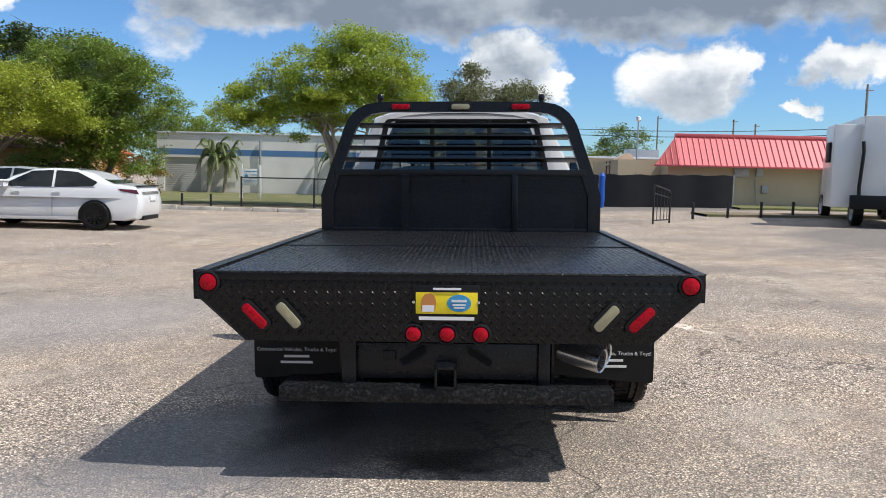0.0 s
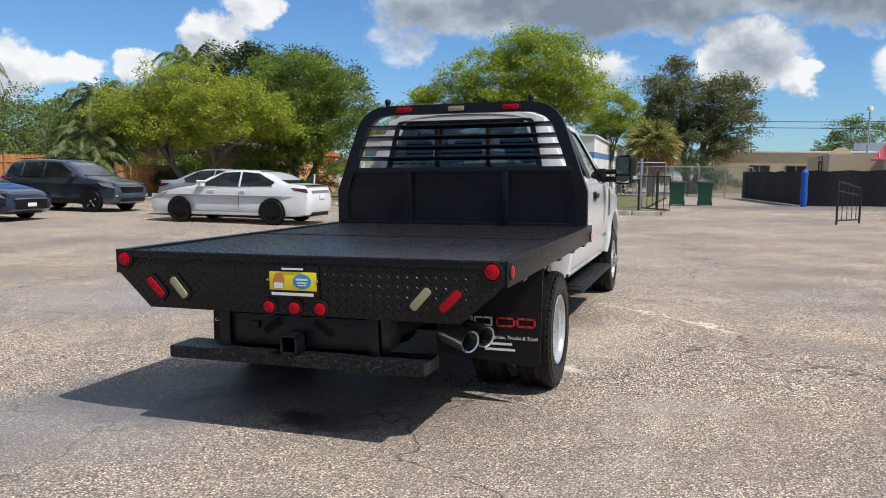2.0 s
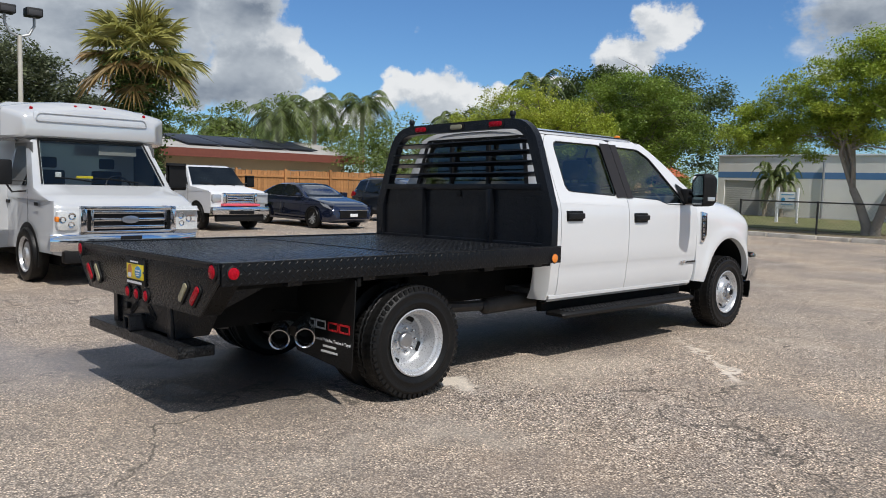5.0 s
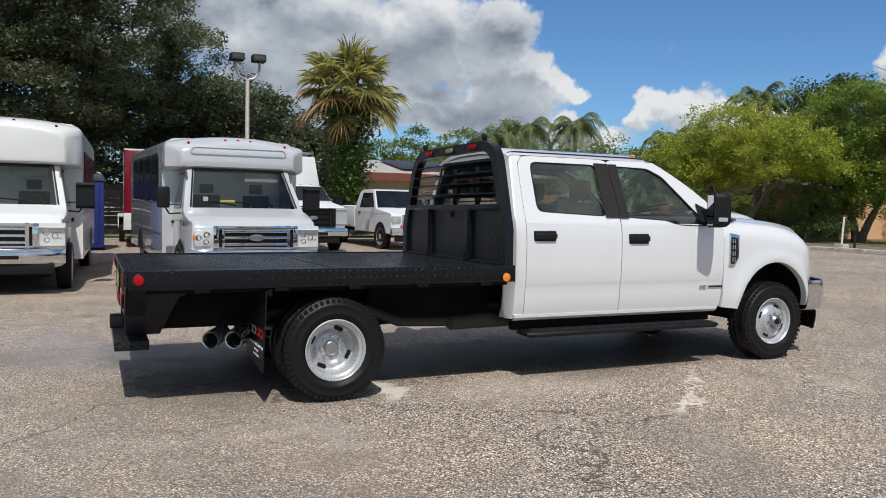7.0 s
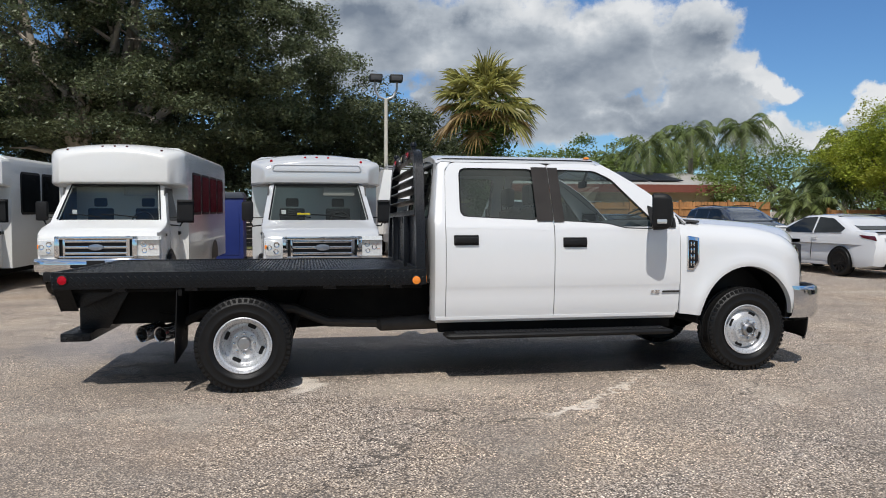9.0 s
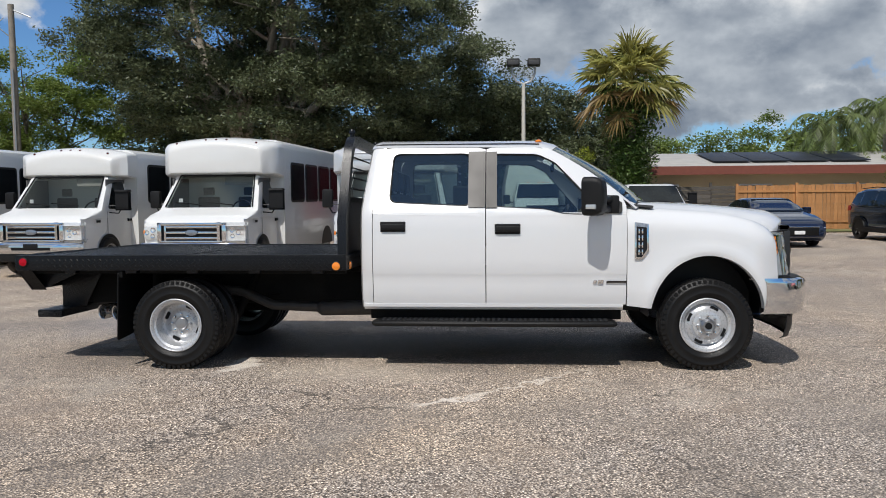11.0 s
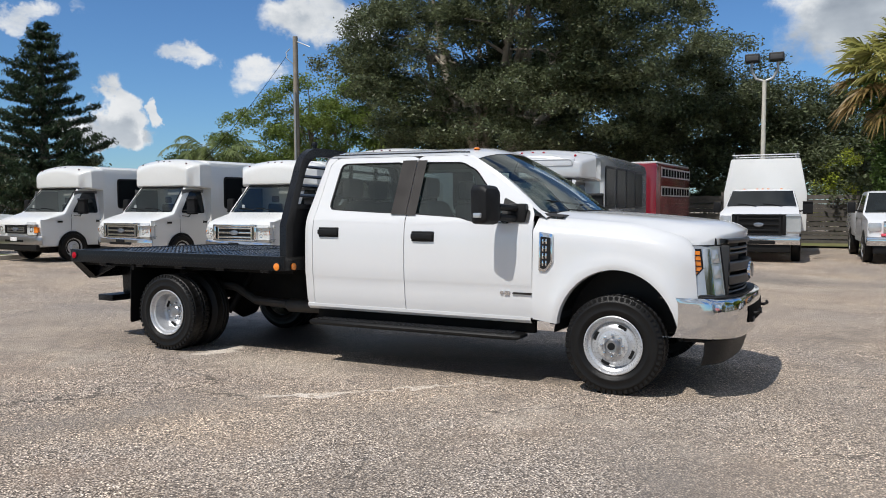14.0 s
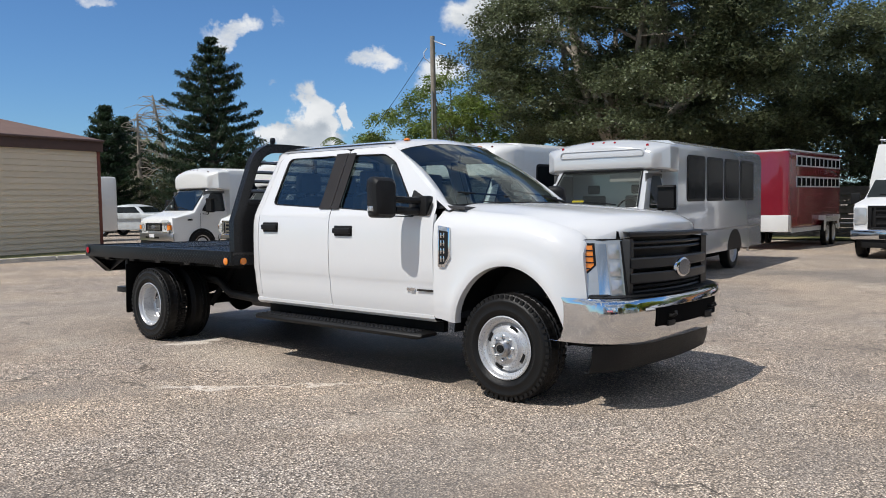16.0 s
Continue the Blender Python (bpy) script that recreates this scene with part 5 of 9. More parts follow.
# ---- ground ----
# heading, size, turn, softness, strength and tint of the marks on the asphalt; dark ones under the truck also deepen
# its shade
STAINS_AND_SHADE = [
    # damp and oil under the tail, with shade and bluish sky reflection in the tint
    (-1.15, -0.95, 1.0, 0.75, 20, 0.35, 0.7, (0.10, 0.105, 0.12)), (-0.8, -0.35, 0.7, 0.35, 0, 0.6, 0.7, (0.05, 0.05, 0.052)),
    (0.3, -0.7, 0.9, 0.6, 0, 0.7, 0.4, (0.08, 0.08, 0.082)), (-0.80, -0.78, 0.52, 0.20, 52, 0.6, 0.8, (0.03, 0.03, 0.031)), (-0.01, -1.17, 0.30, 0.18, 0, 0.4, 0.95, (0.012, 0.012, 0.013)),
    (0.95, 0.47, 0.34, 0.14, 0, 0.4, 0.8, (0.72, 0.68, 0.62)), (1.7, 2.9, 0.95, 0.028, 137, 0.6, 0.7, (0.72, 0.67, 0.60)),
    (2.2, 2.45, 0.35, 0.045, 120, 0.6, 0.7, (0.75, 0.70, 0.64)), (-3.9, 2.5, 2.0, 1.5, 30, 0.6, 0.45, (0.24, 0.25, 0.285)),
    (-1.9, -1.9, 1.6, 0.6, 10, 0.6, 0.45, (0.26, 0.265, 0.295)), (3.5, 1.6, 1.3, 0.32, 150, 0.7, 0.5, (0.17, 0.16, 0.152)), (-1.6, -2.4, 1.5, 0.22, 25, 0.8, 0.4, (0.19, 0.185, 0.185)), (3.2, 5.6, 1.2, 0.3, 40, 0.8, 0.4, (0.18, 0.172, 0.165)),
    # damp below the chassis, tinted darker to deepen the truck's shadow
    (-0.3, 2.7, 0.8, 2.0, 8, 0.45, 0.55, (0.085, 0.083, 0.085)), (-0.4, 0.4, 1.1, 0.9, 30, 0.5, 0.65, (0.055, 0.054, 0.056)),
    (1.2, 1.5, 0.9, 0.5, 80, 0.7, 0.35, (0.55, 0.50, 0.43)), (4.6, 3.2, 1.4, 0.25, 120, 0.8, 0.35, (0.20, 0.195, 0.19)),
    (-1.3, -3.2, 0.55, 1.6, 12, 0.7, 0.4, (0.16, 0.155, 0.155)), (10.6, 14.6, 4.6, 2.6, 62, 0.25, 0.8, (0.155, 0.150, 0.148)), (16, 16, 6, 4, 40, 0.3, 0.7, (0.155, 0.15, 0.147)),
    # two more long dark marks that strengthen the shade under the truck
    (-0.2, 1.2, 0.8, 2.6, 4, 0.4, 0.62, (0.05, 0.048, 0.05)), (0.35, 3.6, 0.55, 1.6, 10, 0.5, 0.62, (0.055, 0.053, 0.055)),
    (4.0, 7.2, 1.5, 0.5, 20, 0.8, 0.4, (0.17, 0.16, 0.15)), (0.6, -3.1, 1.3, 0.35, 170, 0.8, 0.35, (0.20, 0.18, 0.16)), (3.2, -1.4, 1.6, 0.35, 40, 0.8, 0.35, (0.17, 0.155, 0.145)),
    (7.5, 31.5, 7.5, 3.2, 8, 0.3, 0.75, (0.15, 0.148, 0.148)), (4.6, 20.5, 4.5, 0.5, 20, 0.7, 0.45, (0.17, 0.165, 0.16)), (-0.5, 17.5, 5.0, 0.5, 8, 0.7, 0.4, (0.19, 0.182, 0.175)), (6.5, 10.5, 3.0, 0.45, 35, 0.7, 0.4, (0.18, 0.172, 0.165)),
    (-7.2, 8.5, 3.4, 1.1, 20, 0.7, 0.4, (0.20, 0.19, 0.185)), (-11.0, 3.5, 3.5, 1.0, 75, 0.7, 0.45, (0.15, 0.145, 0.14)), (2.5, 12.5, 3.6, 0.7, 15, 0.8, 0.35, (0.22, 0.21, 0.20)),
]


def asphalt():
    m = bpy.data.materials.new("old_asphalt")
    m.use_nodes = True
    n, l = m.node_tree.nodes, m.node_tree.links
    p = n["Principled BSDF"]
    tc = n.new("ShaderNodeTexCoord")

    def nz(s, d=4.0, r=0.55):
        t = n.new("ShaderNodeTexNoise")
        t.inputs["Scale"].default_value, t.inputs["Detail"].default_value, t.inputs["Roughness"].default_value = s, d, r
        l.new(tc.outputs["Object"], t.inputs["Vector"])
        return t.outputs["Fac"]

    def rng(v, a, b, c=0.0, d=1.0):
        r = n.new("ShaderNodeMapRange")
        l.new(v, r.inputs[0])
        for i, x in zip((1, 2, 3, 4), (a, b, c, d)):
            r.inputs[i].default_value = x
        return r.outputs[0]

    def mix(f, a, b, kind="MIX"):
        x = n.new("ShaderNodeMix")
        x.data_type, x.blend_type = "RGBA", kind
        if isinstance(f, float):
            x.inputs["Factor"].default_value = f
        else:
            l.new(f, x.inputs["Factor"])
        for i, v in ((6, a), (7, b)):
            if isinstance(v, tuple):
                x.inputs[i].default_value = (*v, 1)
            else:
                l.new(v, x.inputs[i])
        return x.outputs[2]
    vor = n.new("ShaderNodeTexVoronoi")
    vor.inputs["Scale"].default_value = 92.0
    l.new(tc.outputs["Object"], vor.inputs["Vector"])
    sep = n.new("ShaderNodeSeparateColor")
    l.new(vor.outputs["Color"], sep.inputs[0])
    stone = n.new("ShaderNodeValToRGB")
    e = stone.color_ramp.elements
    e[0].color, e[1].color = (0.055, 0.049, 0.045, 1), (0.96, 0.88, 0.77, 1)
    for pos, c in ((0.28, (0.19, 0.167, 0.145, 1)), (0.55, (0.45, 0.395, 0.34, 1)), (0.72, (0.37, 0.345, 0.32, 1)), (0.88, (0.62, 0.565, 0.50, 1))):
        q = e.new(pos)
        q.color = c
    l.new(sep.outputs[0], stone.inputs[0])
    gaps = rng(vor.outputs["Distance"], 0.30, 0.66, 1.55, 0.5)
    far = rng(nz(0.35, 5.0, 0.6), 0.35, 0.65)
    base = mix(far, (0.88, 0.87, 0.88), (1.26, 1.14, 1.0))
    col = mix(1.0, stone.outputs[0], base, "MULTIPLY")
    joint = n.new("ShaderNodeCombineColor")
    for q in range(3):
        l.new(gaps, joint.inputs[q])
    col = mix(1.0, col, joint.outputs[0], "MULTIPLY")
    patch = rng(nz(1.4, 6.0, 0.62), 0.50, 0.68, 0.0, 0.50)
    col = mix(patch, col, (0.145, 0.132, 0.12))
    rust = rng(nz(0.55, 6.0, 0.65), 0.54, 0.70, 0.0, 0.5)
    col = mix(rust, col, (0.29, 0.225, 0.175))
    wash = rng(nz(0.16, 6.0, 0.6), 0.42, 0.60, 0.0, 0.36)
    col = mix(wash, col, (0.31, 0.288, 0.262))
    pale = rng(nz(0.9, 7.0, 0.66), 0.60, 0.74, 0.0, 0.35)
    col = mix(pale, col, (0.60, 0.55, 0.48))
    worn = rng(nz(0.42, 7.0, 0.68), 0.48, 0.60, 0.0, 0.40)
    col = mix(worn, col, (0.17, 0.158, 0.150))
    bare = rng(nz(0.75, 7.0, 0.7), 0.55, 0.68, 0.0, 0.30)
    col = mix(bare, col, (0.56, 0.52, 0.46))
    # wandering cracks
    warp = n.new("ShaderNodeVectorMath")
    warp.operation = "ADD"
    wt = n.new("ShaderNodeTexNoise")
    wt.inputs["Scale"].default_value, wt.inputs["Detail"].default_value = 1.6, 6.0
    l.new(tc.outputs["Object"], wt.inputs["Vector"])
    l.new(tc.outputs["Object"], warp.inputs[0])
    l.new(wt.outputs["Color"], warp.inputs[1])
    cr = n.new("ShaderNodeTexVoronoi")
    cr.feature = "DISTANCE_TO_EDGE"
    cr.inputs["Scale"].default_value = 0.36
    l.new(warp.outputs[0], cr.inputs["Vector"])
    gate = rng(nz(0.5, 3.0), 0.40, 0.50)
    cm = n.new("ShaderNodeMath")
    cm.operation = "MULTIPLY"
    l.new(rng(cr.outputs["Distance"], 0.0014, 0.0050, 0.75, 0.0), cm.inputs[0])
    l.new(gate, cm.inputs[1])
    col = mix(cm.outputs[0], col, (0.06, 0.055, 0.05))
    # stains with shapes of their own: damp film, drips and oil under the tail, worn pale patches; the truck's shade is
    # painted into the dark ones
    sep3 = n.new("ShaderNodeSeparateXYZ")
    edge = n.new("ShaderNodeVectorMath")
    edge.operation = "MULTIPLY_ADD"
    en = n.new("ShaderNodeTexNoise")
    en.inputs["Scale"].default_value, en.inputs["Detail"].default_value, en.inputs["Roughness"].default_value = 3.2, 7.0, 0.62
    l.new(tc.outputs["Object"], en.inputs["Vector"])
    l.new(en.outputs["Color"], edge.inputs[0])
    edge.inputs[1].default_value = (0.7, 0.7, 0.0)
    l.new(tc.outputs["Object"], edge.inputs[2])
    l.new(edge.outputs[0], sep3.inputs[0])

    def mth(op, a, b):
        q = n.new("ShaderNodeMath")
        q.operation = op
        for i, v in enumerate((a, b)):
            if isinstance(v, (int, float)):
                q.inputs[i].default_value = v
            else:
                l.new(v, q.inputs[i])
        return q.outputs[0]

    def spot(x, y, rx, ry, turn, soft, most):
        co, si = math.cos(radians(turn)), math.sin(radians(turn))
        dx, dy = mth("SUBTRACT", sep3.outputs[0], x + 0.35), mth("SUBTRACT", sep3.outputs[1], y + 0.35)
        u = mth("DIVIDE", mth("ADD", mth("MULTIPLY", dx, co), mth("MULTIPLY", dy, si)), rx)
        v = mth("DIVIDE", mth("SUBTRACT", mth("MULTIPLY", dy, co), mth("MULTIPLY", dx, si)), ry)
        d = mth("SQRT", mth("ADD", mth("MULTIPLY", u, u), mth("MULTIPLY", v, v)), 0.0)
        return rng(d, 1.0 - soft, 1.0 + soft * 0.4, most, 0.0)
    damp_and_shade = None
    for x, y, rx, ry, turn, soft, most, tint in STAINS_AND_SHADE:
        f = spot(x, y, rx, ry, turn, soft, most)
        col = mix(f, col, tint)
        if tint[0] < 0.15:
            damp_and_shade = f if damp_and_shade is None else mth("MAXIMUM", damp_and_shade, f)
    col = mix(1.0, col, (1.16, 1.10, 1.035), "MULTIPLY")
    l.new(col, p.inputs["Base Color"])
    l.new(rng(damp_and_shade, 0.0, 0.9, 0.86, 0.30), p.inputs["Roughness"])
    p.inputs["Specular IOR Level"].default_value = 0.3
    b = n.new("ShaderNodeBump")
    b.inputs["Strength"].default_value, b.inputs["Distance"].default_value = 1.0, 0.007
    l.new(vor.outputs["Distance"], b.inputs["Height"])
    l.new(b.outputs[0], p.inputs["Normal"])
    return m


ASPHALT = asphalt()
xs = sorted({round(v, 2) for v in [*np.arange(-14, 14.1, 0.5), *np.arange(-60, 60.1, 4), -700, -300, -120, 120, 300, 700]})
ys = sorted({round(v, 2) for v in [*np.arange(-10, 26.1, 0.75), *np.arange(-60, 90.1, 4), -700, -300, -120, 140, 300, 700]})
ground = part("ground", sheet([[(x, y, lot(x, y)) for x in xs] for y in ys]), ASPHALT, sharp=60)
tagged(ground, "weathered grey asphalt lot with exposed stone and cracks", "ground", kind="structure")


# ---- parked vehicles ----
CARGLASS = material("car_window", (0.012, 0.015, 0.016), 0.03, vary=0.7, scale=2.2, spec=0.42)
BUSSHIELD = glass("bus_windshield", (0.84, 0.90, 0.87), 0.78, 0.06)
BUSLAMP = material("bus_headlamp", (0.66, 0.67, 0.66), 0.12, 0.15, vary=0.25, scale=30, coat=1.0)
BUSLINING = material("bus_lining", (0.13, 0.13, 0.127), 0.85, vary=0.1)
BUSSEAT = material("bus_seat_cloth", (0.07, 0.07, 0.074), 0.9, vary=0.12, scale=20)
BUSGLASS = material("bus_window", (0.010, 0.012, 0.014), 0.2, vary=0.5, scale=2, spec=0.015)
SILVER = material("silver_paint", (0.60, 0.61, 0.62), 0.16, 0.2, vary=0.02, scale=1.0, coat=0.6)
BUSWHITE = material("bus_white", (0.74, 0.74, 0.72), 0.3, vary=0.04, scale=1.2, coat=0.4, dirt=(0.5, 0.48, 0.44), dirt_amount=0.25)
NAVY = material("navy_paint", (0.016, 0.023, 0.050), 0.12, 0.3, vary=0.05, coat=1.0)
GREYBLUE = material("slate_paint", (0.060, 0.074, 0.100), 0.12, 0.35, vary=0.05, coat=1.0)
GREYCAR = material("grey_paint", (0.40, 0.42, 0.43), 0.2, 0.4, vary=0.05, coat=1.0)
TRAILER_RED = material("trailer_red", (0.20, 0.009, 0.020), 0.22, vary=0.12, coat=0.8)
ALLOY_DARK = material("dark_alloy", (0.02, 0.02, 0.021), 0.3, 0.6)
TAIL_DARK = material("dark_red_lens", (0.10, 0.008, 0.012), 0.12, vary=0.1, coat=1.0)
GALVISH = material("grey_metal_strip", (0.45, 0.46, 0.47), 0.45, 0.4, vary=0.08)
PINKBAND = material("pink_band", (0.75, 0.10, 0.14), 0.5)


def pillow(profile, half, shrink=0.05, steps=(-1, -0.965, -0.86, -0.6, -0.3, 0, 0.3, 0.6, 0.86, 0.965, 1), cut=None):
    """A body between two rounded flanks: a side outline (y, z) with a half width at each point; cut: the stretch of the outline left open for a windshield."""
    cy = sum(p[0] for p in profile) / len(profile)
    cz = sum(p[1] for p in profile) / len(profile)
    bm, rows = bmesh.new(), []
    for k in steps:
        r = []
        pull = shrink * max(0.0, (abs(k) - 0.8) / 0.2) ** 2
        for y, z in profile:
            d = Vector((cy - y, cz - z))
            d = d.normalized() * pull if d.length else d
            r.append((k * half(y, z), y + d.x, z + d.y))
        rows.append(r)
    vs = add_grid(bm, rows, True)
    if cut is not None:
        hole = {v for row in vs[2:-2] for v in (row[cut], row[cut + 1])}
        bmesh.ops.delete(bm, geom=[f for f in bm.faces if all(v in hole for v in f.verts)], context="FACES_ONLY")
    # the flanks close towards a line along the middle of the side
    zs = min(p[1] for p in profile) * 0.55 + max(p[1] for p in profile) * 0.45
    for s, ring in ((-1, vs[0]), (1, vs[-1])):
        last = ring
        for t in (0.2, 0.45, 0.7, 0.9, 1.0):
            nxt = []
            for v, (y, z) in zip(ring, profile):
                zz = v.co.z + (zs - v.co.z) * t
                nxt.append(bm.verts.new((s * half(v.co.y, zz), v.co.y, zz)))
            n = len(nxt)
            for i in range(n):
                bm.faces.new((last[i], last[(i + 1) % n], nxt[(i + 1) % n], nxt[i]))
            last = nxt
    return bm


def flank(poly, half, s, off=0.006, thick=0.006):
    """A panel laid on one flank."""
    bm = bmesh.new()
    cy, cz = sum(p[0] for p in poly) / len(poly), sum(p[1] for p in poly) / len(poly)
    rows = [[(s * (half(cy + (y - cy) * t, cz + (z - cz) * t) + off), cy + (y - cy) * t, cz + (z - cz) * t) for y, z in poly] for t in (1.0, 0.5, 0.03)]
    vs = add_grid(bm, rows, True)
    bm.faces.new(vs[-1])
    return bm


def across(a, b, half, cover=0.86, off=0.008, n=9, cover2=None):
    """A curved pane across the body from outline point a up to b."""
    rows = []
    nrm = Vector((-(b[1] - a[1]), b[0] - a[0])).normalized()
    if nrm.y < 0:
        nrm = -nrm
    for t in (0, 0.25, 0.5, 0.75, 1):
        y, z = a[0] + (b[0] - a[0]) * t + nrm.x * off, a[1] + (b[1] - a[1]) * t + nrm.y * off
        c = cover + ((cover2 or cover) - cover) * t
        rows.append([((-1 + 2 * i / (n - 1)) * half(y, z) * c, y, z) for i in range(n)])
    return sheet(rows)



def road_wheel(parent, x, y, r, width, mat_rim, spokes=0, seg=36):
    s = 1 if x > 0 else -1
    w = tagged(new("wheel"))
    w.parent = parent
    w.matrix_basis = pose(x, y, r, 0, 0, 0 if s > 0 else 180)
    h, q = width / 2, r * 0.66
    part("tyre", lathe([(q - 0.005, -h * 0.8), (q + 0.02, -h * 0.95), (r * 0.86, -h), (r * 0.96, -h * 0.9), (r, -h * 0.7), (r, h * 0.7), (r * 0.96, h * 0.9), (r * 0.86, h), (q + 0.02, h * 0.95), (q - 0.005, h * 0.8)], HUB, seg), RUBBER, w)
    if spokes:
        rim = part("rim", lathe([(q, h * 0.9), (q - 0.012, h * 0.86), (q - 0.02, h * 0.3), (0.001, h * 0.25)], HUB, seg), ALLOY_DARK, w)
        for k in range(spokes):
            bm = bmesh.new()
            add_box(bm, h * 0.62, h * 0.80, -0.018, 0.018, 0.03, q - 0.01, 0.004)
            bmesh.ops.transform(bm, matrix=Matrix.Rotation(2 * math.pi * k / spokes, 4, "X"), verts=bm.verts)
            part("spoke", bm, mat_rim, rim)
        part("hub_cap", lathe([(0.05, h * 0.6), (0.045, h * 0.85), (0.001, h * 0.88)], HUB, 16), mat_rim, rim)
    else:
        part("rim", lathe([(q, h * 0.9), (q - 0.012, h * 0.86), (q - 0.025, h * 0.5), (q * 0.8, h * 0.45), (q * 0.6, h * 0.62), (q * 0.4, h * 0.66), (q * 0.3, h * 0.9), (0.001, h * 0.92)], HUB, seg), mat_rim, w)
    return w


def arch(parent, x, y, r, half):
    """A black sheet on an uncut flank, standing in for the shaded wheel opening."""
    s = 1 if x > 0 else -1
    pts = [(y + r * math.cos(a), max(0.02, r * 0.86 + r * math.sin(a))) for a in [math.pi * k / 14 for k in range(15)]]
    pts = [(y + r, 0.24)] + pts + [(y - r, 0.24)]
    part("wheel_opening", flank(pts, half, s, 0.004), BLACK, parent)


def sedan(name, label, paint, at, rim, group=""):
    L = 2.44

    def half(y, z):
        w = 0.92 * (1 - 0.16 * (abs(y) / L) ** 4)
        w *= 1 - 0.055 * max(0.0, min(z, 0.95) - 0.45) / 0.5
        if z > 0.95:
            w *= 1 - 0.28 * ((z - 0.95) / 0.5) ** 1.1
        if z < 0.45:
            w *= 0.94 + 0.06 * (z / 0.45)
        return w
    car = thing(name, label, "car", at, group)
    prof = [(-2.36, 0.28), (-2.43, 0.45), (-2.45, 0.66), (-2.40, 0.90), (-2.34, 1.045), (-2.05, 1.075), (-1.78, 1.10), (-1.25, 1.33), (-0.85, 1.425), (-0.3, 1.445), (0.15, 1.415), (0.6, 1.24), (1.02, 1.01), (1.5, 0.935), (2.0, 0.83), (2.32, 0.70), (2.43, 0.52), (2.42, 0.32), (2.25, 0.20), (-2.1, 0.22)]
    part("body", pillow(prof, half, 0.07), paint, car, sharp=40)
    part("windshield", across((1.0, 1.02), (0.17, 1.405), half, 0.90), CARGLASS, car)
    part("rear_window", across((-1.80, 1.105), (-0.88, 1.415), half, 0.84), CARGLASS, car)
    for s in (1, -1):
        part("side_window", flank(rounded([(0.82, 1.0), (0.12, 1.365), (-0.38, 1.395), (-0.40, 1.0)], 0.03), half, s), CARGLASS, car)
        part("side_window", flank(rounded([(-0.46, 1.0), (-0.44, 1.395), (-0.95, 1.36), (-1.45, 1.13), (-1.35, 1.03)], 0.03), half, s), CARGLASS, car)
        part("side_skirt", flank([(1.0, 0.24), (-1.0, 0.24), (-1.0, 0.32), (1.0, 0.30)], half, s, 0.01), paint, car)
        part("tail_lamp", flank(rounded([(-2.41, 0.86), (-2.35, 0.97), (-1.92, 0.99), (-2.02, 0.93)], 0.02), half, s, 0.01), TAIL_DARK, car)
        part("head_lamp", flank(rounded([(2.36, 0.62), (2.15, 0.76), (1.75, 0.84), (1.95, 0.72)], 0.02), half, s, 0.008), LAMP_GLASS, car)
        for y in (-0.52, 0.42):
            part("door_handle", box(s * (half(y, 0.86) - 0.003), s * (half(y, 0.86) + 0.016), y - 0.09, y + 0.09, 0.855, 0.885, 0.006), paint, car)
        part("door_line", flank([(-0.425, 0.32), (-0.415, 0.32), (-0.415, 1.0), (-0.425, 1.0)], half, s, 0.003), SEAM, car)
        part("side_mirror", box(s * 0.86, s * 1.03, 0.62, 0.74, 1.0, 1.12, 0.03), paint, car)
        for y in (1.41, -1.41):
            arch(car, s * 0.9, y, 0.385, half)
            road_wheel(car, s * 0.81, y, 0.335, 0.22, rim, 10)
    part("rear_bumper_insert", box(-0.5, 0.5, -2.42, -2.30, 0.24, 0.34, 0.02), PLASTIC, car)
    part("boot_spoiler", box(-0.68, 0.68, -2.39, -2.27, 1.05, 1.068, 0.008), BLACK if paint is WHITE else paint, car)
    part("boot_line", box(-0.55, 0.55, -2.455, -2.35, 0.905, 0.925, 0.006), CHROME, car)
    part("number_plate", box(-0.16, 0.16, -2.475, -2.44, 0.70, 0.80, 0.004), INK_W, car)
    part("front_grille", box(-0.55, 0.55, 2.30, 2.445, 0.36, 0.60, 0.03), BLACK, car)
    part("grille_trim", box(-0.57, 0.57, 2.40, 2.452, 0.60, 0.625, 0.008), CHROME, car)
    part("front_plate", box(-0.15, 0.15, 2.44, 2.46, 0.40, 0.50, 0.004), INK_W, car)
    part("window_trim", tube([(s2 * half(y2, z2) * 1.004, y2, z2) for s2, y2, z2 in ((1, 0.86, 0.985), (1, -0.4, 0.99), (1, -1.4, 1.015))], 0.008, 5), CHROME, car)
    part("window_trim", tube([(-half(y2, z2) * 1.004, y2, z2) for y2, z2 in ((0.86, 0.985), (-0.4, 0.99), (-1.4, 1.015))], 0.008, 5), CHROME, car)
    return car


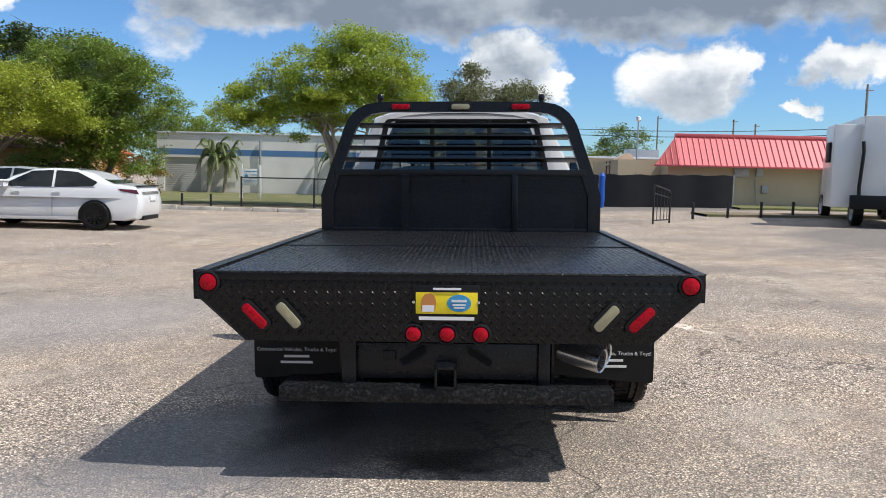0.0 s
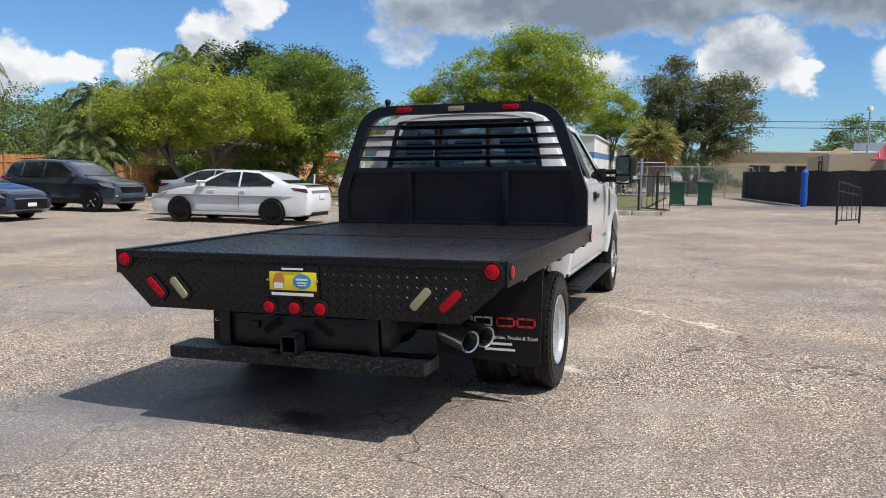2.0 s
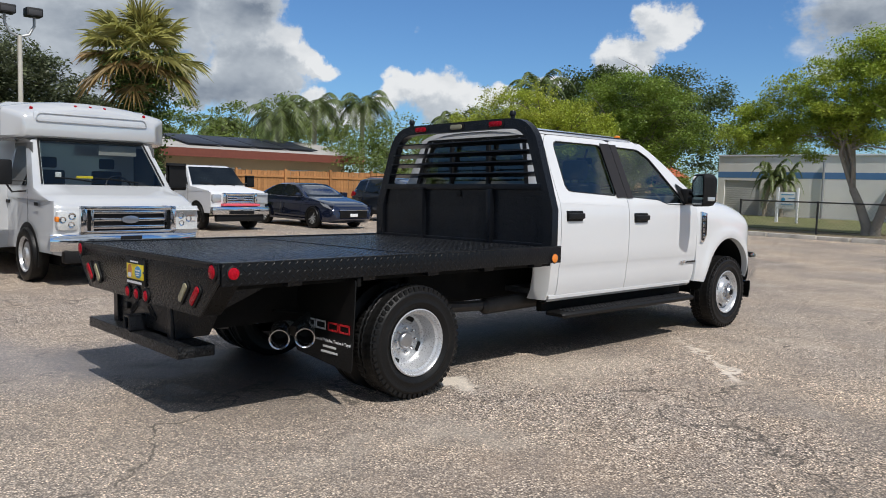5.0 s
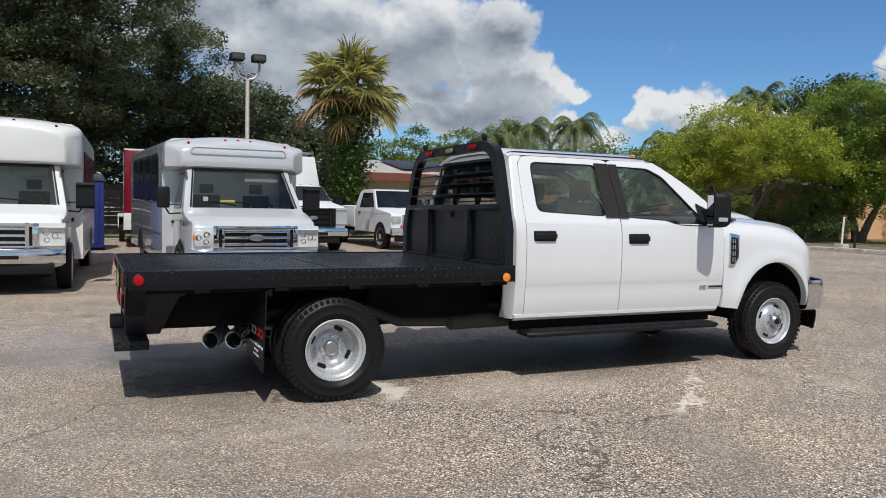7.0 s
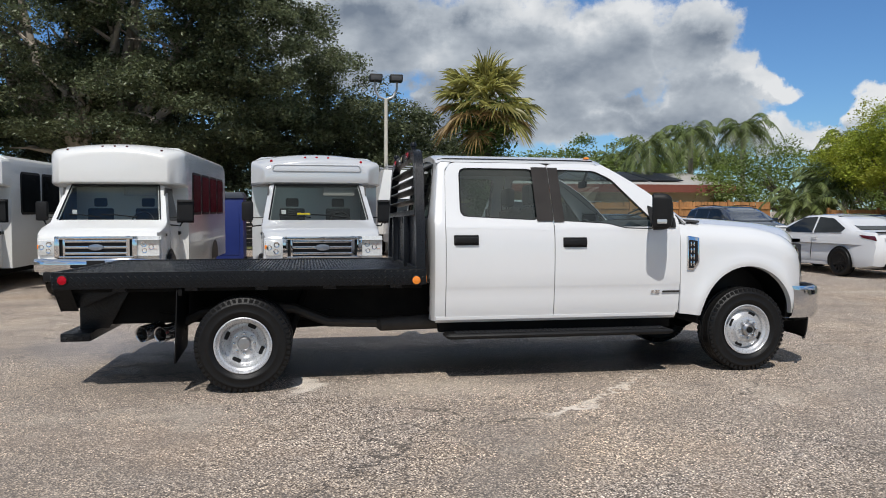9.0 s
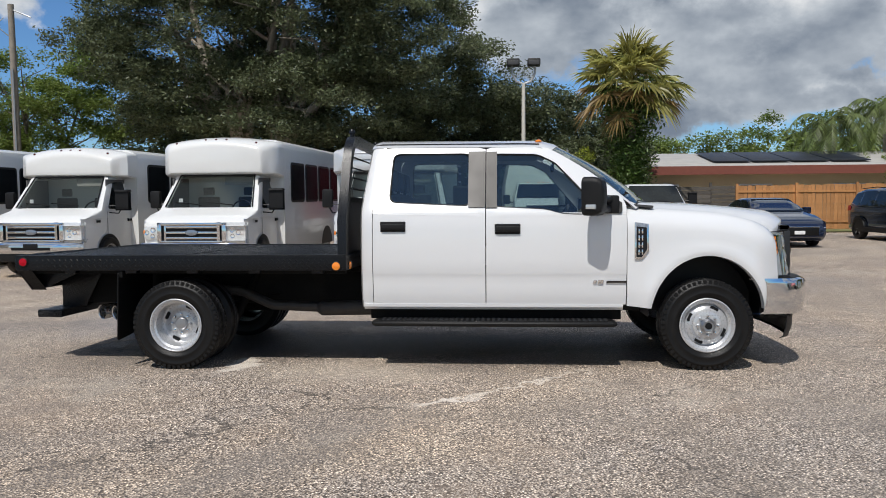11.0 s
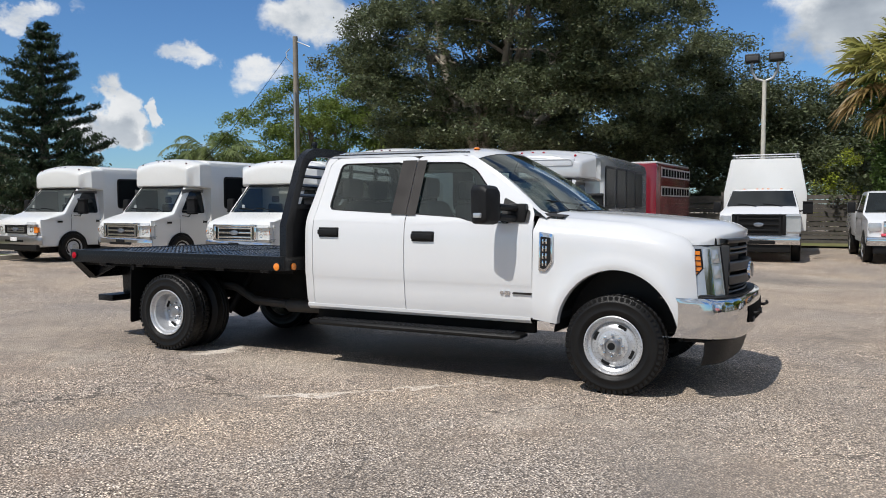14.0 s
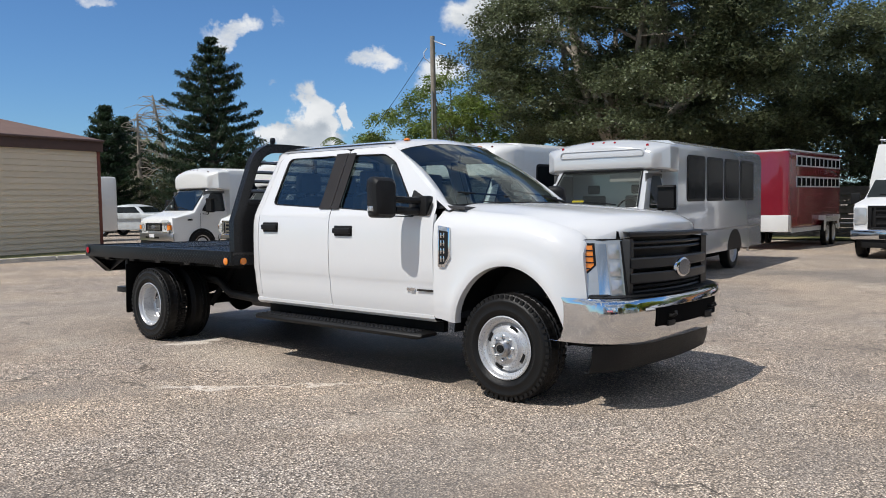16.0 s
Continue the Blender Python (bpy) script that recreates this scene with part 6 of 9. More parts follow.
def crossover(name, label, paint, at, rim):
    def half(y, z):
        w = 0.94 * (1 - 0.17 * (abs(y) / 2.3) ** 4)
        if z > 1.05:
            w *= 1 - 0.24 * ((z - 1.05) / 0.6) ** 1.1
        return w
    car = thing(name, label, "car", at)
    prof = [(-2.15, 0.30), (-2.26, 0.55), (-2.26, 0.95), (-2.12, 1.15), (-1.85, 1.56), (-1.4, 1.66), (-0.5, 1.68), (0.2, 1.64), (0.75, 1.42), (1.2, 1.12), (1.9, 1.0), (2.2, 0.84), (2.30, 0.60), (2.27, 0.35), (2.1, 0.24), (-1.95, 0.26)]
    part("body", pillow(prof, half, 0.08), paint, car, sharp=40)
    part("windshield", across((1.15, 1.15), (0.24, 1.62), half, 0.88), CARGLASS, car)
    part("rear_window", across((-2.10, 1.20), (-1.87, 1.54), half, 0.82), CARGLASS, car)
    for s in (1, -1):
        part("side_window", flank(rounded([(0.92, 1.12), (0.15, 1.57), (-0.36, 1.60), (-0.38, 1.10)], 0.03), half, s), CARGLASS, car)
        part("side_window", flank(rounded([(-0.44, 1.10), (-0.42, 1.60), (-1.2, 1.58), (-1.25, 1.12)], 0.03), half, s), CARGLASS, car)
        part("side_window", flank(rounded([(-1.32, 1.12), (-1.28, 1.57), (-1.75, 1.50), (-1.9, 1.2)], 0.03), half, s), CARGLASS, car)
        part("sill_trim", flank([(1.0, 0.26), (-1.0, 0.26), (-1.0, 0.42), (1.0, 0.42)], half, s, 0.012), PLASTIC, car)
        part("head_lamp", flank(rounded([(2.26, 0.76), (2.1, 0.92), (1.65, 0.96), (1.8, 0.84)], 0.03), half, s, 0.01), LAMP_GLASS, car)
        part("tail_lamp", flank(rounded([(-2.24, 0.92), (-2.14, 1.12), (-1.85, 1.08), (-1.9, 0.95)], 0.03), half, s, 0.01), RED, car)
        part("side_mirror", box(s * 0.90, s * 1.08, 0.72, 0.86, 1.10, 1.24, 0.03), paint, car)
        part("roof_rail", tube([(s * 0.68, 0.2, 1.67), (s * 0.69, -0.6, 1.715), (s * 0.68, -1.5, 1.67)], 0.016, 6), BLACK, car)
        for y in (1.38, -1.33):
            arch(car, s * 0.9, y, 0.415, half)
            road_wheel(car, s * 0.82, y, 0.36, 0.23, rim, 5)
    part("front_grille", box(-0.52, 0.52, 2.20, 2.325, 0.62, 0.82, 0.03), BLACK, car)
    part("lower_grille", box(-0.6, 0.6, 2.15, 2.315, 0.34, 0.46, 0.03), PLASTIC, car)
    part("grille_trim", box(-0.54, 0.54, 2.28, 2.33, 0.815, 0.84, 0.008), CHROME, car)
    for s in (1, -1):
        part("fog_lamp", box(s * 0.62, s * 0.78, 2.16, 2.27, 0.50, 0.56, 0.015), LAMP_GLASS, car)
        part("window_trim", tube([(s * half(y2, z2) * 1.004, y2, z2) for y2, z2 in ((0.95, 1.10), (-0.4, 1.085), (-1.3, 1.105), (-1.9, 1.18))], 0.009, 5), CHROME, car)
        part("door_handle", box(s * (half(-0.5, 0.95) - 0.003), s * (half(-0.5, 0.95) + 0.02), -0.68, -0.5, 0.94, 0.965, 0.006), GREYBLUE, car)
    part("skid_bar", box(-0.55, 0.55, 2.2, 2.33, 0.30, 0.335, 0.01), ALU, car)
    return car


def bright_grille(parent, y, z0, z1, w, bars, frame_mat, bar_mat):
    g = bmesh.new()
    t = 0.055
    for a, b, c, d in ((-w, w, z1 - t, z1), (-w, w, z0, z0 + t * 0.7), (-w, -w + t * 1.6, z0, z1), (w - t * 1.6, w, z0, z1)):
        add_box(g, a, b, y - 0.05, y + 0.03, c, d, 0.012)
    gr = part("grille", g, frame_mat, parent, "bright framed grille")
    part("grille_mesh", box(-w + 0.03, w - 0.03, y - 0.06, y - 0.02, z0 + 0.02, z1 - 0.02), BLACK, gr)
    for s in (1, -1):
        part("grille_column", box(s * (w * 0.74), s * (w * 0.80), y - 0.03, y + 0.02, z0, z1, 0.008), bar_mat, gr)
    for k in range(bars):
        z = z0 + (z1 - z0) * (k + 0.8) / (bars + 0.6)
        part("grille_bar", box(-w * 0.75, w * 0.75, y - 0.03, y + 0.022, z - 0.022, z + 0.022, 0.008), bar_mat, gr)
    m = pose(0, y + 0.026, (z0 + z1) / 2, -90, 0, 0) @ Matrix.Diagonal((1.05, 0.46, 1, 1))
    part("emblem", lathe([(0.125, 0.0), (0.12, 0.012), (0.105, 0.014), (0.001, 0.016)], m, 24), material("emblem_blue", (0.30, 0.33, 0.38), 0.2, 0.7) if "emblem_blue" not in bpy.data.materials else bpy.data.materials["emblem_blue"], gr, "oval emblem")
    return gr


def cab_inside(parent, half):
    """Dark lining, dashboard, wheel and seats behind a bus windshield."""
    w = 0.90
    bm = bmesh.new()
    for a in ((-w, w, -2.16, -2.12, 0.9, 2.06), (-w, w, -2.12, -1.0, 0.9, 0.94), (-w - 0.02, -w, -2.12, -1.25, 0.94, 2.0), (w, w + 0.02, -2.12, -1.25, 0.94, 2.0), (-0.8, 0.8, -2.12, -1.48, 2.03, 2.05)):
        add_box(bm, *a)
    ins = part("cab_lining", bm, BUSLINING, parent)
    for x in (-0.12, 0.16, 0.78):
        part("grab_pole", rod((x, -2.06, 0.94), (x, -2.06, 2.03), 0.028, 8), GALVISH, ins)
    # flat dark sheet on the rear lining, painted shade of the bus interior
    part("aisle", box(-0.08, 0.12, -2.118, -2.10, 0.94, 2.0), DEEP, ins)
    part("sun_visor", box(-0.72, -0.12, -1.50, -1.46, 1.86, 2.02, 0.01), LINER, ins)
    part("dashboard", prism([(-0.93, 1.30), (-1.25, 1.36), (-1.42, 1.30), (-1.42, 1.0), (-0.93, 1.0)], "x", -w + 0.02, w - 0.02, 0.02), DASH, ins)
    for x in (-0.45, 0.45):
        st = bmesh.new()
        add_box(st, x - 0.25, x + 0.25, -2.08, -1.95, 0.98, 1.62, 0.05)
        add_box(st, x - 0.13, x + 0.13, -2.06, -1.96, 1.64, 1.82, 0.04)
        part("cab_seat", st, BUSSEAT, ins)
    m = pose(-0.45, -1.50, 1.36, 62, 0, 180)
    part("steering_wheel", tube([m @ Vector((0.2 * math.cos(a), 0.2 * math.sin(a), 0)) for a in [2 * math.pi * k / 20 for k in range(21)]], 0.016, 6), BLACK, ins)
    part("inspection_card", box(0.60, 0.68, -1.02, -1.005, 1.50, 1.58), INK_W, ins)


def shuttle_bus(label, paint, at, top=2.98, length=7.4, round_cap=True, old=False, open_side=False, badge=False):
    """A cutaway shuttle bus; its bumper stands at y = 0 and it faces along y."""
    bus = thing("shuttle_bus", label, "bus", at, "row of parked shuttle buses")

    def half(y, z):
        w = 1.045 - 0.10 * max(0.0, (y + 0.45) / 0.45) ** 2
        if z > 1.3:
            w -= 0.20 * (z - 1.3)
        return w
    cab = [(-0.16, 0.42), (-0.12, 0.70), (-0.10, 1.06), (-0.17, 1.165), (-0.45, 1.27), (-0.88, 1.40), (-1.42, 2.08), (-2.2, 2.12), (-2.2, 0.42)]
    c = part("cab", pillow(cab, half, 0.05, cut=5), paint, bus, sharp=40)
    part("windshield", across((-0.885, 1.41), (-1.41, 2.07), half, 0.885, 0.008), BUSSHIELD, c, "clear windshield with a dark cab behind", shadow=False)
    cab_inside(c, half)
    part("windshield_seal", tube([(x, -1.39, 2.06) for x in (-0.79, -0.4, 0, 0.4, 0.79)], 0.018, 5), BLACK, c)
    if badge:
        part("window_sticker", box(0.16, 0.40, -0.972, -0.966, 1.495, 1.528), YELLOW, c, "yellow sticker on the windshield")
    part("wiper", tube([(-0.5, -0.90, 1.445), (-0.1, -0.935, 1.49), (0.15, -0.94, 1.50)], 0.012, 5), BLACK, c)
    for s in (1, -1):
        part("pillar_edge", tube([(s * half(-0.885, 1.41) * 0.887, -0.875, 1.415), (s * half(-1.14, 1.74) * 0.887, -1.135, 1.745), (s * half(-1.41, 2.07) * 0.887, -1.40, 2.07)], 0.014, 5), BLACK, c)
    part("wiper", tube([(0.15, -0.90, 1.445), (0.5, -0.935, 1.49), (0.72, -0.94, 1.50)], 0.012, 5), BLACK, c)
    if not old:
        bright_grille(c, -0.06, 0.74, 1.12, 0.69, 3, CHROME, CHROME)
    else:
        bright_grille(c, -0.075, 0.80, 1.04, 0.50, 3, PLASTIC, ALU)
    for s in (1, -1):
        w0, w1 = (0.70, 0.99) if not old else (0.56, 0.86)
        lamp = box(s * w0, s * w1, -0.24, -0.075, 0.78, 1.06, 0.065)
        hl = part("headlamp", lamp, BUSLAMP, c, "clear headlamp")
        for lx, lz, lr in ((w0 + 0.09, 0.98, 0.052), (w0 + 0.10, 0.865, 0.046), (w1 - 0.075, 0.93, 0.05)) if not old else ((w0 + 0.14, 0.92, 0.085),):
            part("lamp_bowl", lathe([(lr, 0.0), (lr * 0.96, 0.006), (lr * 0.6, 0.003), (0.001, 0.001)], pose(s * lx, -0.078, lz, -90), 18), CHROME, hl)
        part("turn_signal", box(s * (w1 - (0.02 if old else 0.10)), s * (w1 + (0.10 if old else 0.004)), -0.23, -0.082 if not old else -0.07, 0.84 if old else 0.90, 0.98, 0.02), AMBER, hl)
        part("cab_window", flank(rounded([(-1.10, 1.38), (-1.50, 1.95), (-1.90, 1.97), (-1.92, 1.36)], 0.07), half, s), CARGLASS, c)
        part("vent_badge", flank([(-0.78, 1.10), (-0.62, 1.10), (-0.62, 1.15), (-0.78, 1.15)], half, s), BLACK, c)
        part("door_line", flank([(-1.06, 0.50), (-1.048, 0.50), (-1.048, 1.33), (-1.06, 1.33)], half, s, 0.003), SEAM, c)
        part("door_handle", box(s * 1.04, s * 1.065, -1.98, -1.85, 1.10, 1.15, 0.01), BLACK, c)
        arm = bmesh.new()
        add_tube(arm, [(s * 1.03, -1.14, 1.30), (s * 1.20, -1.22, 1.28), (s * 1.30, -1.25, 1.45)], 0.015, 6)
        add_tube(arm, [(s * 1.0, -1.18, 1.44), (s * 1.20, -1.23, 1.44), (s * 1.30, -1.25, 1.5)], 0.012, 6)
        mi = part("side_mirror", arm, BLACK, bus, "tall black mirror on a bent arm")
        part("mirror_head", box(s * 1.19, s * 1.40, -1.31, -1.19, 1.38, 1.74, 0.04), PLASTIC, mi)
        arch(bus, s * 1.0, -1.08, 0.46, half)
        road_wheel(bus, s * 0.985, -1.08, 0.39, 0.24, STEEL)
    bm = bmesh.new()
    rows = []
    for x in (-1.06, -1.0, -0.8, -0.4, 0, 0.4, 0.8, 1.0, 1.06):
        y = 0.0 - 0.10 * (abs(x) / 1.0) ** 4
        rows.append([(x, y - 0.14, 0.735), (x, y - 0.02, 0.73), (x, y, 0.70), (x, y, 0.55), (x, y - 0.03, 0.50), (x, y - 0.14, 0.49)])
    b = part("front_bumper", sheet(rows), CHROME if not old else ALU, bus, "bright front bumper")
    part("bumper_slot", box(-0.42, 0.42, -0.03, 0.008, 0.57, 0.63, 0.01), BLACK, b)
    part("front_plate", box(-0.15, 0.15, 0.004, 0.016, 0.60, 0.70, 0.004), INK_W if old else PLASTIC, b)
    part("lower_valance", box(-0.9, 0.9, -0.2, -0.06, 0.33, 0.50, 0.03), PLASTIC, bus)
    # passenger body with its moulded cap
    bw = 1.22
    r = 0.16
    sect = [(-bw, 0.42), (bw, 0.42), (bw, top - 0.22), (bw - 0.05, top - 0.09), (bw - 0.18, top - 0.02), (0, top + 0.03), (-bw + 0.18, top - 0.02), (-bw + 0.05, top - 0.09), (-bw, top - 0.22)]
    rows = [[(x, y, z) for x, z in sect] for y in (-1.98, -2.4, -length + 0.1)] + [[(x * 0.97, -length, 1.7 + (z - 1.7) * 0.97) for x, z in sect]]
    body = part("passenger_body", sheet(rows, closed=True, cap=True), paint, bus)
    caps = []
    front = -1.22 if round_cap else -1.34
    for y, zl, zt, w in ((-2.0, 2.02, top + 0.035, bw + 0.012), (-1.74, 2.04, top + 0.03, bw + 0.016), (-1.60, 2.06, top + 0.01, bw + 0.008), (front - 0.16, 2.07, top - 0.03, bw - 0.09), (front - 0.05, 2.08, top - 0.08, bw - 0.20), (front - 0.01, 2.11, top - 0.13, bw - 0.235), (front, 2.16, top - 0.19, bw - 0.26)):
        r = 0.15 if round_cap else 0.085
        crown = 0.10 if round_cap else 0.13
        zs = zt - crown
        ring = [(-w, zl + 0.03), (-w + 0.03, zl), (w - 0.03, zl), (w, zl + 0.03), (w - 0.004, zs - r)]
        ring += [(w - r + r * math.cos(v), zs - r + r * math.sin(v)) for v in (0.35, 0.7, 1.05, 1.35)]
        ring += [(u * (w - r), zs + crown * (1 - abs(u) ** 2.2)) for u in (0.85, 0.6, 0.3, 0.0, -0.3, -0.6, -0.85)]
        ring += [(-(w - r + r * math.cos(v)), zs - r + r * math.sin(v)) for v in (1.35, 1.05, 0.7, 0.35)]
        ring.append((-w + 0.004, zs - r))
        caps.append([(x, y, z) for x, z in ring])
    cap = part("roof_cap", sheet(caps, closed=True, cap=True), paint, bus, "moulded cap over the cab")
    for x in (-0.85, -0.22, 0, 0.22, 0.85):
        part("marker_lamp", lathe([(0.026, -0.02), (0.022, 0.009), (0.001, 0.014)], pose(x, front - 0.13, top - 0.04 - 0.10 * (abs(x) / 1.0) ** 2.2, -25), 10), RED if badge else TAIL_DARK, cap)
    if badge:
        part("destination_sign", box(-0.86, 0.86, front - 0.06, front + 0.004, 2.31, top - 0.17, 0.03), material("sign_panel", (0.62, 0.64, 0.67), 0.2, vary=0.03, coat=0.5), cap)
        loop = rounded([(-0.84, 2.32), (0.84, 2.32), (0.80, top - 0.19), (-0.80, top - 0.19)], 0.06)
        part("sign_frame", tube([(x, front + 0.008, z) for x, z in loop + loop[:1]], 0.011, 5), GALVISH, cap)
    for s in (1, -1):
        n = 4
        for k in range(n):
            y1 = -2.45 - k * 1.12
            y0 = y1 - 1.02
            if y0 < -length + 0.2:
                break
            fr = part("side_window", prism(rounded([(y0, 1.48), (y1, 1.48), (y1, 2.36), (y0, 2.36)], 0.11), "x", s * (bw - 0.004), s * (bw + 0.012)), BLACK, body, "dark bus window in a black frame")
            part("pane", prism(rounded([(y0 + 0.05, 1.53), (y1 - 0.05, 1.53), (y1 - 0.05, 2.31), (y0 + 0.05, 2.31)], 0.08), "x", s * (bw + 0.006), s * (bw + 0.016)), BUSGLASS, fr)
        part("skirt_line", box(s * (bw - 0.002), s * (bw + 0.006), -length + 0.1, -2.0, 0.88, 0.91), ALU if paint is SILVER else BUSWHITE, body)
        pts = [(-5.45 + 0.50 * math.cos(a), 0.42 + 0.44 * math.sin(a)) for a in [math.pi * k / 14 for k in range(15)]]
        # black sheet on the body side paints the shade of the wheel well
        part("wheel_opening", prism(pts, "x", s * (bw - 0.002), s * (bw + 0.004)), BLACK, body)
        road_wheel(bus, s * 1.09, -5.45, 0.39, 0.22, STEEL)
    part("rear_bumper", box(-1.1, 1.1, -length - 0.10, -length + 0.02, 0.42, 0.62, 0.03), PLASTIC, bus)
    part("underframe", box(-0.8, 0.8, -length + 0.3, -0.5, 0.25, 0.45, 0.02), UNDER, bus)
    return bus


def facing_east(x, y, turn=0.0):
    return pose(x, y, lot(x, y), 0, 0, -90 + turn)


shuttle_bus("silver shuttle bus with a low sign cap, parked in a row", SILVER, facing_east(-6.12, 0.80, 3), 2.63, 7.6, False, badge=True)
shuttle_bus("white shuttle bus with a tall rounded cap, parked in a row", BUSWHITE, facing_east(-6.75, -3.10, -2), 2.83, 7.4)
shuttle_bus("white shuttle bus with five roof markers, parked in a row", BUSWHITE, facing_east(-7.15, -6.56, -3), 2.68, 7.2, False)
shuttle_bus("white shuttle bus beside a wooden pole", BUSWHITE, facing_east(-7.25, -10.45, -3), 2.81, 7.8, False)
shuttle_bus("older white shuttle bus with a narrow black grille", BUSWHITE, facing_east(-7.0, -14.35, -3), 2.72, 6.2, False, old=True)


def work_truck(name, label, at, wide=0.99, tall=1.93, nose=1.22, body="bed", dark_grille=True):
    """A pickup or utility truck; bumper at y = 0, facing along y."""
    t = thing(name, label, "truck", at)

    def half(y, z):
        w = wide - 0.06 * max(0.0, (y + 0.4) / 0.4) ** 2
        if z > 1.28:
            w -= 0.27 * (z - 1.28)
        return w
    k = tall / 1.93
    cab = [(-0.20, 0.50), (-0.14, 0.75), (-0.14, nose - 0.10), (-0.24, nose - 0.01), (-1.30, nose + 0.12), (-1.85, tall - 0.06), (-2.05, tall), (-2.95, tall), (-3.10, tall - 0.1), (-3.2, 1.3), (-3.2, 0.50)]
    c = part("cab", pillow(cab, half, 0.05), WHITE, t, sharp=40)
    part("windshield", across((-1.33, nose + 0.15), (-1.845, tall - 0.062), half, 0.955, 0.012), CARGLASS, c)
    for x in (-0.55, 0.12):
        part("wiper", tube([(x, -1.30, nose + 0.15), (x + 0.28, -1.36, nose + 0.20), (x + 0.50, -1.38, nose + 0.215)], 0.012, 5), BLACK, c)
    bright_grille(c, -0.11, 0.74 if dark_grille else 0.80, nose - 0.06, 0.68 if dark_grille else 0.57, 3 if dark_grille else 4, BLACK if dark_grille else CHROME, PLASTIC if dark_grille else CHROME)
    for s in (1, -1):
        part("headlamp", box(s * (0.70 if dark_grille else 0.60), s * (wide - 0.03), -0.30, -0.115, 0.84, nose - 0.10, 0.05), LAMP_GLASS, c)
        part("cab_window", flank(rounded([(-1.50, 1.34), (-1.92, tall - 0.13), (-2.75, tall - 0.12), (-2.75, 1.32)], 0.05), half, s), CARGLASS, c)
        part("door_line", flank([(-1.5, 0.55), (-1.488, 0.55), (-1.488, 1.3), (-1.5, 1.3)], half, s, 0.003), SEAM, c)
        part("door_handle", box(s * wide, s * (wide + 0.02), -2.85, -2.65, 1.12, 1.17, 0.01), PLASTIC, c)
        mi = part("side_mirror", tube([(s * 0.93, -1.55, 1.36), (s * 1.15, -1.5, 1.40)], 0.025, 6), BLACK, t)
        part("mirror_head", box(s * 1.10, s * 1.30, -1.58, -1.44, 1.32, 1.62, 0.03), PLASTIC, mi)
        arch(t, s * 1.0, -0.98, 0.47, half)
        road_wheel(t, s * (wide - 0.10), -0.98, 0.40, 0.25, STEEL)
        road_wheel(t, s * (wide - 0.10), -4.65, 0.40, 0.25, STEEL)
    b = part("front_bumper", box(-wide - 0.02, wide + 0.02, -0.16, 0.0, 0.48, 0.72, 0.04), CHROME, t, "chrome front bumper")
    # black slab on the bumper face in place of a shaded opening
    part("bumper_opening", box(-0.42, 0.42, -0.02, 0.008, 0.50, 0.60, 0.01), BLACK, b)
    part("air_dam", box(-0.8, 0.8, -0.2, -0.06, 0.28, 0.48, 0.03), PLASTIC, t)
    part("underframe", box(-0.5, 0.5, -6.0, -0.6, 0.45, 0.68, 0.02), UNDER, t)
    if body == "bed":
        bm = bmesh.new()
        for a in ((-wide, -wide + 0.08, -5.9, -3.25, 0.62, 1.34), (wide - 0.08, wide, -5.9, -3.25, 0.62, 1.34), (-wide, wide, -5.98, -5.9, 0.62, 1.34), (-wide, wide, -3.3, -3.22, 0.62, 1.34), (-wide, wide, -5.9, -3.25, 0.62, 0.70)):
            add_box(bm, *a, 0.015)
        part("cargo_bed", bm, WHITE, t)
        for s in (1, -1):
            arch(t, s * 1.0, -4.65, 0.46, lambda y, z: wide)
        part("bumper_band", box(-0.62, 0.62, -0.15, 0.012, 0.735, 0.80, 0.015), PINKBAND, t, "pink band over the bumper")
    else:
        bm = prism([(-1.18, 0.75), (1.18, 0.75), (1.18, 1.9), (0.98, 2.95), (-0.98, 2.95), (-1.18, 1.9)], "y", -6.4, -3.3, 0.04)
        ub = part("service_body", bm, BUSWHITE, t, "tall white enclosed service body")
        rk = bmesh.new()
        for x in (-0.85, 0.85):
            add_rod(rk, (x, -6.2, 3.05), (x, -3.3, 3.05), 0.02)
        for y in (-3.35, -4.7, -6.1):
            add_rod(rk, (-0.95, y, 3.07), (0.95, y, 3.07), 0.02)
            for x in (-0.9, 0.9):
                add_rod(rk, (x, y, 2.93), (x, y, 3.16), 0.016)
        part("roof_rack", rk, ALU, ub)
        for x in (-0.5, -0.15, 0, 0.15, 0.5):
            part("marker_lamp", box(x - 0.03, x + 0.03, -2.14, -2.07, tall - 0.01, tall + 0.022, 0.008), AMBER, c)
    return t


work_truck("utility_truck", "white utility truck with a tall enclosed body", facing_east(-15.5, 4.22, 2), 1.02, 2.0, 1.36, "service")
work_truck("pickup_truck", "white pickup truck with a pink bumper band", facing_east(-16.0, 7.75, 4), 0.94, 1.93, 1.18, "bed", False)
sedan("sedan", "dark blue sedan parked by a wooden fence", NAVY, pose(-17.75, 11.2, lot(-17.7, 11.2), 0, 0, -90 + 3), STEEL)
crossover("crossover_car", "slate grey crossover parked by a wooden fence", GREYBLUE, pose(-18.1, 15.7, lot(-18.1, 15.7), 0, 0, -90 + 4), STEEL)
sedan("sedan", "white sedan with black wheels and tinted windows", WHITE, pose(-10.3, 13.75, lot(-10.3, 13.75), 0, 0, 90 + 3), ALLOY_DARK)
sedan("sedan", "silver grey sedan behind a white sedan", GREYCAR, pose(-11.7, 15.78, lot(-11.7, 15.78), 0, 0, -90 + 3), ALU)

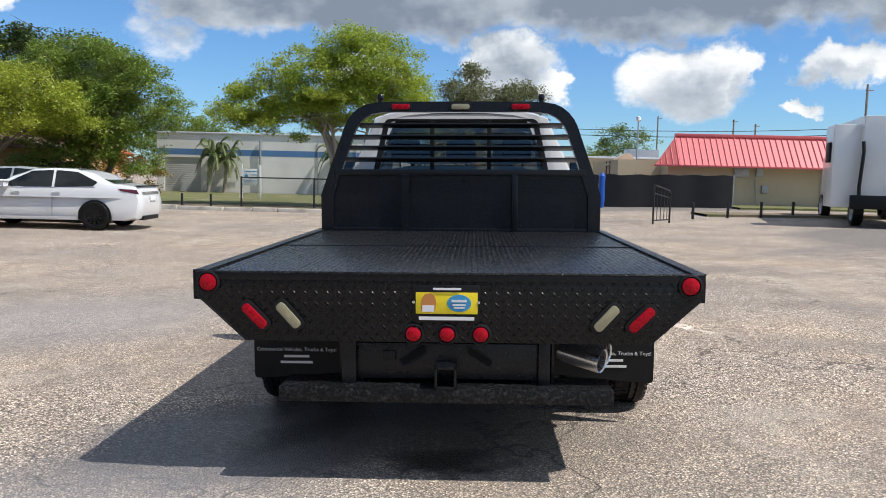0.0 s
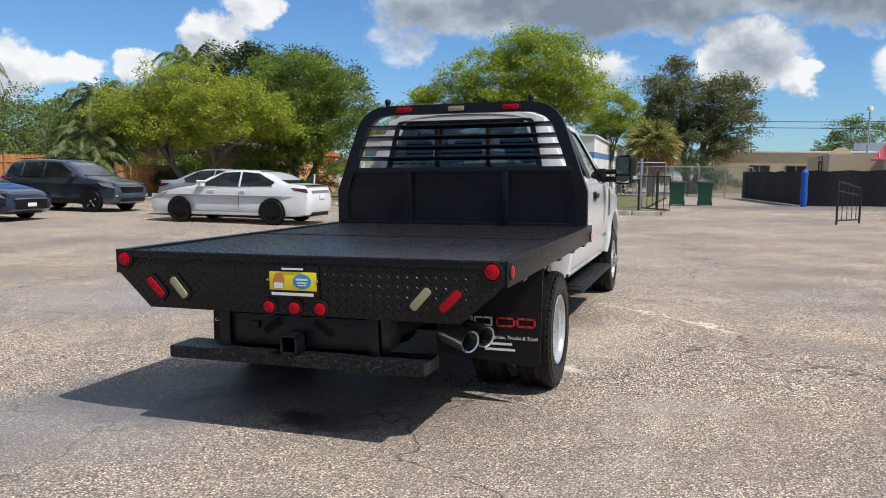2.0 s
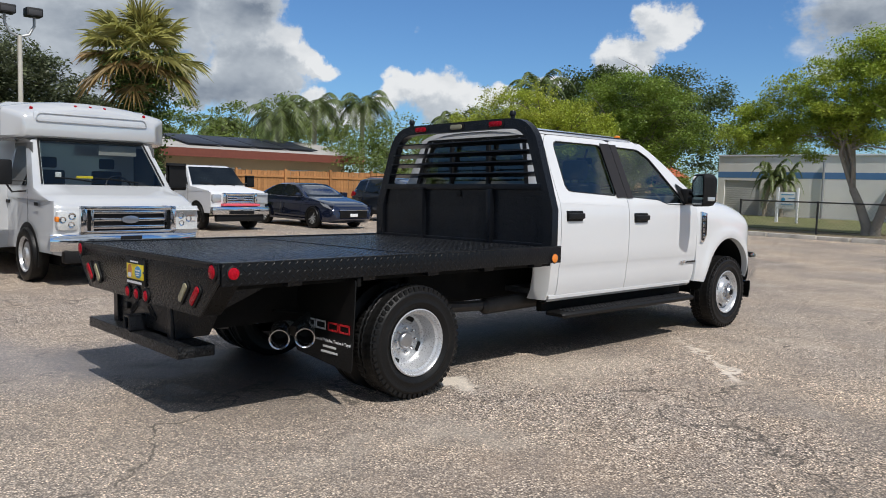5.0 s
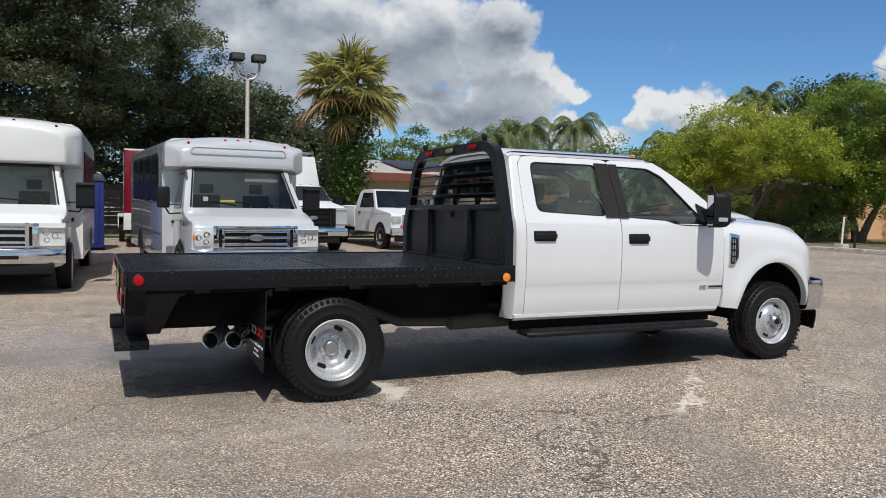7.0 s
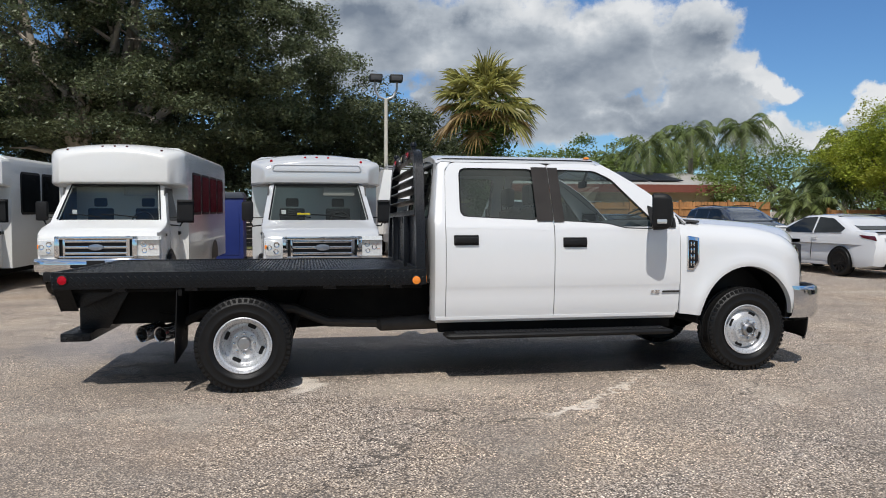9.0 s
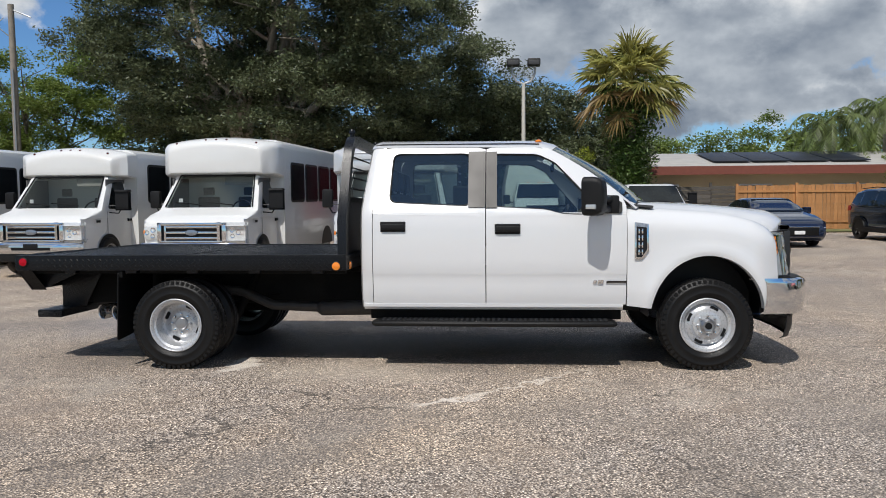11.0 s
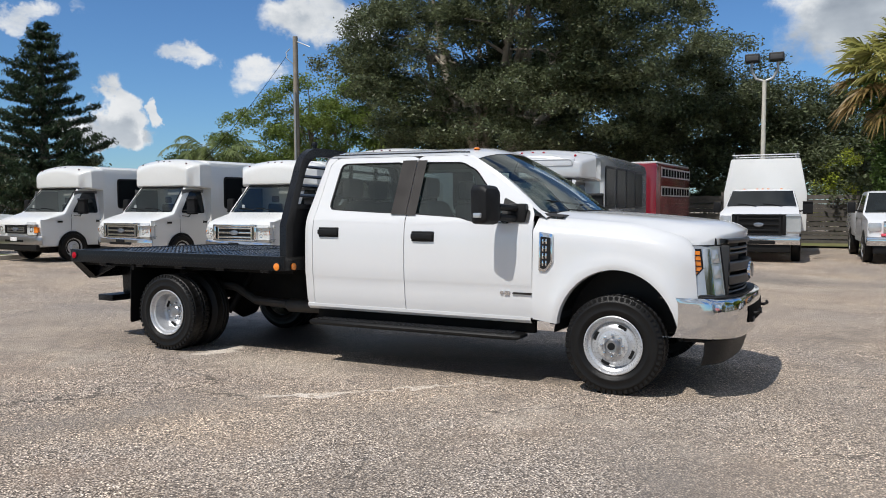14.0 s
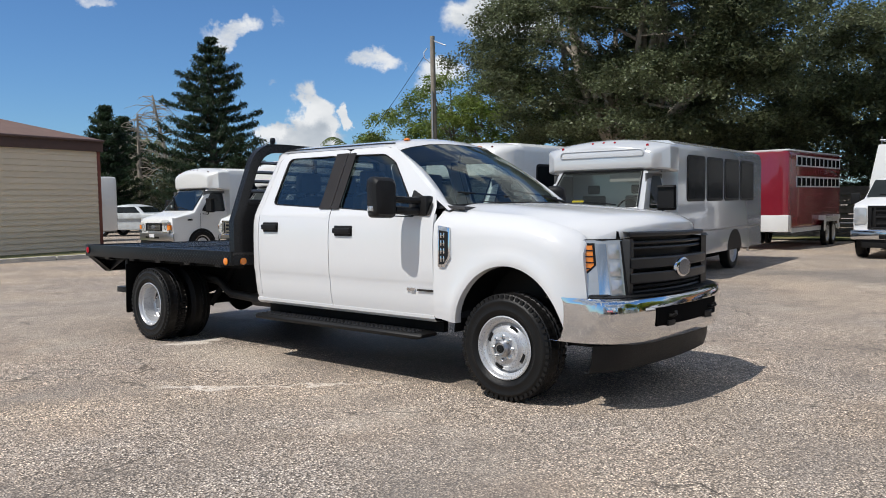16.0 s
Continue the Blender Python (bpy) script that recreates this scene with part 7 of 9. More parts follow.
# horse trailer behind the silver bus
tr = thing("horse_trailer", "dark red horse trailer with two rows of slatted openings", "trailer", pose(-20.4, 0.18, lot(-20.4, 0.18), 0, 0, -92) @ Matrix.Diagonal((0.86, 0.72, 1.05, 1.0)))
sect = rounded([(-1.08, 0.55), (1.08, 0.55), (1.08, 2.74), (-1.08, 2.74)], 0.14, 4)
rows = [[(x * k, y, 1.6 + (z - 1.6) * q) for x, z in sect] for y, k, q in ((-3.6, 1, 1), (0, 1, 1), (3.1, 1, 1), (3.26, 0.97, 0.995), (3.34, 0.88, 0.98), (3.37, 0.7, 0.95))]
part("trailer_body", sheet(rows, closed=True, cap=True), TRAILER_RED, tr)
part("front_skin", box(-1.09, 1.09, 3.0, 3.39, 0.5, 0.98, 0.06), BUSWHITE, tr, "white band round the nose")
part("roof_skin", box(-1.06, 1.06, -3.6, 3.25, 2.735, 2.78, 0.02), BUSWHITE, tr)
part("nose_seam", box(1.075, 1.088, 2.55, 2.60, 0.98, 2.70), GALVISH, tr)
for s in (1, -1):
    for z in (1.78, 2.36):
        strip = part("slat_rail", box(s * 1.076, s * 1.092, -3.5, 2.5, z - 0.04, z + 0.27, 0.006), BUSWHITE, tr, "white frame round the slat openings")
        for k in range(10):
            y = -3.36 + k * 0.59
            # dark plates on the closed side paint the shade behind the slats
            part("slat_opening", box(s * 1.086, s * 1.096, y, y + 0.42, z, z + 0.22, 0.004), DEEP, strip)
    part("side_sill", box(s * 1.06, s * 1.10, -3.6, 2.98, 0.48, 0.60, 0.01), BUSWHITE, tr)
    part("wheel_fender", box(s * 1.06, s * 1.30, -2.6, -0.5, 0.80, 0.88, 0.03), BUSWHITE, tr)
    part("fender_skirt", prism(rounded([(-2.62, 0.45), (-2.62, 0.87), (-0.48, 0.87), (-0.48, 0.45), (-0.62, 0.45), (-0.70, 0.72), (-2.40, 0.72), (-2.48, 0.45)], 0.06), "x", s * 1.27, s * 1.30), BUSWHITE, tr)
    for y in (-2.0, -1.1):
        road_wheel(tr, s * 1.16, y, 0.37, 0.2, STEEL)
part("drawbar", box(-0.08, 0.08, 3.3, 4.4, 0.5, 0.62, 0.01), UNDER, tr)
part("drawbar_jack", rod((0, 4.2, 0.0), (0, 4.2, 0.9), 0.04), ALU, tr)

# blue portable cabin between the buses
po = thing("portable_toilet", "blue plastic portable toilet", "toilet", pose(-17.5, -1.85, lot(-17.5, -1.85), 0, 0, -90))
BLUEPL = material("blue_plastic", (0.010, 0.026, 0.16), 0.5, vary=0.1, scale=3)
part("cabin", box(-0.48, 0.48, -0.6, 0.6, 0.08, 1.95, 0.04), BLUEPL, po)
part("cabin_roof", prism([(-0.54, 1.93), (0.54, 1.93), (0.44, 2.12), (-0.44, 2.12)], "y", -0.64, 0.64, 0.03), material("cabin_roof_grey", (0.06, 0.07, 0.09), 0.5), po)
part("cabin_door", box(-0.36, 0.36, 0.59, 0.62, 0.2, 1.86, 0.02), BLUEPL, po)
part("cabin_skid", box(-0.5, 0.5, -0.55, 0.55, 0.0, 0.09), UNDER, po)

# box truck by the far drive
GALV_DULL = material("dull_aluminium", (0.42, 0.42, 0.42), 0.5, 0.5, vary=0.1)
bt = thing("box_truck", "white box truck with a lift gate", "truck", pose(12.55, 18.3, lot(12.4, 18.3), 0, 0, -14))
part("cargo_box", box(-1.22, 1.22, -0.4, 5.6, 0.95, 3.25, 0.03), BUSWHITE, bt)
part("rear_frame", box(-1.95, -1.20, -0.1, 1.1, 0.58, 3.02, 0.03), BUSWHITE, bt, "white side compartment")
part("black_vent", box(-2.02, -1.94, 0.2, 0.7, 1.9, 2.5, 0.02), PLASTIC, bt)
bm = bmesh.new()
add_tube(bm, [(-1.25, -0.46, 0.6), (-1.28, -0.5, 1.2), (-1.22, -0.5, 2.2), (-1.24, -0.46, 2.5)], 0.05, 8)
add_box(bm, -1.5, 1.2, -0.55, -0.40, 0.55, 0.95, 0.02)
part("lift_gate", bm, BLACK, bt)
part("frame", box(-1.1, 0.8, -0.4, 5.5, 0.6, 0.95, 0.02), UNDER, bt)
part("box_rail", box(-1.24, 1.24, -0.42, 5.6, 0.88, 0.96, 0.01), GALV_DULL, bt)
for z in (1.25, 2.1, 2.9):
    part("box_seam", box(-1.226, -1.218, -0.38, 5.55, z, z + 0.02), GALV_DULL, bt)
for s in (1, -1):
    road_wheel(bt, s * 1.0, 1.1, 0.45, 0.3, STEEL)
    road_wheel(bt, s * 1.0, 6.3, 0.45, 0.3, STEEL)
part("cab", box(-1.0, 1.0, 5.65, 7.3, 0.6, 2.3, 0.12), BUSWHITE, bt)

# old car and small bus behind the shed
oc = thing("classic_car", "pale worn classic car on the drive", "car", pose(-15.9, -31.4, lot(-15.9, -31.4), 0, 0, 28) @ Matrix.Scale(1.12, 4))
PALE = material("worn_pale_paint", (0.50, 0.53, 0.54), 0.5, vary=0.15, dirt=(0.15, 0.13, 0.1), dirt_amount=0.3)


def old_half(y, z):
    w = 0.9 * (1 - 0.2 * (abs(y) / 2.4) ** 4)
    return w * (1 - 0.25 * max(0, (z - 1.0) / 0.5))


part("body", pillow([(-2.35, 0.35), (-2.4, 0.75), (-2.1, 0.98), (-1.5, 1.08), (-1.0, 1.42), (-0.2, 1.5), (0.4, 1.40), (0.8, 1.08), (1.9, 1.0), (2.35, 0.8), (2.4, 0.4), (2.1, 0.3), (-2.1, 0.3)], old_half, 0.08), PALE, oc, sharp=40)
part("windshield", across((0.76, 1.12), (0.42, 1.38), old_half, 0.86), CARGLASS, oc)
part("rear_window", across((-1.45, 1.12), (-1.03, 1.40), old_half, 0.8), CARGLASS, oc)
for s in (1, -1):
    part("side_window", flank(rounded([(0.65, 1.1), (0.3, 1.38), (-0.9, 1.38), (-1.1, 1.1)], 0.04), old_half, s), CARGLASS, oc)
    for y in (1.45, -1.4):
        arch(oc, s, y, 0.42, old_half)
        road_wheel(oc, s * 0.8, y, 0.34, 0.2, STEEL)
sb = thing("white_van", "tall white van standing behind the shed", "van", pose(-9.6, -28.2, lot(-9.6, -28.2), 0, 0, 70))
part("body", box(-1.1, 1.1, -3.0, 3.0, 0.45, 2.92, 0.16), BUSWHITE, sb)
part("door_glass", box(-0.8, 0.2, -3.02, -2.98, 1.0, 2.1, 0.08), CARGLASS, sb)
for s in (1, -1):
    part("side_window", box(s * 1.095, s * 1.11, -2.72, -1.2, 1.35, 2.35, 0.06), CARGLASS, sb)
    for y in (-1.8, 1.8):
        road_wheel(sb, s * 1.0, y, 0.38, 0.22, STEEL)


# ---- kerbs, grass, fences and buildings ----
CONCRETE = material("kerb_concrete", (0.54, 0.50, 0.44), 0.9, vary=0.2, scale=3, bump=0.5, dirt=(0.16, 0.14, 0.12), dirt_amount=0.6)
GRASS = material("grass_green", (0.135, 0.145, 0.050), 0.9, vary=0.4, scale=1.2, fine=40, bump=0.8, dirt=(0.28, 0.22, 0.12), dirt_amount=0.75)
SOIL = material("dry_verge", (0.20, 0.155, 0.10), 0.95, vary=0.3, scale=1.5, bump=0.8, dirt=(0.10, 0.14, 0.03), dirt_amount=0.6)
WALLWHITE = material("white_masonry", (0.80, 0.78, 0.73), 0.85, vary=0.06, scale=0.7, bump=0.3, dirt=(0.40, 0.37, 0.32), dirt_amount=0.3)
STRIPE = material("blue_stripe", (0.10, 0.22, 0.42), 0.8, vary=0.15, scale=1)
GARAGE = material("garage_door", (0.50, 0.50, 0.48), 0.6, vary=0.05)
TANWALL = material("tan_masonry", (0.58, 0.48, 0.32), 0.85, vary=0.07, scale=0.8, bump=0.2, dirt=(0.36, 0.30, 0.2), dirt_amount=0.3)
PINKROOF = material("red_metal_roof", (0.70, 0.15, 0.155), 0.5, vary=0.08, scale=1.5)
ORANGEWALL = material("orange_stucco", (0.70, 0.40, 0.22), 0.9, vary=0.08)
DARKROOF = material("brown_roof", (0.17, 0.105, 0.085), 0.9, vary=0.2, scale=3, bump=0.5)
BROWNROOF = material("brown_metal_trim", (0.085, 0.045, 0.038), 0.6, vary=0.15)
GREYROOF = material("grey_roof", (0.42, 0.40, 0.37), 0.9, vary=0.15, scale=2, bump=0.4)
BROWNTRIM = material("brown_fascia", (0.20, 0.06, 0.04), 0.7, vary=0.15)
NEWWOOD = material("orange_fence_wood", (0.42, 0.20, 0.075), 0.8, vary=0.25, scale=5, bump=0.4, piece=0.16)
OLDWOOD = material("grey_fence_wood", (0.092, 0.081, 0.071), 0.9, vary=0.35, scale=5, bump=0.5, piece=0.22)
SIDING = material("tan_siding", (0.74, 0.61, 0.46), 0.75, vary=0.05, scale=2, piece=0.05)
BLACKSTEEL = material("black_fence_steel", (0.015, 0.015, 0.015), 0.5, vary=0.2)
GALV = material("galvanised_steel", (0.40, 0.41, 0.42), 0.5, 0.7, vary=0.12)
SCREEN = material("black_screen_cloth", (0.014, 0.014, 0.016), 0.9, vary=0.3, scale=1.5, bump=0.3)
POLEWOOD = material("weathered_pole", (0.26, 0.23, 0.19), 0.9, vary=0.3, scale=4, bump=0.5)
CLOTHBLUE = material("blue_tarp", (0.01, 0.09, 0.45), 0.6)
WHITEPLASTIC = material("white_boards", (0.75, 0.76, 0.77), 0.5, vary=0.04)
GREENBIN = material("green_bin", (0.015, 0.09, 0.05), 0.5, vary=0.1)


def slab(name, label, mat, x0, x1, y0, y1, up, category, n=8, bevel=0.0):
    """A low strip that follows the ground."""
    bm = bmesh.new()
    rows = []
    for i in range(n + 1):
        x = x0 + (x1 - x0) * i / n
        rows.append([(x, y0, lot(x, y0) - 0.2), (x, y0, lot(x, y0) + up), (x, (y0 + y1) / 2, lot(x, (y0 + y1) / 2) + up * 1.02), (x, y1, lot(x, y1) + up), (x, y1, lot(x, y1) - 0.2)])
    vs = add_grid(bm, rows)
    return tagged(part(name, bm, mat), label, category, kind="structure")


random.seed(5)
# north verge: kerb stones, soil, grass
slab("verge_north", "dry soil and weeds behind a kerb", SOIL, -30, 0.6, 22.75, 26.5, 0.10, "verge", 16)
slab("lawn", "patchy green lawn before a white building", GRASS, -24, -0.2, 26.5, 41.9, 0.12, "lawn", 16)
kerb = tagged(new("kerb_north"), "broken pale concrete kerb stones", "kerb", kind="structure")
x = -24.0
while x < 0.4:
    L = random.uniform(0.9, 1.8) if x < -6 else random.uniform(0.7, 1.2)
    bm = bmesh.new()
    add_box(bm, 0, L - 0.06, 0, 0.26, -0.1, 0.14 + random.uniform(-0.02, 0.02), 0.03)
    part("kerb_stone", bm, CONCRETE, kerb, at=pose(x, 22.55, lot(x, 22.5), random.uniform(-2, 2), 0, random.uniform(-3, 3)))
    x += L
# chain-link fence with black posts
fence = tagged(new("fence_chain_link"), "low chain-link fence with black steel posts and rail", "fence", kind="structure")
posts = [-8.72, -5.96, -3.12, -0.3]
for k, xx in enumerate(posts):
    z = lot(xx, 24)
    part("post", rod((xx, 24, z - 0.1), (xx, 24, z + 1.24), 0.035, 10), BLACKSTEEL, fence)
for a, b in zip(posts, posts[1:]):
    part("top_rail", rod((a, 24, lot(a, 24) + 1.2), (b, 24, lot(b, 24) + 1.2), 0.024, 8), BLACKSTEEL, fence)
    bm = bmesh.new()
    n = int((b - a) / 0.14)
    for i in range(n):
        x0 = a + (b - a) * i / n
        z = lot(x0, 24)
        for d in (1, -1):
            p, q = Vector((x0, 24.0, z + (0.05 if d > 0 else 1.18))), Vector((min(x0 + 1.13, b), 24.0, 0))
            run = q.x - p.x
            q.z = p.z + d * run
            add_rod(bm, p, q, 0.0035, 3)
            if x0 - a < 0.15:
                for j in range(1, 8):
                    p2 = Vector((a, 24.0, z + 0.05 + j * 0.141 if d > 0 else z + 1.18 - j * 0.141))
                    run = 1.13 - j * 0.141
                    add_rod(bm, p2, p2 + Vector((run, 0, d * run)), 0.0035, 3)
    tagged(part("chain_mesh", bm, BLACKSTEEL, fence), kind="stuff")
for xx in (-10.95, -9.85, -13.2, -15.4, -17.6, -19.8):
    tagged(part("bollard", rod((xx, 23.9, lot(xx, 23.9) - 0.1), (xx, 23.9, lot(xx, 23.9) + 0.55), 0.045, 10), BLACKSTEEL), "short black steel post in the verge", "bollard", "posts along the verge")
# open gate leaf with posts
gate = thing("metal_gate", "open black steel gate leaf", "gate", pose(-0.25, 24.1, lot(0, 24)))
part("gate_post", rod((0, 0, -0.1), (0, 0, 2.0), 0.05, 10), GALV, gate)
part("gate_post", rod((0.55, 0.5, -0.1), (0.55, 0.5, 1.55), 0.04, 10), BLACKSTEEL, gate)
bm = bmesh.new()
for z in (0.2, 1.35):
    add_rod(bm, (0.05, 0, z), (1.1, -1.5, z), 0.022, 8)
for k in range(6):
    t = k / 5
    add_rod(bm, (0.05 + 1.05 * t, -1.5 * t, 0.2), (0.05 + 1.05 * t, -1.5 * t, 1.35), 0.012, 6)
part("gate_frame", bm, BLACKSTEEL, gate)
# white notice board
sg = thing("notice_board", "white timber notice board with printed panel", "sign", pose(-11.0, 33.0, lot(-11, 33), 0, 0, 0))
for s in (1, -1):
    part("board_post", box(s * 0.42, s * 0.52, -0.05, 0.05, 0.0, 1.75, 0.01), WHITEPLASTIC, sg)
part("board_panel", box(-0.43, 0.43, -0.02, 0.02, 0.75, 1.55, 0.005), WHITEPLASTIC, sg)
part("printed_mark", lathe([(0.09, 0), (0.001, 0.004)], pose(-0.2, -0.022, 1.2, 90, 0, 0), 16), SKYBLUE, sg)
for z, w in ((1.42, 0.3), (1.25, 0.16), (1.1, 0.16), (0.95, 0.28)):
    part("print_bar", box(0.02 if w < 0.2 else -w, 0.35 if w < 0.2 else w, -0.026, -0.02, z, z + 0.03), SKYBLUE, sg)

# white building with blue stripe
wb = thing("white_building", "low white masonry building with a blue stripe", "building", pose(0, 0, 0))
z0, z1 = 0.05, 3.64
X0, X1, Y0, Y1 = -19.4, -4.45, 42.0, 60.0
gx0, gx1, gz = -18.95, -16.7, 2.2
for a in ((X0, gx0, Y0, Y0 + 0.3, z0, z1), (gx1, X1, Y0, Y0 + 0.3, z0, z1), (gx0, gx1, Y0, Y0 + 0.3, gz, z1), (X0, X0 + 0.3, Y0 + 0.3, Y1, z0, z1), (X1 - 0.3, X1, Y0 + 0.3, Y1, z0, z1), (X0, X1, Y1 - 0.3, Y1, z0, z1)):
    part("wall", box(*a), WALLWHITE, wb)
part("roof", box(X0 + 0.2, X1 - 0.2, Y0 + 0.2, Y1 - 0.2, z1 - 0.4, z1 - 0.15), GREYROOF, wb)
part("roof_edge", box(X0 - 0.08, X1 + 0.08, Y0 - 0.08, Y0 + 0.3, z1, z1 + 0.10, 0.02), WHITEPLASTIC, wb)
part("roof_edge", prism([(Y0 + 0.3, z1 + 0.1), (Y1, z1 - 0.4), (Y1, z1 - 0.5), (Y0 + 0.3, z1)], "x", X1 - 0.1, X1 + 0.1), WHITEPLASTIC, wb)
part("painted_stripe", box(X0 - 0.004, X1 + 0.004, Y0 - 0.006, Y0 + 0.02, 2.36, 2.72), STRIPE, wb)
part("painted_stripe", box(X1 - 0.02, X1 + 0.006, Y0 + 0.02, Y1, 2.36, 2.72), STRIPE, wb)
door = part("garage_door", box(gx0, gx1, Y0 + 0.10, Y0 + 0.16, z0, gz), GARAGE, wb)
for k in range(16):
    z = z0 + 0.05 + k * 0.13
    part("door_slat", box(gx0 + 0.02, gx1 - 0.02, Y0 + 0.08, Y0 + 0.105, z, z + 0.115, 0.006), GARAGE, door)
part("wall_lamp", box(-15.6, -15.2, Y0 - 0.25, Y0, 2.85, 3.05, 0.03), GALV, wb)
part("downpipe", rod((-13.0, Y0 - 0.12, 0.1), (-13.0, Y0 - 0.12, 3.3), 0.07, 10), GALV, wb)
for xx in (-9.5, -7.2):
    part("wall_conduit", rod((xx, Y0 - 0.04, 0.1), (xx, Y0 - 0.04, 3.3), 0.025, 8), GALV, wb)
hut = thing("side_gate", "tall chain-link gate beside a white building", "gate", pose(-3.6, 43.5, 0.05))
bm = bmesh.new()
for a, b in (((0, 0, 0), (0, 0, 2.1)), ((1.3, 0.3, 0), (1.3, 0.3, 2.1)), ((0, 0, 2.1), (1.3, 0.3, 2.1)), ((1.5, 0.3, 0), (1.5, 0.3, 2.1)), ((3.2, 0.6, 0), (3.2, 0.6, 2.1)), ((1.5, 0.3, 2.1), (3.2, 0.6, 2.1))):
    add_rod(bm, a, b, 0.03, 6)
part("gate_frame", bm, GALV, hut)

# chain-link yard fence, bins and tan building beyond the drive
for x, lab in ((0.75, "green wheeled bin with a closed lid"), (1.95, "green wheeled bin with a closed lid")):
    b = thing("wheeled_bin", lab, "bin", pose(x, 32.2, lot(x, 32.2)), "green bins")
    rows = [[(sx * w, sy * w * 1.1, z) for sx, sy in ((-1, -1), (1, -1), (1, 1), (-1, 1))] for w, z in ((0.27, 0.05), (0.34, 1.0))]
    part("bin_body", sheet(rows, closed=True, cap=True), GREENBIN, b)
    part("bin_lid", box(-0.37, 0.37, -0.42, 0.42, 0.99, 1.10, 0.04), GREENBIN, b)
    for s in (1, -1):
        part("bin_wheel", rod((s * 0.25, 0.33, 0.12), (s * 0.32, 0.33, 0.12), 0.12, 14), RUBBER, b)
yf = tagged(new("fence_yard"), "galvanised chain-link yard fence", "fence", kind="structure")
for k in range(6):
    x = -3.0 + k * 1.5
    part("post", rod((x, 44, 0.05), (x, 44, 1.95), 0.035, 8), GALV, yf)
part("top_rail", rod((-3, 44, 1.92), (4.5, 44, 1.92), 0.025, 8), GALV, yf)
bm = bmesh.new()
for k in range(55):
    x = -3 + k * 0.136
    add_rod(bm, (x, 44, 0.1), (x + 1.8 if x + 1.8 < 4.5 else 4.5, 44, 1.9 if x + 1.8 < 4.5 else 0.1 + 4.5 - x), 0.006, 3)
    add_rod(bm, (x, 44, 1.9), (x + 1.8 if x + 1.8 < 4.5 else 4.5, 44, 0.1 if x + 1.8 < 4.5 else 1.9 - 4.5 + x), 0.006, 3)
tagged(part("chain_mesh", bm, GALV, yf), kind="stuff")
tb = thing("tan_building", "low tan masonry building with small windows", "building", pose(0, 0, 0))
part("wall", box(2.4, 15.5, 58, 70, 0, 3.15), TANWALL, tb)
part("wall", box(15.5, 26, 56, 70, 0, 3.05), TANWALL, tb)
part("roof_edge", box(2.2, 15.55, 57.85, 70, 3.15, 3.3, 0.02), WHITEPLASTIC, tb)
part("roof_edge", box(15.6, 26, 55.85, 70, 3.05, 3.2, 0.02), WHITEPLASTIC, tb)
for x in (4.9, 7.4):
    wdw = part("window", box(x, x + 1.5, 57.95, 58.02, 1.55, 2.25), material("window_surround", (0.3, 0.2, 0.15), 0.7) if "window_surround" not in bpy.data.materials else bpy.data.materials["window_surround"], tb)
    part("pane", box(x + 0.08, x + 0.70, 57.93, 57.96, 1.62, 2.18), CARGLASS, wdw)
    part("pane", box(x + 0.80, x + 1.42, 57.93, 57.96, 1.62, 2.18), CARGLASS, wdw)
part("roof_unit", box(12.5, 15.0, 60, 62, 3.2, 4.0, 0.03), GALV, tb)
# black screened fence
sf = tagged(new("fence_screened"), "fence covered with black screen cloth", "fence", kind="structure")
for (ax, ay, bx, by) in ((4.0, 44.5, 6.1, 33.4), (6.15, 32.7, 12.3, 32.6)):
    n = 14
    rows = []
    for i in range(n + 1):
        t = i / n
        sag = 0.03 * math.sin(i * 2.1)
        p = Vector((ax + (bx - ax) * t + 0.04 * math.sin(i * 1.7), ay + (by - ay) * t + 0.05 * math.cos(i * 1.3), 0))
        g = lot(p.x, p.y)
        rows.append([(p.x, p.y, g + z + (sag if z > 1 else 0)) for z in (0.02, 0.6, 1.2, 1.56)])
    part("screen_panel", sheet(rows, 0.01), SCREEN, sf)
    for i in range(5):
        t = i / 4
        part("post", rod((ax + (bx - ax) * t, ay + (by - ay) * t + 0.06, 0), (ax + (bx - ax) * t, ay + (by - ay) * t + 0.06, lot(bx, by) + 1.62), 0.03, 8), GALV, sf)
tagged(part("rolled_tarp", lathe([(0.12, 0), (0.16, 0.4), (0.13, 1.0), (0.15, 1.5), (0.05, 1.65)], pose(6.05, 32.3, lot(6, 32.3)), 10, True), CLOTHBLUE), "rolled blue tarp standing at a fence", "tarp")
# play frame with a pale canopy
pf = thing("play_frame", "wooden play frame with a pale canopy", "playground", pose(8.4, 40.0, 0.2))
bm = bmesh.new()
for x in (-0.8, 0.8):
    for y in (-0.6, 0.6):
        add_box(bm, x - 0.05, x + 0.05, y - 0.05, y + 0.05, 0, 2.3)
add_box(bm, -0.85, 0.85, -0.65, 0.65, 1.5, 1.6)
for k in range(6):
    add_box(bm, -0.8 + k * 0.3, -0.72 + k * 0.3, -0.64, -0.6, 1.6, 2.0)
part("timber", bm, BROWNTRIM, pf)
part("canopy", prism([(-1.0, 2.05), (0.0, 2.75), (0.25, 2.75), (0.9, 2.05)], "y", -0.7, 0.7, 0.02), material("canopy_cloth", (0.5, 0.38, 0.28), 0.8), pf)

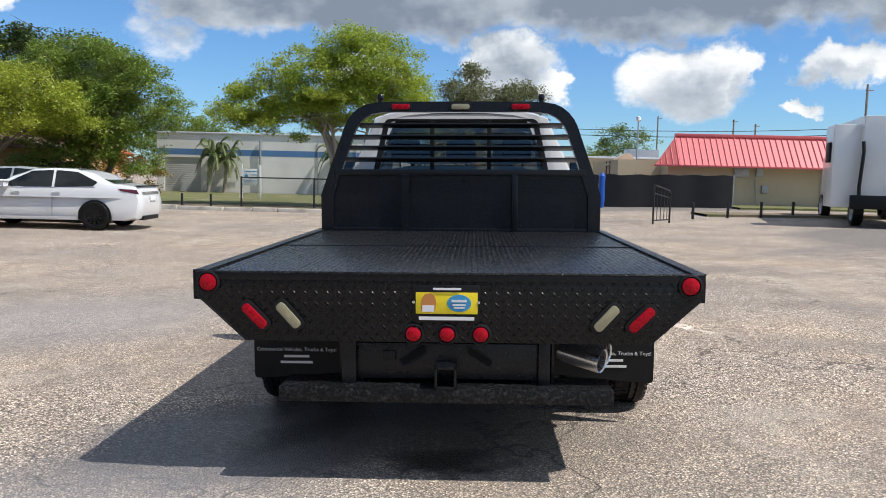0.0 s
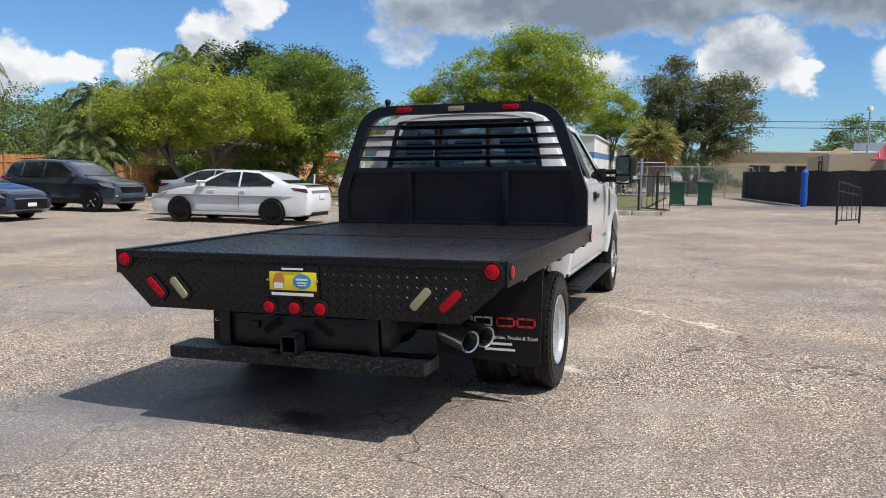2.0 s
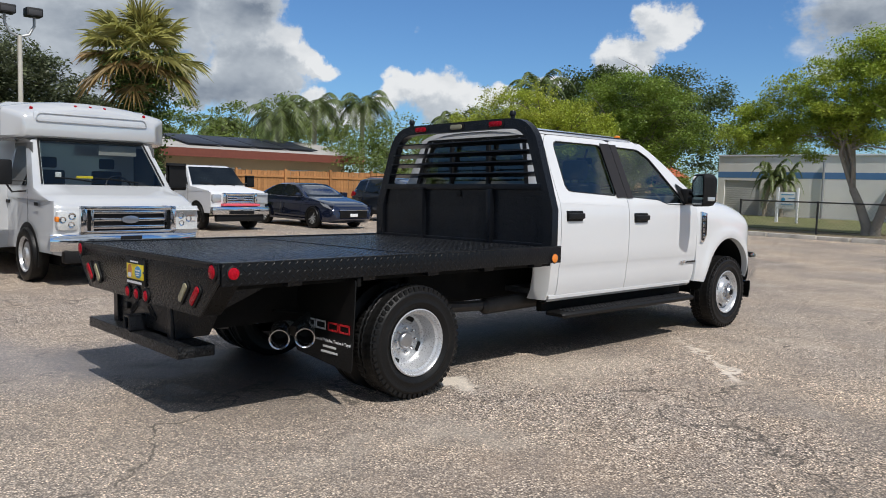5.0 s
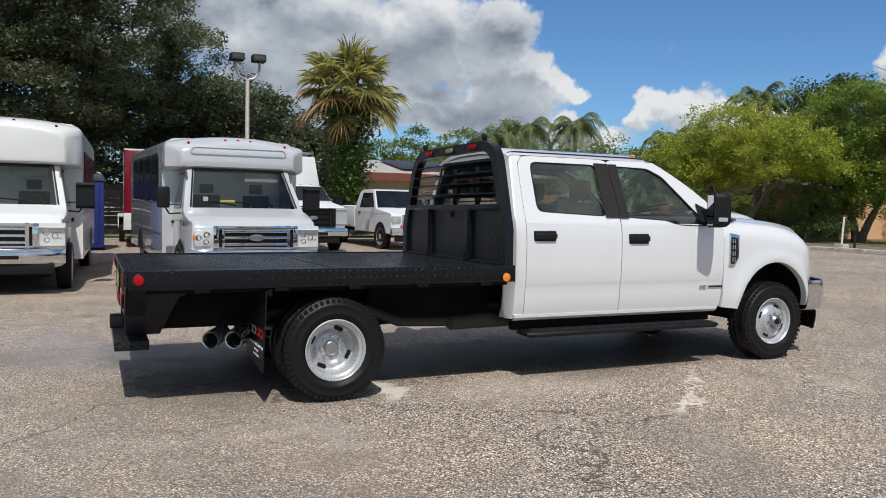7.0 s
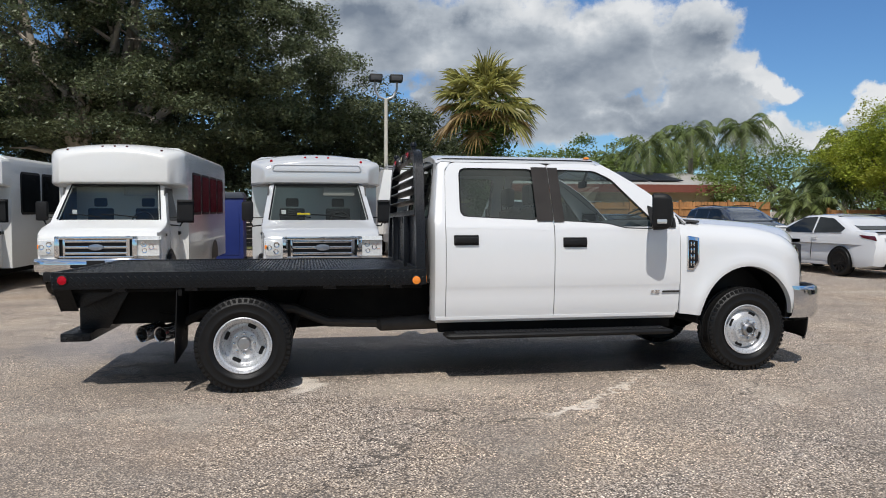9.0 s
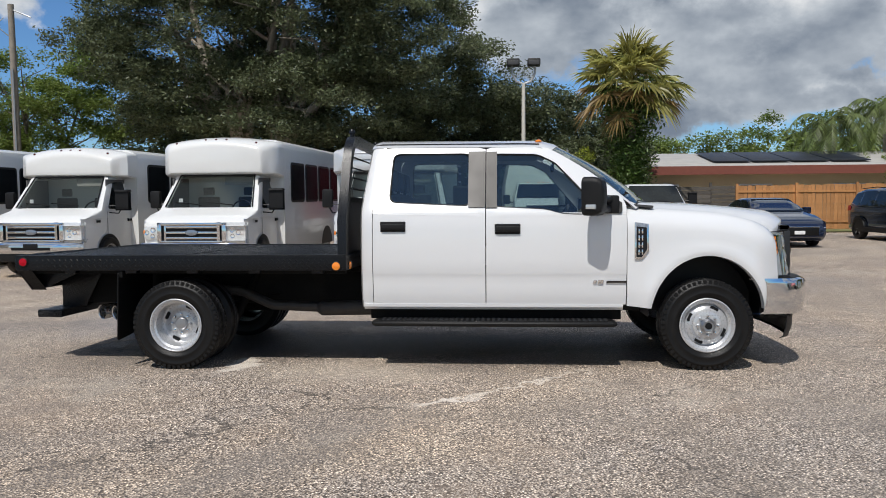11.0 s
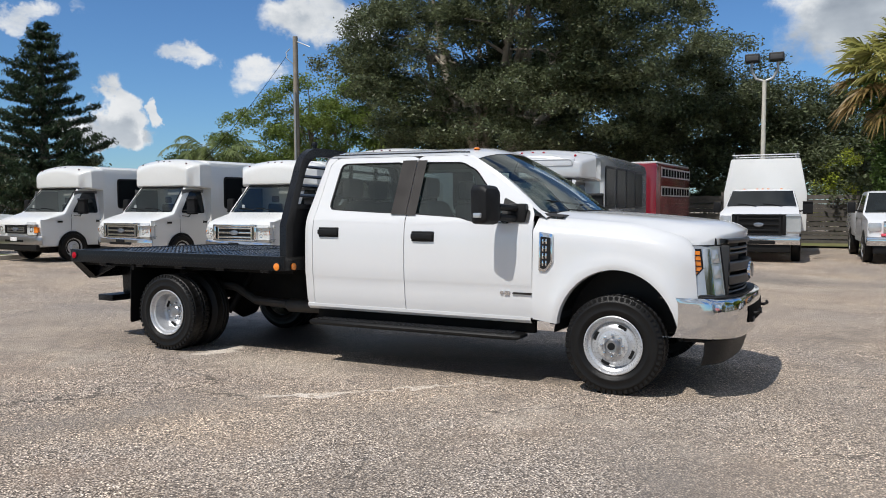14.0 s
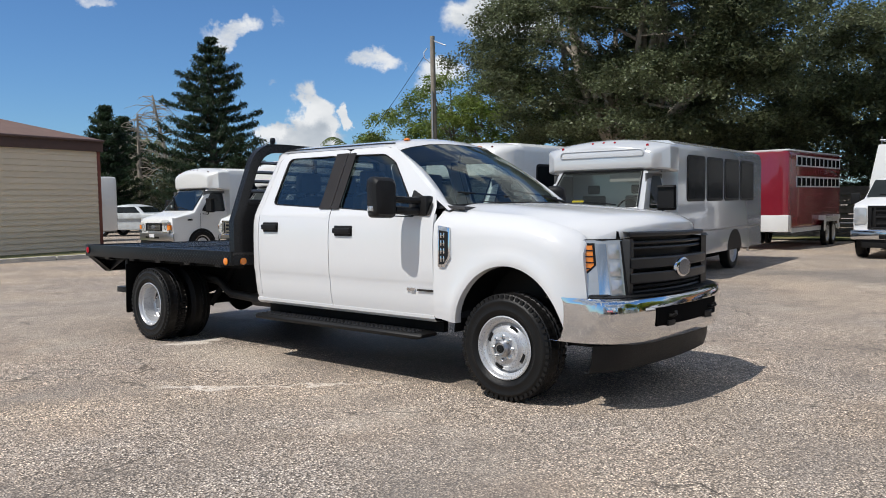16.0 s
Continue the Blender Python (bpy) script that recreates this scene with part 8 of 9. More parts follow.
# building with the red metal roof
pb = thing("red_roof_building", "yellow building with a red standing-seam roof", "building", pose(0, 0, 0))
part("wall", box(9.9, 27, 35.6, 46, 0, 2.5), TANWALL, pb)
part("wall", box(7.6, 9.9, 37.0, 46, 0, 2.55), TANWALL, pb, "tan side wing")
part("roof", prism([(34.75, 2.28), (36.0, 3.78), (36.25, 3.80), (36.4, 3.70), (35.2, 2.28)], "x", 10.32, 27.5), PINKROOF, pb)
part("flat_roof", box(9.9, 27, 35.6, 46, 2.5, 2.62), GREYROOF, pb)
bm = bmesh.new()
bm.faces.new([bm.verts.new(p) for p in ((9.05, 34.75, 2.28), (10.32, 34.75, 2.28), (10.32, 36.0, 3.78))])
bmesh.ops.solidify(bm, geom=list(bm.faces), thickness=0.05)
part("roof_hip", bm, PINKROOF, pb)
part("roof_trim", box(9.0, 27.5, 34.68, 34.78, 2.2, 2.3, 0.01), PINKROOF, pb)
part("roof_cap", box(10.3, 27.5, 35.9, 36.25, 3.76, 3.92, 0.02), PINKROOF, pb)
for k in range(58):
    x = 9.35 + k * 0.30
    zt = 1.0 if x > 10.32 else (x - 9.05) / 1.27
    bm = bmesh.new()
    add_rod(bm, (x, 34.73, 2.3), (x, 34.73 + 1.25 * zt, 2.3 + 1.5 * zt), 0.022, 5)
    part("roof_seam", bm, PINKROOF, pb)
for x, z, w, h in ((16.2, 1.75, 0.7, 0.5), (17.1, 1.8, 0.35, 0.7), (17.4, 0.95, 0.3, 0.4)):
    part("meter_box", box(x - w / 2 - 2.6, x + w / 2 - 2.6, 35.45, 35.6, z, z + h, 0.02), GALV, pb)
bm = bmesh.new()
add_tube(bm, [(14.3, 35.5, 1.7), (14.35, 35.5, 1.2), (14.4, 35.5, 0.4)], 0.03, 6)
add_tube(bm, [(17.6, 35.5, 0.3), (17.6, 35.5, 2.2), (18.1, 35.2, 2.35)], 0.03, 6)
part("conduit", bm, GALV, pb)
slab("verge_east", "grass strip with a kerb before a red-roofed building", SOIL, 8.6, 26, 24.0, 26.2, 0.09, "verge", 12)
slab("lawn_east", "grass strip along a yellow wall", GRASS, 12.3, 27, 31.5, 35.5, 0.09, "lawn", 8)
for k in range(7):
    x, y = 7.65 + k * 1.42, 22.4 + k * 0.71
    b = tagged(part("bollard", rod((x, y, lot(x, y) - 0.1), (x, y, lot(x, y) + 0.58), 0.05, 10), BLACKSTEEL), "short black steel post in the verge", "bollard", "posts along the verge")
cp = thing("cart_pen", "dark steel pen panel standing on the lot", "rack", pose(5.85, 19.4, lot(5.85, 19.4), 0, 0, 52))
bm = bmesh.new()
add_tube(bm, [(-0.55, 0, 0), (-0.55, 0, 1.12), (-0.5, 0, 1.2), (0.55, 0, 1.02), (0.62, 0, 0.95), (0.62, 0, 0)], 0.03, 8)
add_rod(bm, (-0.55, 0, 0.12), (0.62, 0, 0.12), 0.022, 6)
add_rod(bm, (-0.55, 0.0, 0.95), (0.62, 0, 0.80), 0.018, 6)
part("pen_frame", bm, BLACKSTEEL, cp)
for x in (-0.3, -0.05, 0.2, 0.42):
    part("pen_bar", rod((x, 0, 0.12), (x, 0, 1.1 - 0.15 * (x + 0.5)), 0.010, 6), BLACKSTEEL, cp)

# fences and the house behind the bus row
def plank_fence(name, label, mat, x, y0, y1, high, lying):
    f = tagged(new(name), label, "fence", kind="structure")
    me = None
    if lying:
        zs = [0.05 + k * 0.17 for k in range(int(high / 0.17))]
        y = y0
        while y < y1:
            for z in zs:
                bm = bmesh.new()
                w = random.uniform(0.13, 0.165)
                add_box(bm, -0.012, 0.012, 0, 2.38, 0, w)
                for v in bm.verts:
                    v.co.x += random.uniform(-0.012, 0.012)
                part("plank", bm, mat, f, at=pose(x + random.uniform(-0.02, 0.02), y, lot(x, y) + z, random.uniform(-0.6, 0.6), 0, 0))
            part("post", box(x - 0.10, x - 0.01, y - 0.05, y + 0.05, lot(x, y), lot(x, y) + high + 0.1), mat, f)
            y += 2.4
    else:
        y = y0
        while y < y1:
            ob = part("plank", box(-0.011, 0.011, 0, 0.142, 0, high), mat, f, at=pose(x, y, lot(x, y) + 0.03)) if me is None else new("plank", me)
            me = ob.data
            ob.parent = f
            ob.matrix_basis = pose(x + random.uniform(-0.006, 0.006), y, lot(x, y) + 0.03 + random.uniform(-0.02, 0.02), random.uniform(-0.5, 0.5), 0, 0)
            y += 0.152
        for z in (0.35, high - 0.25):
            part("rail", box(x + 0.012, x + 0.05, y0, y1, lot(x, y0) + z, lot(x, y0) + z + 0.09), mat, f)
        k = y0
        while k < y1 + 0.1:
            part("post", box(x + 0.012, x + 0.11, k - 0.05, k + 0.05, lot(x, k), lot(x, k) + high + 0.12), mat, f)
            k += 2.42
    return f


random.seed(11)
plank_fence("fence_weathered", "weathered grey board fence", OLDWOOD, -26.0, -22.0, 12.4, 1.95, True)
plank_fence("fence_new", "new orange-brown plank fence", NEWWOOD, -25.8, 12.6, 22.0, 1.86, False)
plank_fence("fence_garden", "brown garden fence under trees", NEWWOOD, -22.5, 22.6, 27.0, 1.5, False)
slab("verge_west", "grass edge along a fence", GRASS, -26, -23.6, -22, 24, 0.05, "verge", 4)
hs = thing("bungalow", "low house with a shallow roof and brown fascia", "house", pose(0, 0, 0))
part("wall", box(-41, -32, 7.5, 22.6, -0.1, 2.5), TANWALL, hs)
part("roof", prism([(-42, 2.55), (-36.5, 3.75), (-31, 2.85), (-31, 2.7), (-42, 2.4)], "y", 6.8, 23.3), GREYROOF, hs)
part("fascia", box(-31.06, -30.95, 6.8, 23.3, 2.45, 2.86), BROWNTRIM, hs)
part("fascia", box(-42, -31, 6.72, 6.82, 2.4, 2.75), BROWNTRIM, hs)
for k in range(4):
    part("solar_panel", box(-1.9, 1.9, -0.9, 0.9, 0, 0.05, 0.01), material("solar_cell", (0.012, 0.014, 0.022), 0.45) if k == 0 else bpy.data.materials["solar_cell"], hs, at=pose(-33.9, 14.2 + 1.9 * k, 3.40, 0, 9.3, 0))
for y in (10, 14.5, 19.0):
    w = part("window", box(-32.02, -31.95, y, y + 1.6, 0.9, 2.0), WHITEPLASTIC, hs)
    part("pane", box(-31.96, -31.93, y + 0.08, y + 1.52, 0.98, 1.92), CARGLASS, w)
# orange house behind the trees
oh = thing("orange_house", "orange stucco house with a tiled gable", "house", pose(0, 0, 0))
part("wall", prism([(-27, 0), (-19.6, 0), (-19.6, 2.2), (-21.0, 2.85), (-24, 3.4), (-27, 2.6)], "y", 36, 38), ORANGEWALL, oh)
part("roof", prism([(-19.3, 2.12), (-21.0, 2.9), (-24, 3.5), (-24, 3.65), (-20.9, 3.05), (-19.2, 2.25)], "y", 35.6, 38.4), material("clay_roof", (0.45, 0.12, 0.05), 0.8, vary=0.2, scale=4), oh)
part("window", box(-21, -20, 35.95, 36.02, 0.9, 2.0), CARGLASS, oh)
gh = thing("garden_house", "orange garden house under trees", "house", pose(0, 0, 0))
part("wall", box(-28, -18.9, 30, 34, 0, 2.3), ORANGEWALL, gh)
part("roof", prism([(-28.3, 2.25), (-23, 3.0), (-18.6, 2.25)], "y", 29.6, 34.4), DARKROOF, gh)
part("window", box(-20.5, -19.3, 29.94, 30.01, 0.8, 1.8), CARGLASS, gh)

# shed with lap siding
sh = thing("shed", "tan lap-sided shed with a brown shingle roof", "shed", pose(-7.85, -19.3, lot(-7.8, -19.3), 0, 0, 10))
part("wall", box(0, 10, -5, 0, 0, 3.62), SIDING, sh)
zz, k = 0.02, 0
while zz < 3.5:
    part("siding_board", prism([(0.008, zz), (0.045, zz), (0.012, zz + 0.2), (0.004, zz + 0.2)], "x", 0.06, 10.0), SIDING, sh)
    part("siding_board", prism([(-0.008, zz), (-0.045, zz), (-0.012, zz + 0.2), (-0.004, zz + 0.2)], "y", -5, -0.05), SIDING, sh)
    zz += 0.195
part("corner_trim", box(-0.05, 0.07, -0.05, 0.05, 0, 3.6, 0.005), BROWNTRIM, sh)
part("fascia", box(-0.10, 10.1, 0.06, 0.16, 3.50, 3.88, 0.01), BROWNROOF, sh)
part("gutter", tube([(-0.10, 0.20, 3.86), (5, 0.20, 3.86), (10.1, 0.20, 3.86)], 0.05, 8), BROWNROOF, sh)
part("fascia", box(-0.13, -0.06, -5.1, 0.1, 3.50, 3.88, 0.01), BROWNROOF, sh)
bm = bmesh.new()
v = [bm.verts.new(p) for p in ((-0.18, 0.24, 3.88), (10.2, 0.24, 3.88), (10.2, -5.2, 3.88), (-0.18, -5.2, 3.88), (2.4, -2.5, 4.72), (8.0, -2.5, 4.72))]
for f in ((0, 1, 5, 4), (1, 2, 5), (2, 3, 4, 5), (3, 0, 4), (3, 2, 1, 0)):
    bm.faces.new([v[i] for i in f])
part("roof", bm, DARKROOF, sh)
slab("verge_shed", "grass strip with a kerb before a shed", GRASS, -8.6, 12, -19.0, -15.6, 0.06, "verge", 8)
k2 = tagged(new("kerb_shed"), "pale concrete kerb before a shed", "kerb", kind="structure")
for k in range(10):
    part("kerb_stone", box(0, 1.96, 0, 0.2, -0.1, 0.13, 0.02), CONCRETE, k2, at=pose(-8.6 + k * 2.0, -15.7, lot(-8 + k * 2, -15.7)))
wf = tagged(new("fence_white"), "white vinyl fence panels", "fence", kind="structure")
for k in range(6):
    part("fence_panel", box(0, 2.3, -0.02, 0.02, 0.05, 1.8, 0.01), WHITEPLASTIC, wf, at=pose(-31 + k * 2.4, -43.5 - k * 0.4, -0.08))

# poles
def utility_pole(x, y, h, r, lean, label):
    p = thing("utility_pole", label, "pole", pose(x, y, lot(x, y) - 0.05, 0, lean, 0))
    part("shaft", rod((0, 0, 0), (0, 0, h), r, 12, r * 0.72), POLEWOOD, p)
    return p


up = utility_pole(-24.8, -18.1, 9.95, 0.17, 0.5, "weathered wooden utility pole with a bent conduit")
part("conduit", tube([(0.17, 0.05, 0), (0.16, 0.05, 7.0), (0.18, 0.05, 7.2)], 0.04, 6), GALV, up)
bm = bmesh.new()
add_tube(bm, [(0, 0.1, 9.7), (0.1, 0.6, 9.5), (0.1, 0.95, 9.35)], 0.03, 6)
add_tube(bm, [(0, -0.12, 8.6), (0.2, -0.4, 8.9), (0.1, -0.5, 9.2), (0.0, -0.35, 9.4)], 0.025, 5)
part("bracket", bm, GALV, up)
for a, b in (((0, -0.5, 9.1), (3, -7, 1.5)),):
    bm = bmesh.new()
    pts = [Vector(a).lerp(Vector(b), t / 10) - Vector((0, 0, 0.6 * math.sin(math.pi * t / 10))) for t in range(11)]
    add_tube(bm, pts, 0.012, 4)
    part("cable", bm, BLACK, up)
lp = thing("flood_light_pole", "pale steel pole with two floodlights on a curved yoke", "street lamp", pose(-23.4, 3.67, -0.45))
part("shaft", rod((0, 0, 0), (0, 0, 6.36), 0.10, 14, 0.07), material("pale_pole", (0.55, 0.52, 0.45), 0.6, vary=0.1), lp)
bm = bmesh.new()
add_tube(bm, [(0, 0.44, 7.02), (0, 0.44, 6.72), (0, 0.28, 6.42), (0, 0, 6.32), (0, -0.28, 6.42), (0, -0.44, 6.72), (0, -0.44, 7.02)], 0.045, 8)
part("yoke", bm, GALV, lp)
for s in (1, -1):
    fl = part("floodlight", box(-0.2, 0.3, s * 0.40 - 0.25, s * 0.40 + 0.25, 7.0, 7.28, 0.05), BLACKSTEEL, lp, at=Matrix.Identity(4))
    part("lens", box(0.29, 0.31, s * 0.40 - 0.2, s * 0.40 + 0.2, 7.04, 7.2, 0.01), DASH, fl)
sl = thing("street_lamp", "wooden pole with a curved street lamp arm", "street lamp", pose(-23.6, 35.4, 0.1))
part("shaft", rod((0, 0, 0), (0, 0, 6.5), 0.13, 10, 0.09), POLEWOOD, sl)
part("arm", tube([(0, 0, 5.3), (-0.5, -0.4, 5.75), (-1.3, -0.9, 6.05), (-1.9, -1.2, 6.1)], 0.035, 6), GALV, sl)
part("lamp_head", box(-2.4, -1.8, -1.5, -1.1, 6.02, 6.16, 0.05), GALV, sl)
sp = thing("marker_post", "white marker post in a concrete base", "post", pose(-12.95, 22.9, lot(-12.9, 22.9)))
part("stake", rod((0, 0, 0.2), (0.05, 0, 1.25), 0.035, 8), WHITEPLASTIC, sp)
part("base_block", box(-0.2, 0.2, -0.15, 0.15, 0, 0.28, 0.03), CONCRETE, sp)
for x, y, h, r in ((18.85, 78, 8.0, 0.10), (26.65, 78, 7.8, 0.12), (28.9, 78, 7.4, 0.12), (15.25, 26.5, 5.2, 0.06)):
    p = utility_pole(x, y, h, r, 0, "distant utility pole with a crossarm")
    part("crossarm", box(-r, 0.4 if r > 0.07 else 0.22, -r * 0.4, r * 0.4, h - 0.25, h - 0.25 + r * 0.6), POLEWOOD, p)
wires = thing("power_lines", "black overhead power lines between poles", "cable", pose(0, 0, 0))
for dz in (0.0, 0.6):
    bm = bmesh.new()
    A, B = Vector((4, 80, 6.3 + dz)), Vector((60, 70, 8.6 + dz))
    add_tube(bm, [A.lerp(B, t / 12) - Vector((0, 0, 1.2 * math.sin(math.pi * t / 12))) for t in range(13)], 0.03, 4)
    part("cable", bm, BLACK, wires)
fl = thing("flag_lamp", "tall thin lamp post", "street lamp", pose(12.6, 57, 0.1))
part("shaft", rod((0, 0, 0), (0, 0, 6.0), 0.06, 8), GALV, fl)
part("lamp_head", lathe([(0.05, 0), (0.22, 0.15), (0.18, 0.4), (0.02, 0.45)], pose(0, 0, 5.9), 12), WHITEPLASTIC, fl)


# ---- trees ----
def leaf_material(name, col, vary=0.3, hue=0.03):
    m = bpy.data.materials.new(name)
    m.use_nodes = True
    n, l = m.node_tree.nodes, m.node_tree.links
    p = n["Principled BSDF"]
    g, h = n.new("ShaderNodeNewGeometry"), n.new("ShaderNodeHueSaturation")
    r = n.new("ShaderNodeMapRange")
    r.inputs[3].default_value, r.inputs[4].default_value = 1 - vary, 1 + vary
    l.new(g.outputs["Random Per Island"], r.inputs[0])
    l.new(r.outputs[0], h.inputs["Value"])
    r2 = n.new("ShaderNodeMapRange")
    r2.inputs[3].default_value, r2.inputs[4].default_value = 0.5 - hue, 0.5 + hue
    t = n.new("ShaderNodeTexNoise")
    tc = n.new("ShaderNodeTexCoord")
    t.inputs["Scale"].default_value = 0.8
    l.new(tc.outputs["Object"], t.inputs["Vector"])
    l.new(t.outputs["Fac"], r2.inputs[0])
    l.new(r2.outputs[0], h.inputs["Hue"])
    h.inputs["Color"].default_value = (*col, 1)
    l.new(h.outputs[0], p.inputs["Base Color"])
    p.inputs["Roughness"].default_value = 0.42
    p.inputs["Specular IOR Level"].default_value = 0.45
    tr, mx = n.new("ShaderNodeBsdfTranslucent"), n.new("ShaderNodeMixShader")
    l.new(h.outputs[0], tr.inputs["Color"])
    mx.inputs[0].default_value = 0.38
    l.new(p.outputs[0], mx.inputs[1])
    l.new(tr.outputs[0], mx.inputs[2])
    l.new(mx.outputs[0], n["Material Output"].inputs["Surface"])
    return m


BARK = material("grey_bark", (0.16, 0.135, 0.11), 0.95, vary=0.35, scale=5, bump=0.8, fine=40)
BARK_PALE = material("pale_bark", (0.32, 0.28, 0.23), 0.95, vary=0.3, scale=5, bump=0.8, fine=40)
LEAF_BRIGHT = leaf_material("bright_leaf", (0.33, 0.41, 0.055))
LEAF_YELLOW = leaf_material("yellow_green_leaf", (0.37, 0.42, 0.055))
LEAF_FRESH = leaf_material("fresh_leaf", (0.21, 0.29, 0.05))
LEAF_OAK = leaf_material("oak_leaf", (0.132, 0.155, 0.080), 0.55)
LEAF_DARK = leaf_material("dark_leaf", (0.080, 0.118, 0.036))
LEAF_MID = leaf_material("mid_green_leaf", (0.175, 0.235, 0.055))
LEAF_PINE = leaf_material("pine_needle", (0.036, 0.062, 0.030), 0.5)
LEAF_PALM = leaf_material("palm_leaf", (0.15, 0.19, 0.065), 0.5)
LEAF_FAN = leaf_material("fan_palm_leaf", (0.34, 0.32, 0.095), 0.45)
LEAF_CROTON = leaf_material("croton_leaf", (0.30, 0.20, 0.045), 0.5, 0.07)
LEAF_RUSSET = leaf_material("russet_oak_leaf", (0.185, 0.195, 0.090), 0.5)
LEAF_VINE = leaf_material("vine_leaf", (0.10, 0.16, 0.04), 0.4)
LEAF_DRY = leaf_material("dry_palm_leaf", (0.32, 0.22, 0.09), 0.4)


def leaves_mesh(name, centres, per, spread, size, mat, parent, rng, aspect=0.5, droop=0.0):
    """Many small folded leaves round the given clump centres, as one mesh."""
    c = np.repeat(np.asarray(centres, float), per, axis=0)
    n = len(c)
    c = c + np.clip(rng.normal(0, 1, (n, 3)), -1.7, 1.7) * spread * np.array([1, 1, 0.75])
    d = rng.normal(0, 1, (n, 3)) * np.array([1, 1, 0.55]) + np.array([0, 0, -droop])
    d /= np.linalg.norm(d, axis=1)[:, None]
    q = rng.normal(0, 0.55, (n, 3)) + np.array([0, 0, 1.0])
    s = np.cross(d, q)
    s /= np.linalg.norm(s, axis=1)[:, None] + 1e-9
    up = np.cross(s, d)
    L = size * rng.uniform(0.6, 1.4, (n, 1))
    W = L * aspect * 0.5
    a, e = c - d * L * 0.5, c + d * L * 0.5
    l = c + s * W + up * W * 0.35
    r = c - s * W + up * W * 0.35
    v = np.stack([a, l, e, r], 1).reshape(-1, 3)
    me = bpy.data.meshes.new(name)
    me.vertices.add(len(v))
    me.vertices.foreach_set("co", v.ravel())
    i = np.arange(n) * 4
    tri = np.stack([i, i + 1, i + 2, i, i + 2, i + 3], 1).reshape(-1)
    me.loops.add(len(tri))
    me.loops.foreach_set("vertex_index", tri)
    me.polygons.add(len(tri) // 3)
    me.polygons.foreach_set("loop_start", np.arange(0, len(tri), 3))
    me.materials.append(mat)
    me.update()
    me.validate()
    ob = new(name, me)
    ob.parent = parent
    return tagged(ob, kind="stuff")


def blob_points(rng, blobs, n, hollow=0.55):
    """Points in the outer part of overlapping ellipsoids (x, y, z, rx, ry, rz), more where a blob is large."""
    w = np.array([b[3] * b[4] + b[3] * b[5] + b[4] * b[5] for b in blobs])
    pick = rng.choice(len(blobs), n, p=w / w.sum())
    out = []
    for k in pick:
        b = blobs[k]
        d = rng.normal(0, 1, 3)
        d /= np.linalg.norm(d)
        r = rng.uniform(hollow, 1.0) ** 0.6 * rng.uniform(0.85, 1.08)
        out.append((b[0] + d[0] * b[3] * r, b[1] + d[1] * b[4] * r, b[2] + d[2] * b[5] * r))
    return out


def bough_points(rng, blobs, n, bough):
    """Leaf clumps gathered on the tops of boughs, so that light and shade fall between them."""
    out = []
    for c in blob_points(rng, blobs, max(1, n // 10), 0.42):
        R = bough * rng.uniform(0.55, 1.3)
        for _ in range(int(10 * rng.uniform(0.55, 1.5))):
            d = rng.normal(0, 1, 3)
            d /= np.linalg.norm(d)
            d[2] = abs(d[2]) - 0.25
            out.append(np.array(c) + d * R * rng.uniform(0.5, 1.0) * np.array([1, 1, 0.7]))
    return out


def branchy(bm, base, tips, r, rng, knee=0.5):
    """Limbs from the base to each tip, bent on the way, with forks."""
    for t in tips:
        a, b = Vector(base), Vector(t)
        L = (b - a).length
        m1 = a.lerp(b, knee * 0.6) + Vector((rng.normal(0, 0.07) * L, rng.normal(0, 0.07) * L, 0.10 * L))
        m2 = a.lerp(b, 0.5 + knee * 0.5) + Vector((rng.normal(0, 0.05) * L, rng.normal(0, 0.05) * L, 0.05 * L))
        add_tube(bm, [a, a.lerp(m1, 0.5), m1, m2, b], [r, r * 0.8, r * 0.62, r * 0.4, r * 0.12], 7)
        for k in range(3):
            p = m1.lerp(b, rng.uniform(0.1, 0.8))
            q = p + Vector((rng.normal(0, 0.25) * L, rng.normal(0, 0.25) * L, abs(rng.normal(0.12, 0.12)) * L))
            add_tube(bm, [p, p.lerp(q, 0.5) + Vector((0, 0, 0.04 * L)), q], [r * 0.32, r * 0.2, r * 0.06], 5)


def broad_tree(label, at, trunks, blobs, leaf, count, per, spread, size, seed, bark=None, tips=10, fork=1.6, name="tree", r=0.16, aspect=0.5, droop=0.0):
    rng = np.random.default_rng(seed)
    x, y = at
    t = thing(name, label, "tree", pose(x, y, lot(x, y)))
    bm = bmesh.new()
    for k, (dx, dy) in enumerate(trunks):
        top = (dx * 1.0, dy * 1.0, fork)
        add_tube(bm, [(dx * 0.15, dy * 0.15, -0.15), (dx * 0.25, dy * 0.25, 0.25 * fork), (dx * 0.6, dy * 0.6, 0.65 * fork), top], [r * 1.5, r * 1.1, r * 0.95, r * 0.8], 10)
        near = sorted(blob_points(rng, blobs, tips * 3, 0.4), key=lambda p: (p[0] - dx * 2.5) ** 2 + (p[1] - dy * 2.5) ** 2)[:max(3, tips // len(trunks) + 2)]
        branchy(bm, top, near, r * 0.62, rng)
    part("trunk", bm, bark or BARK, t, sharp=60)
    leaves_mesh("crown", bough_points(rng, blobs, count, spread * 3.0), int(per * 1.2), spread * 0.62, size * 0.82, leaf, t, rng, aspect, droop)
    return t


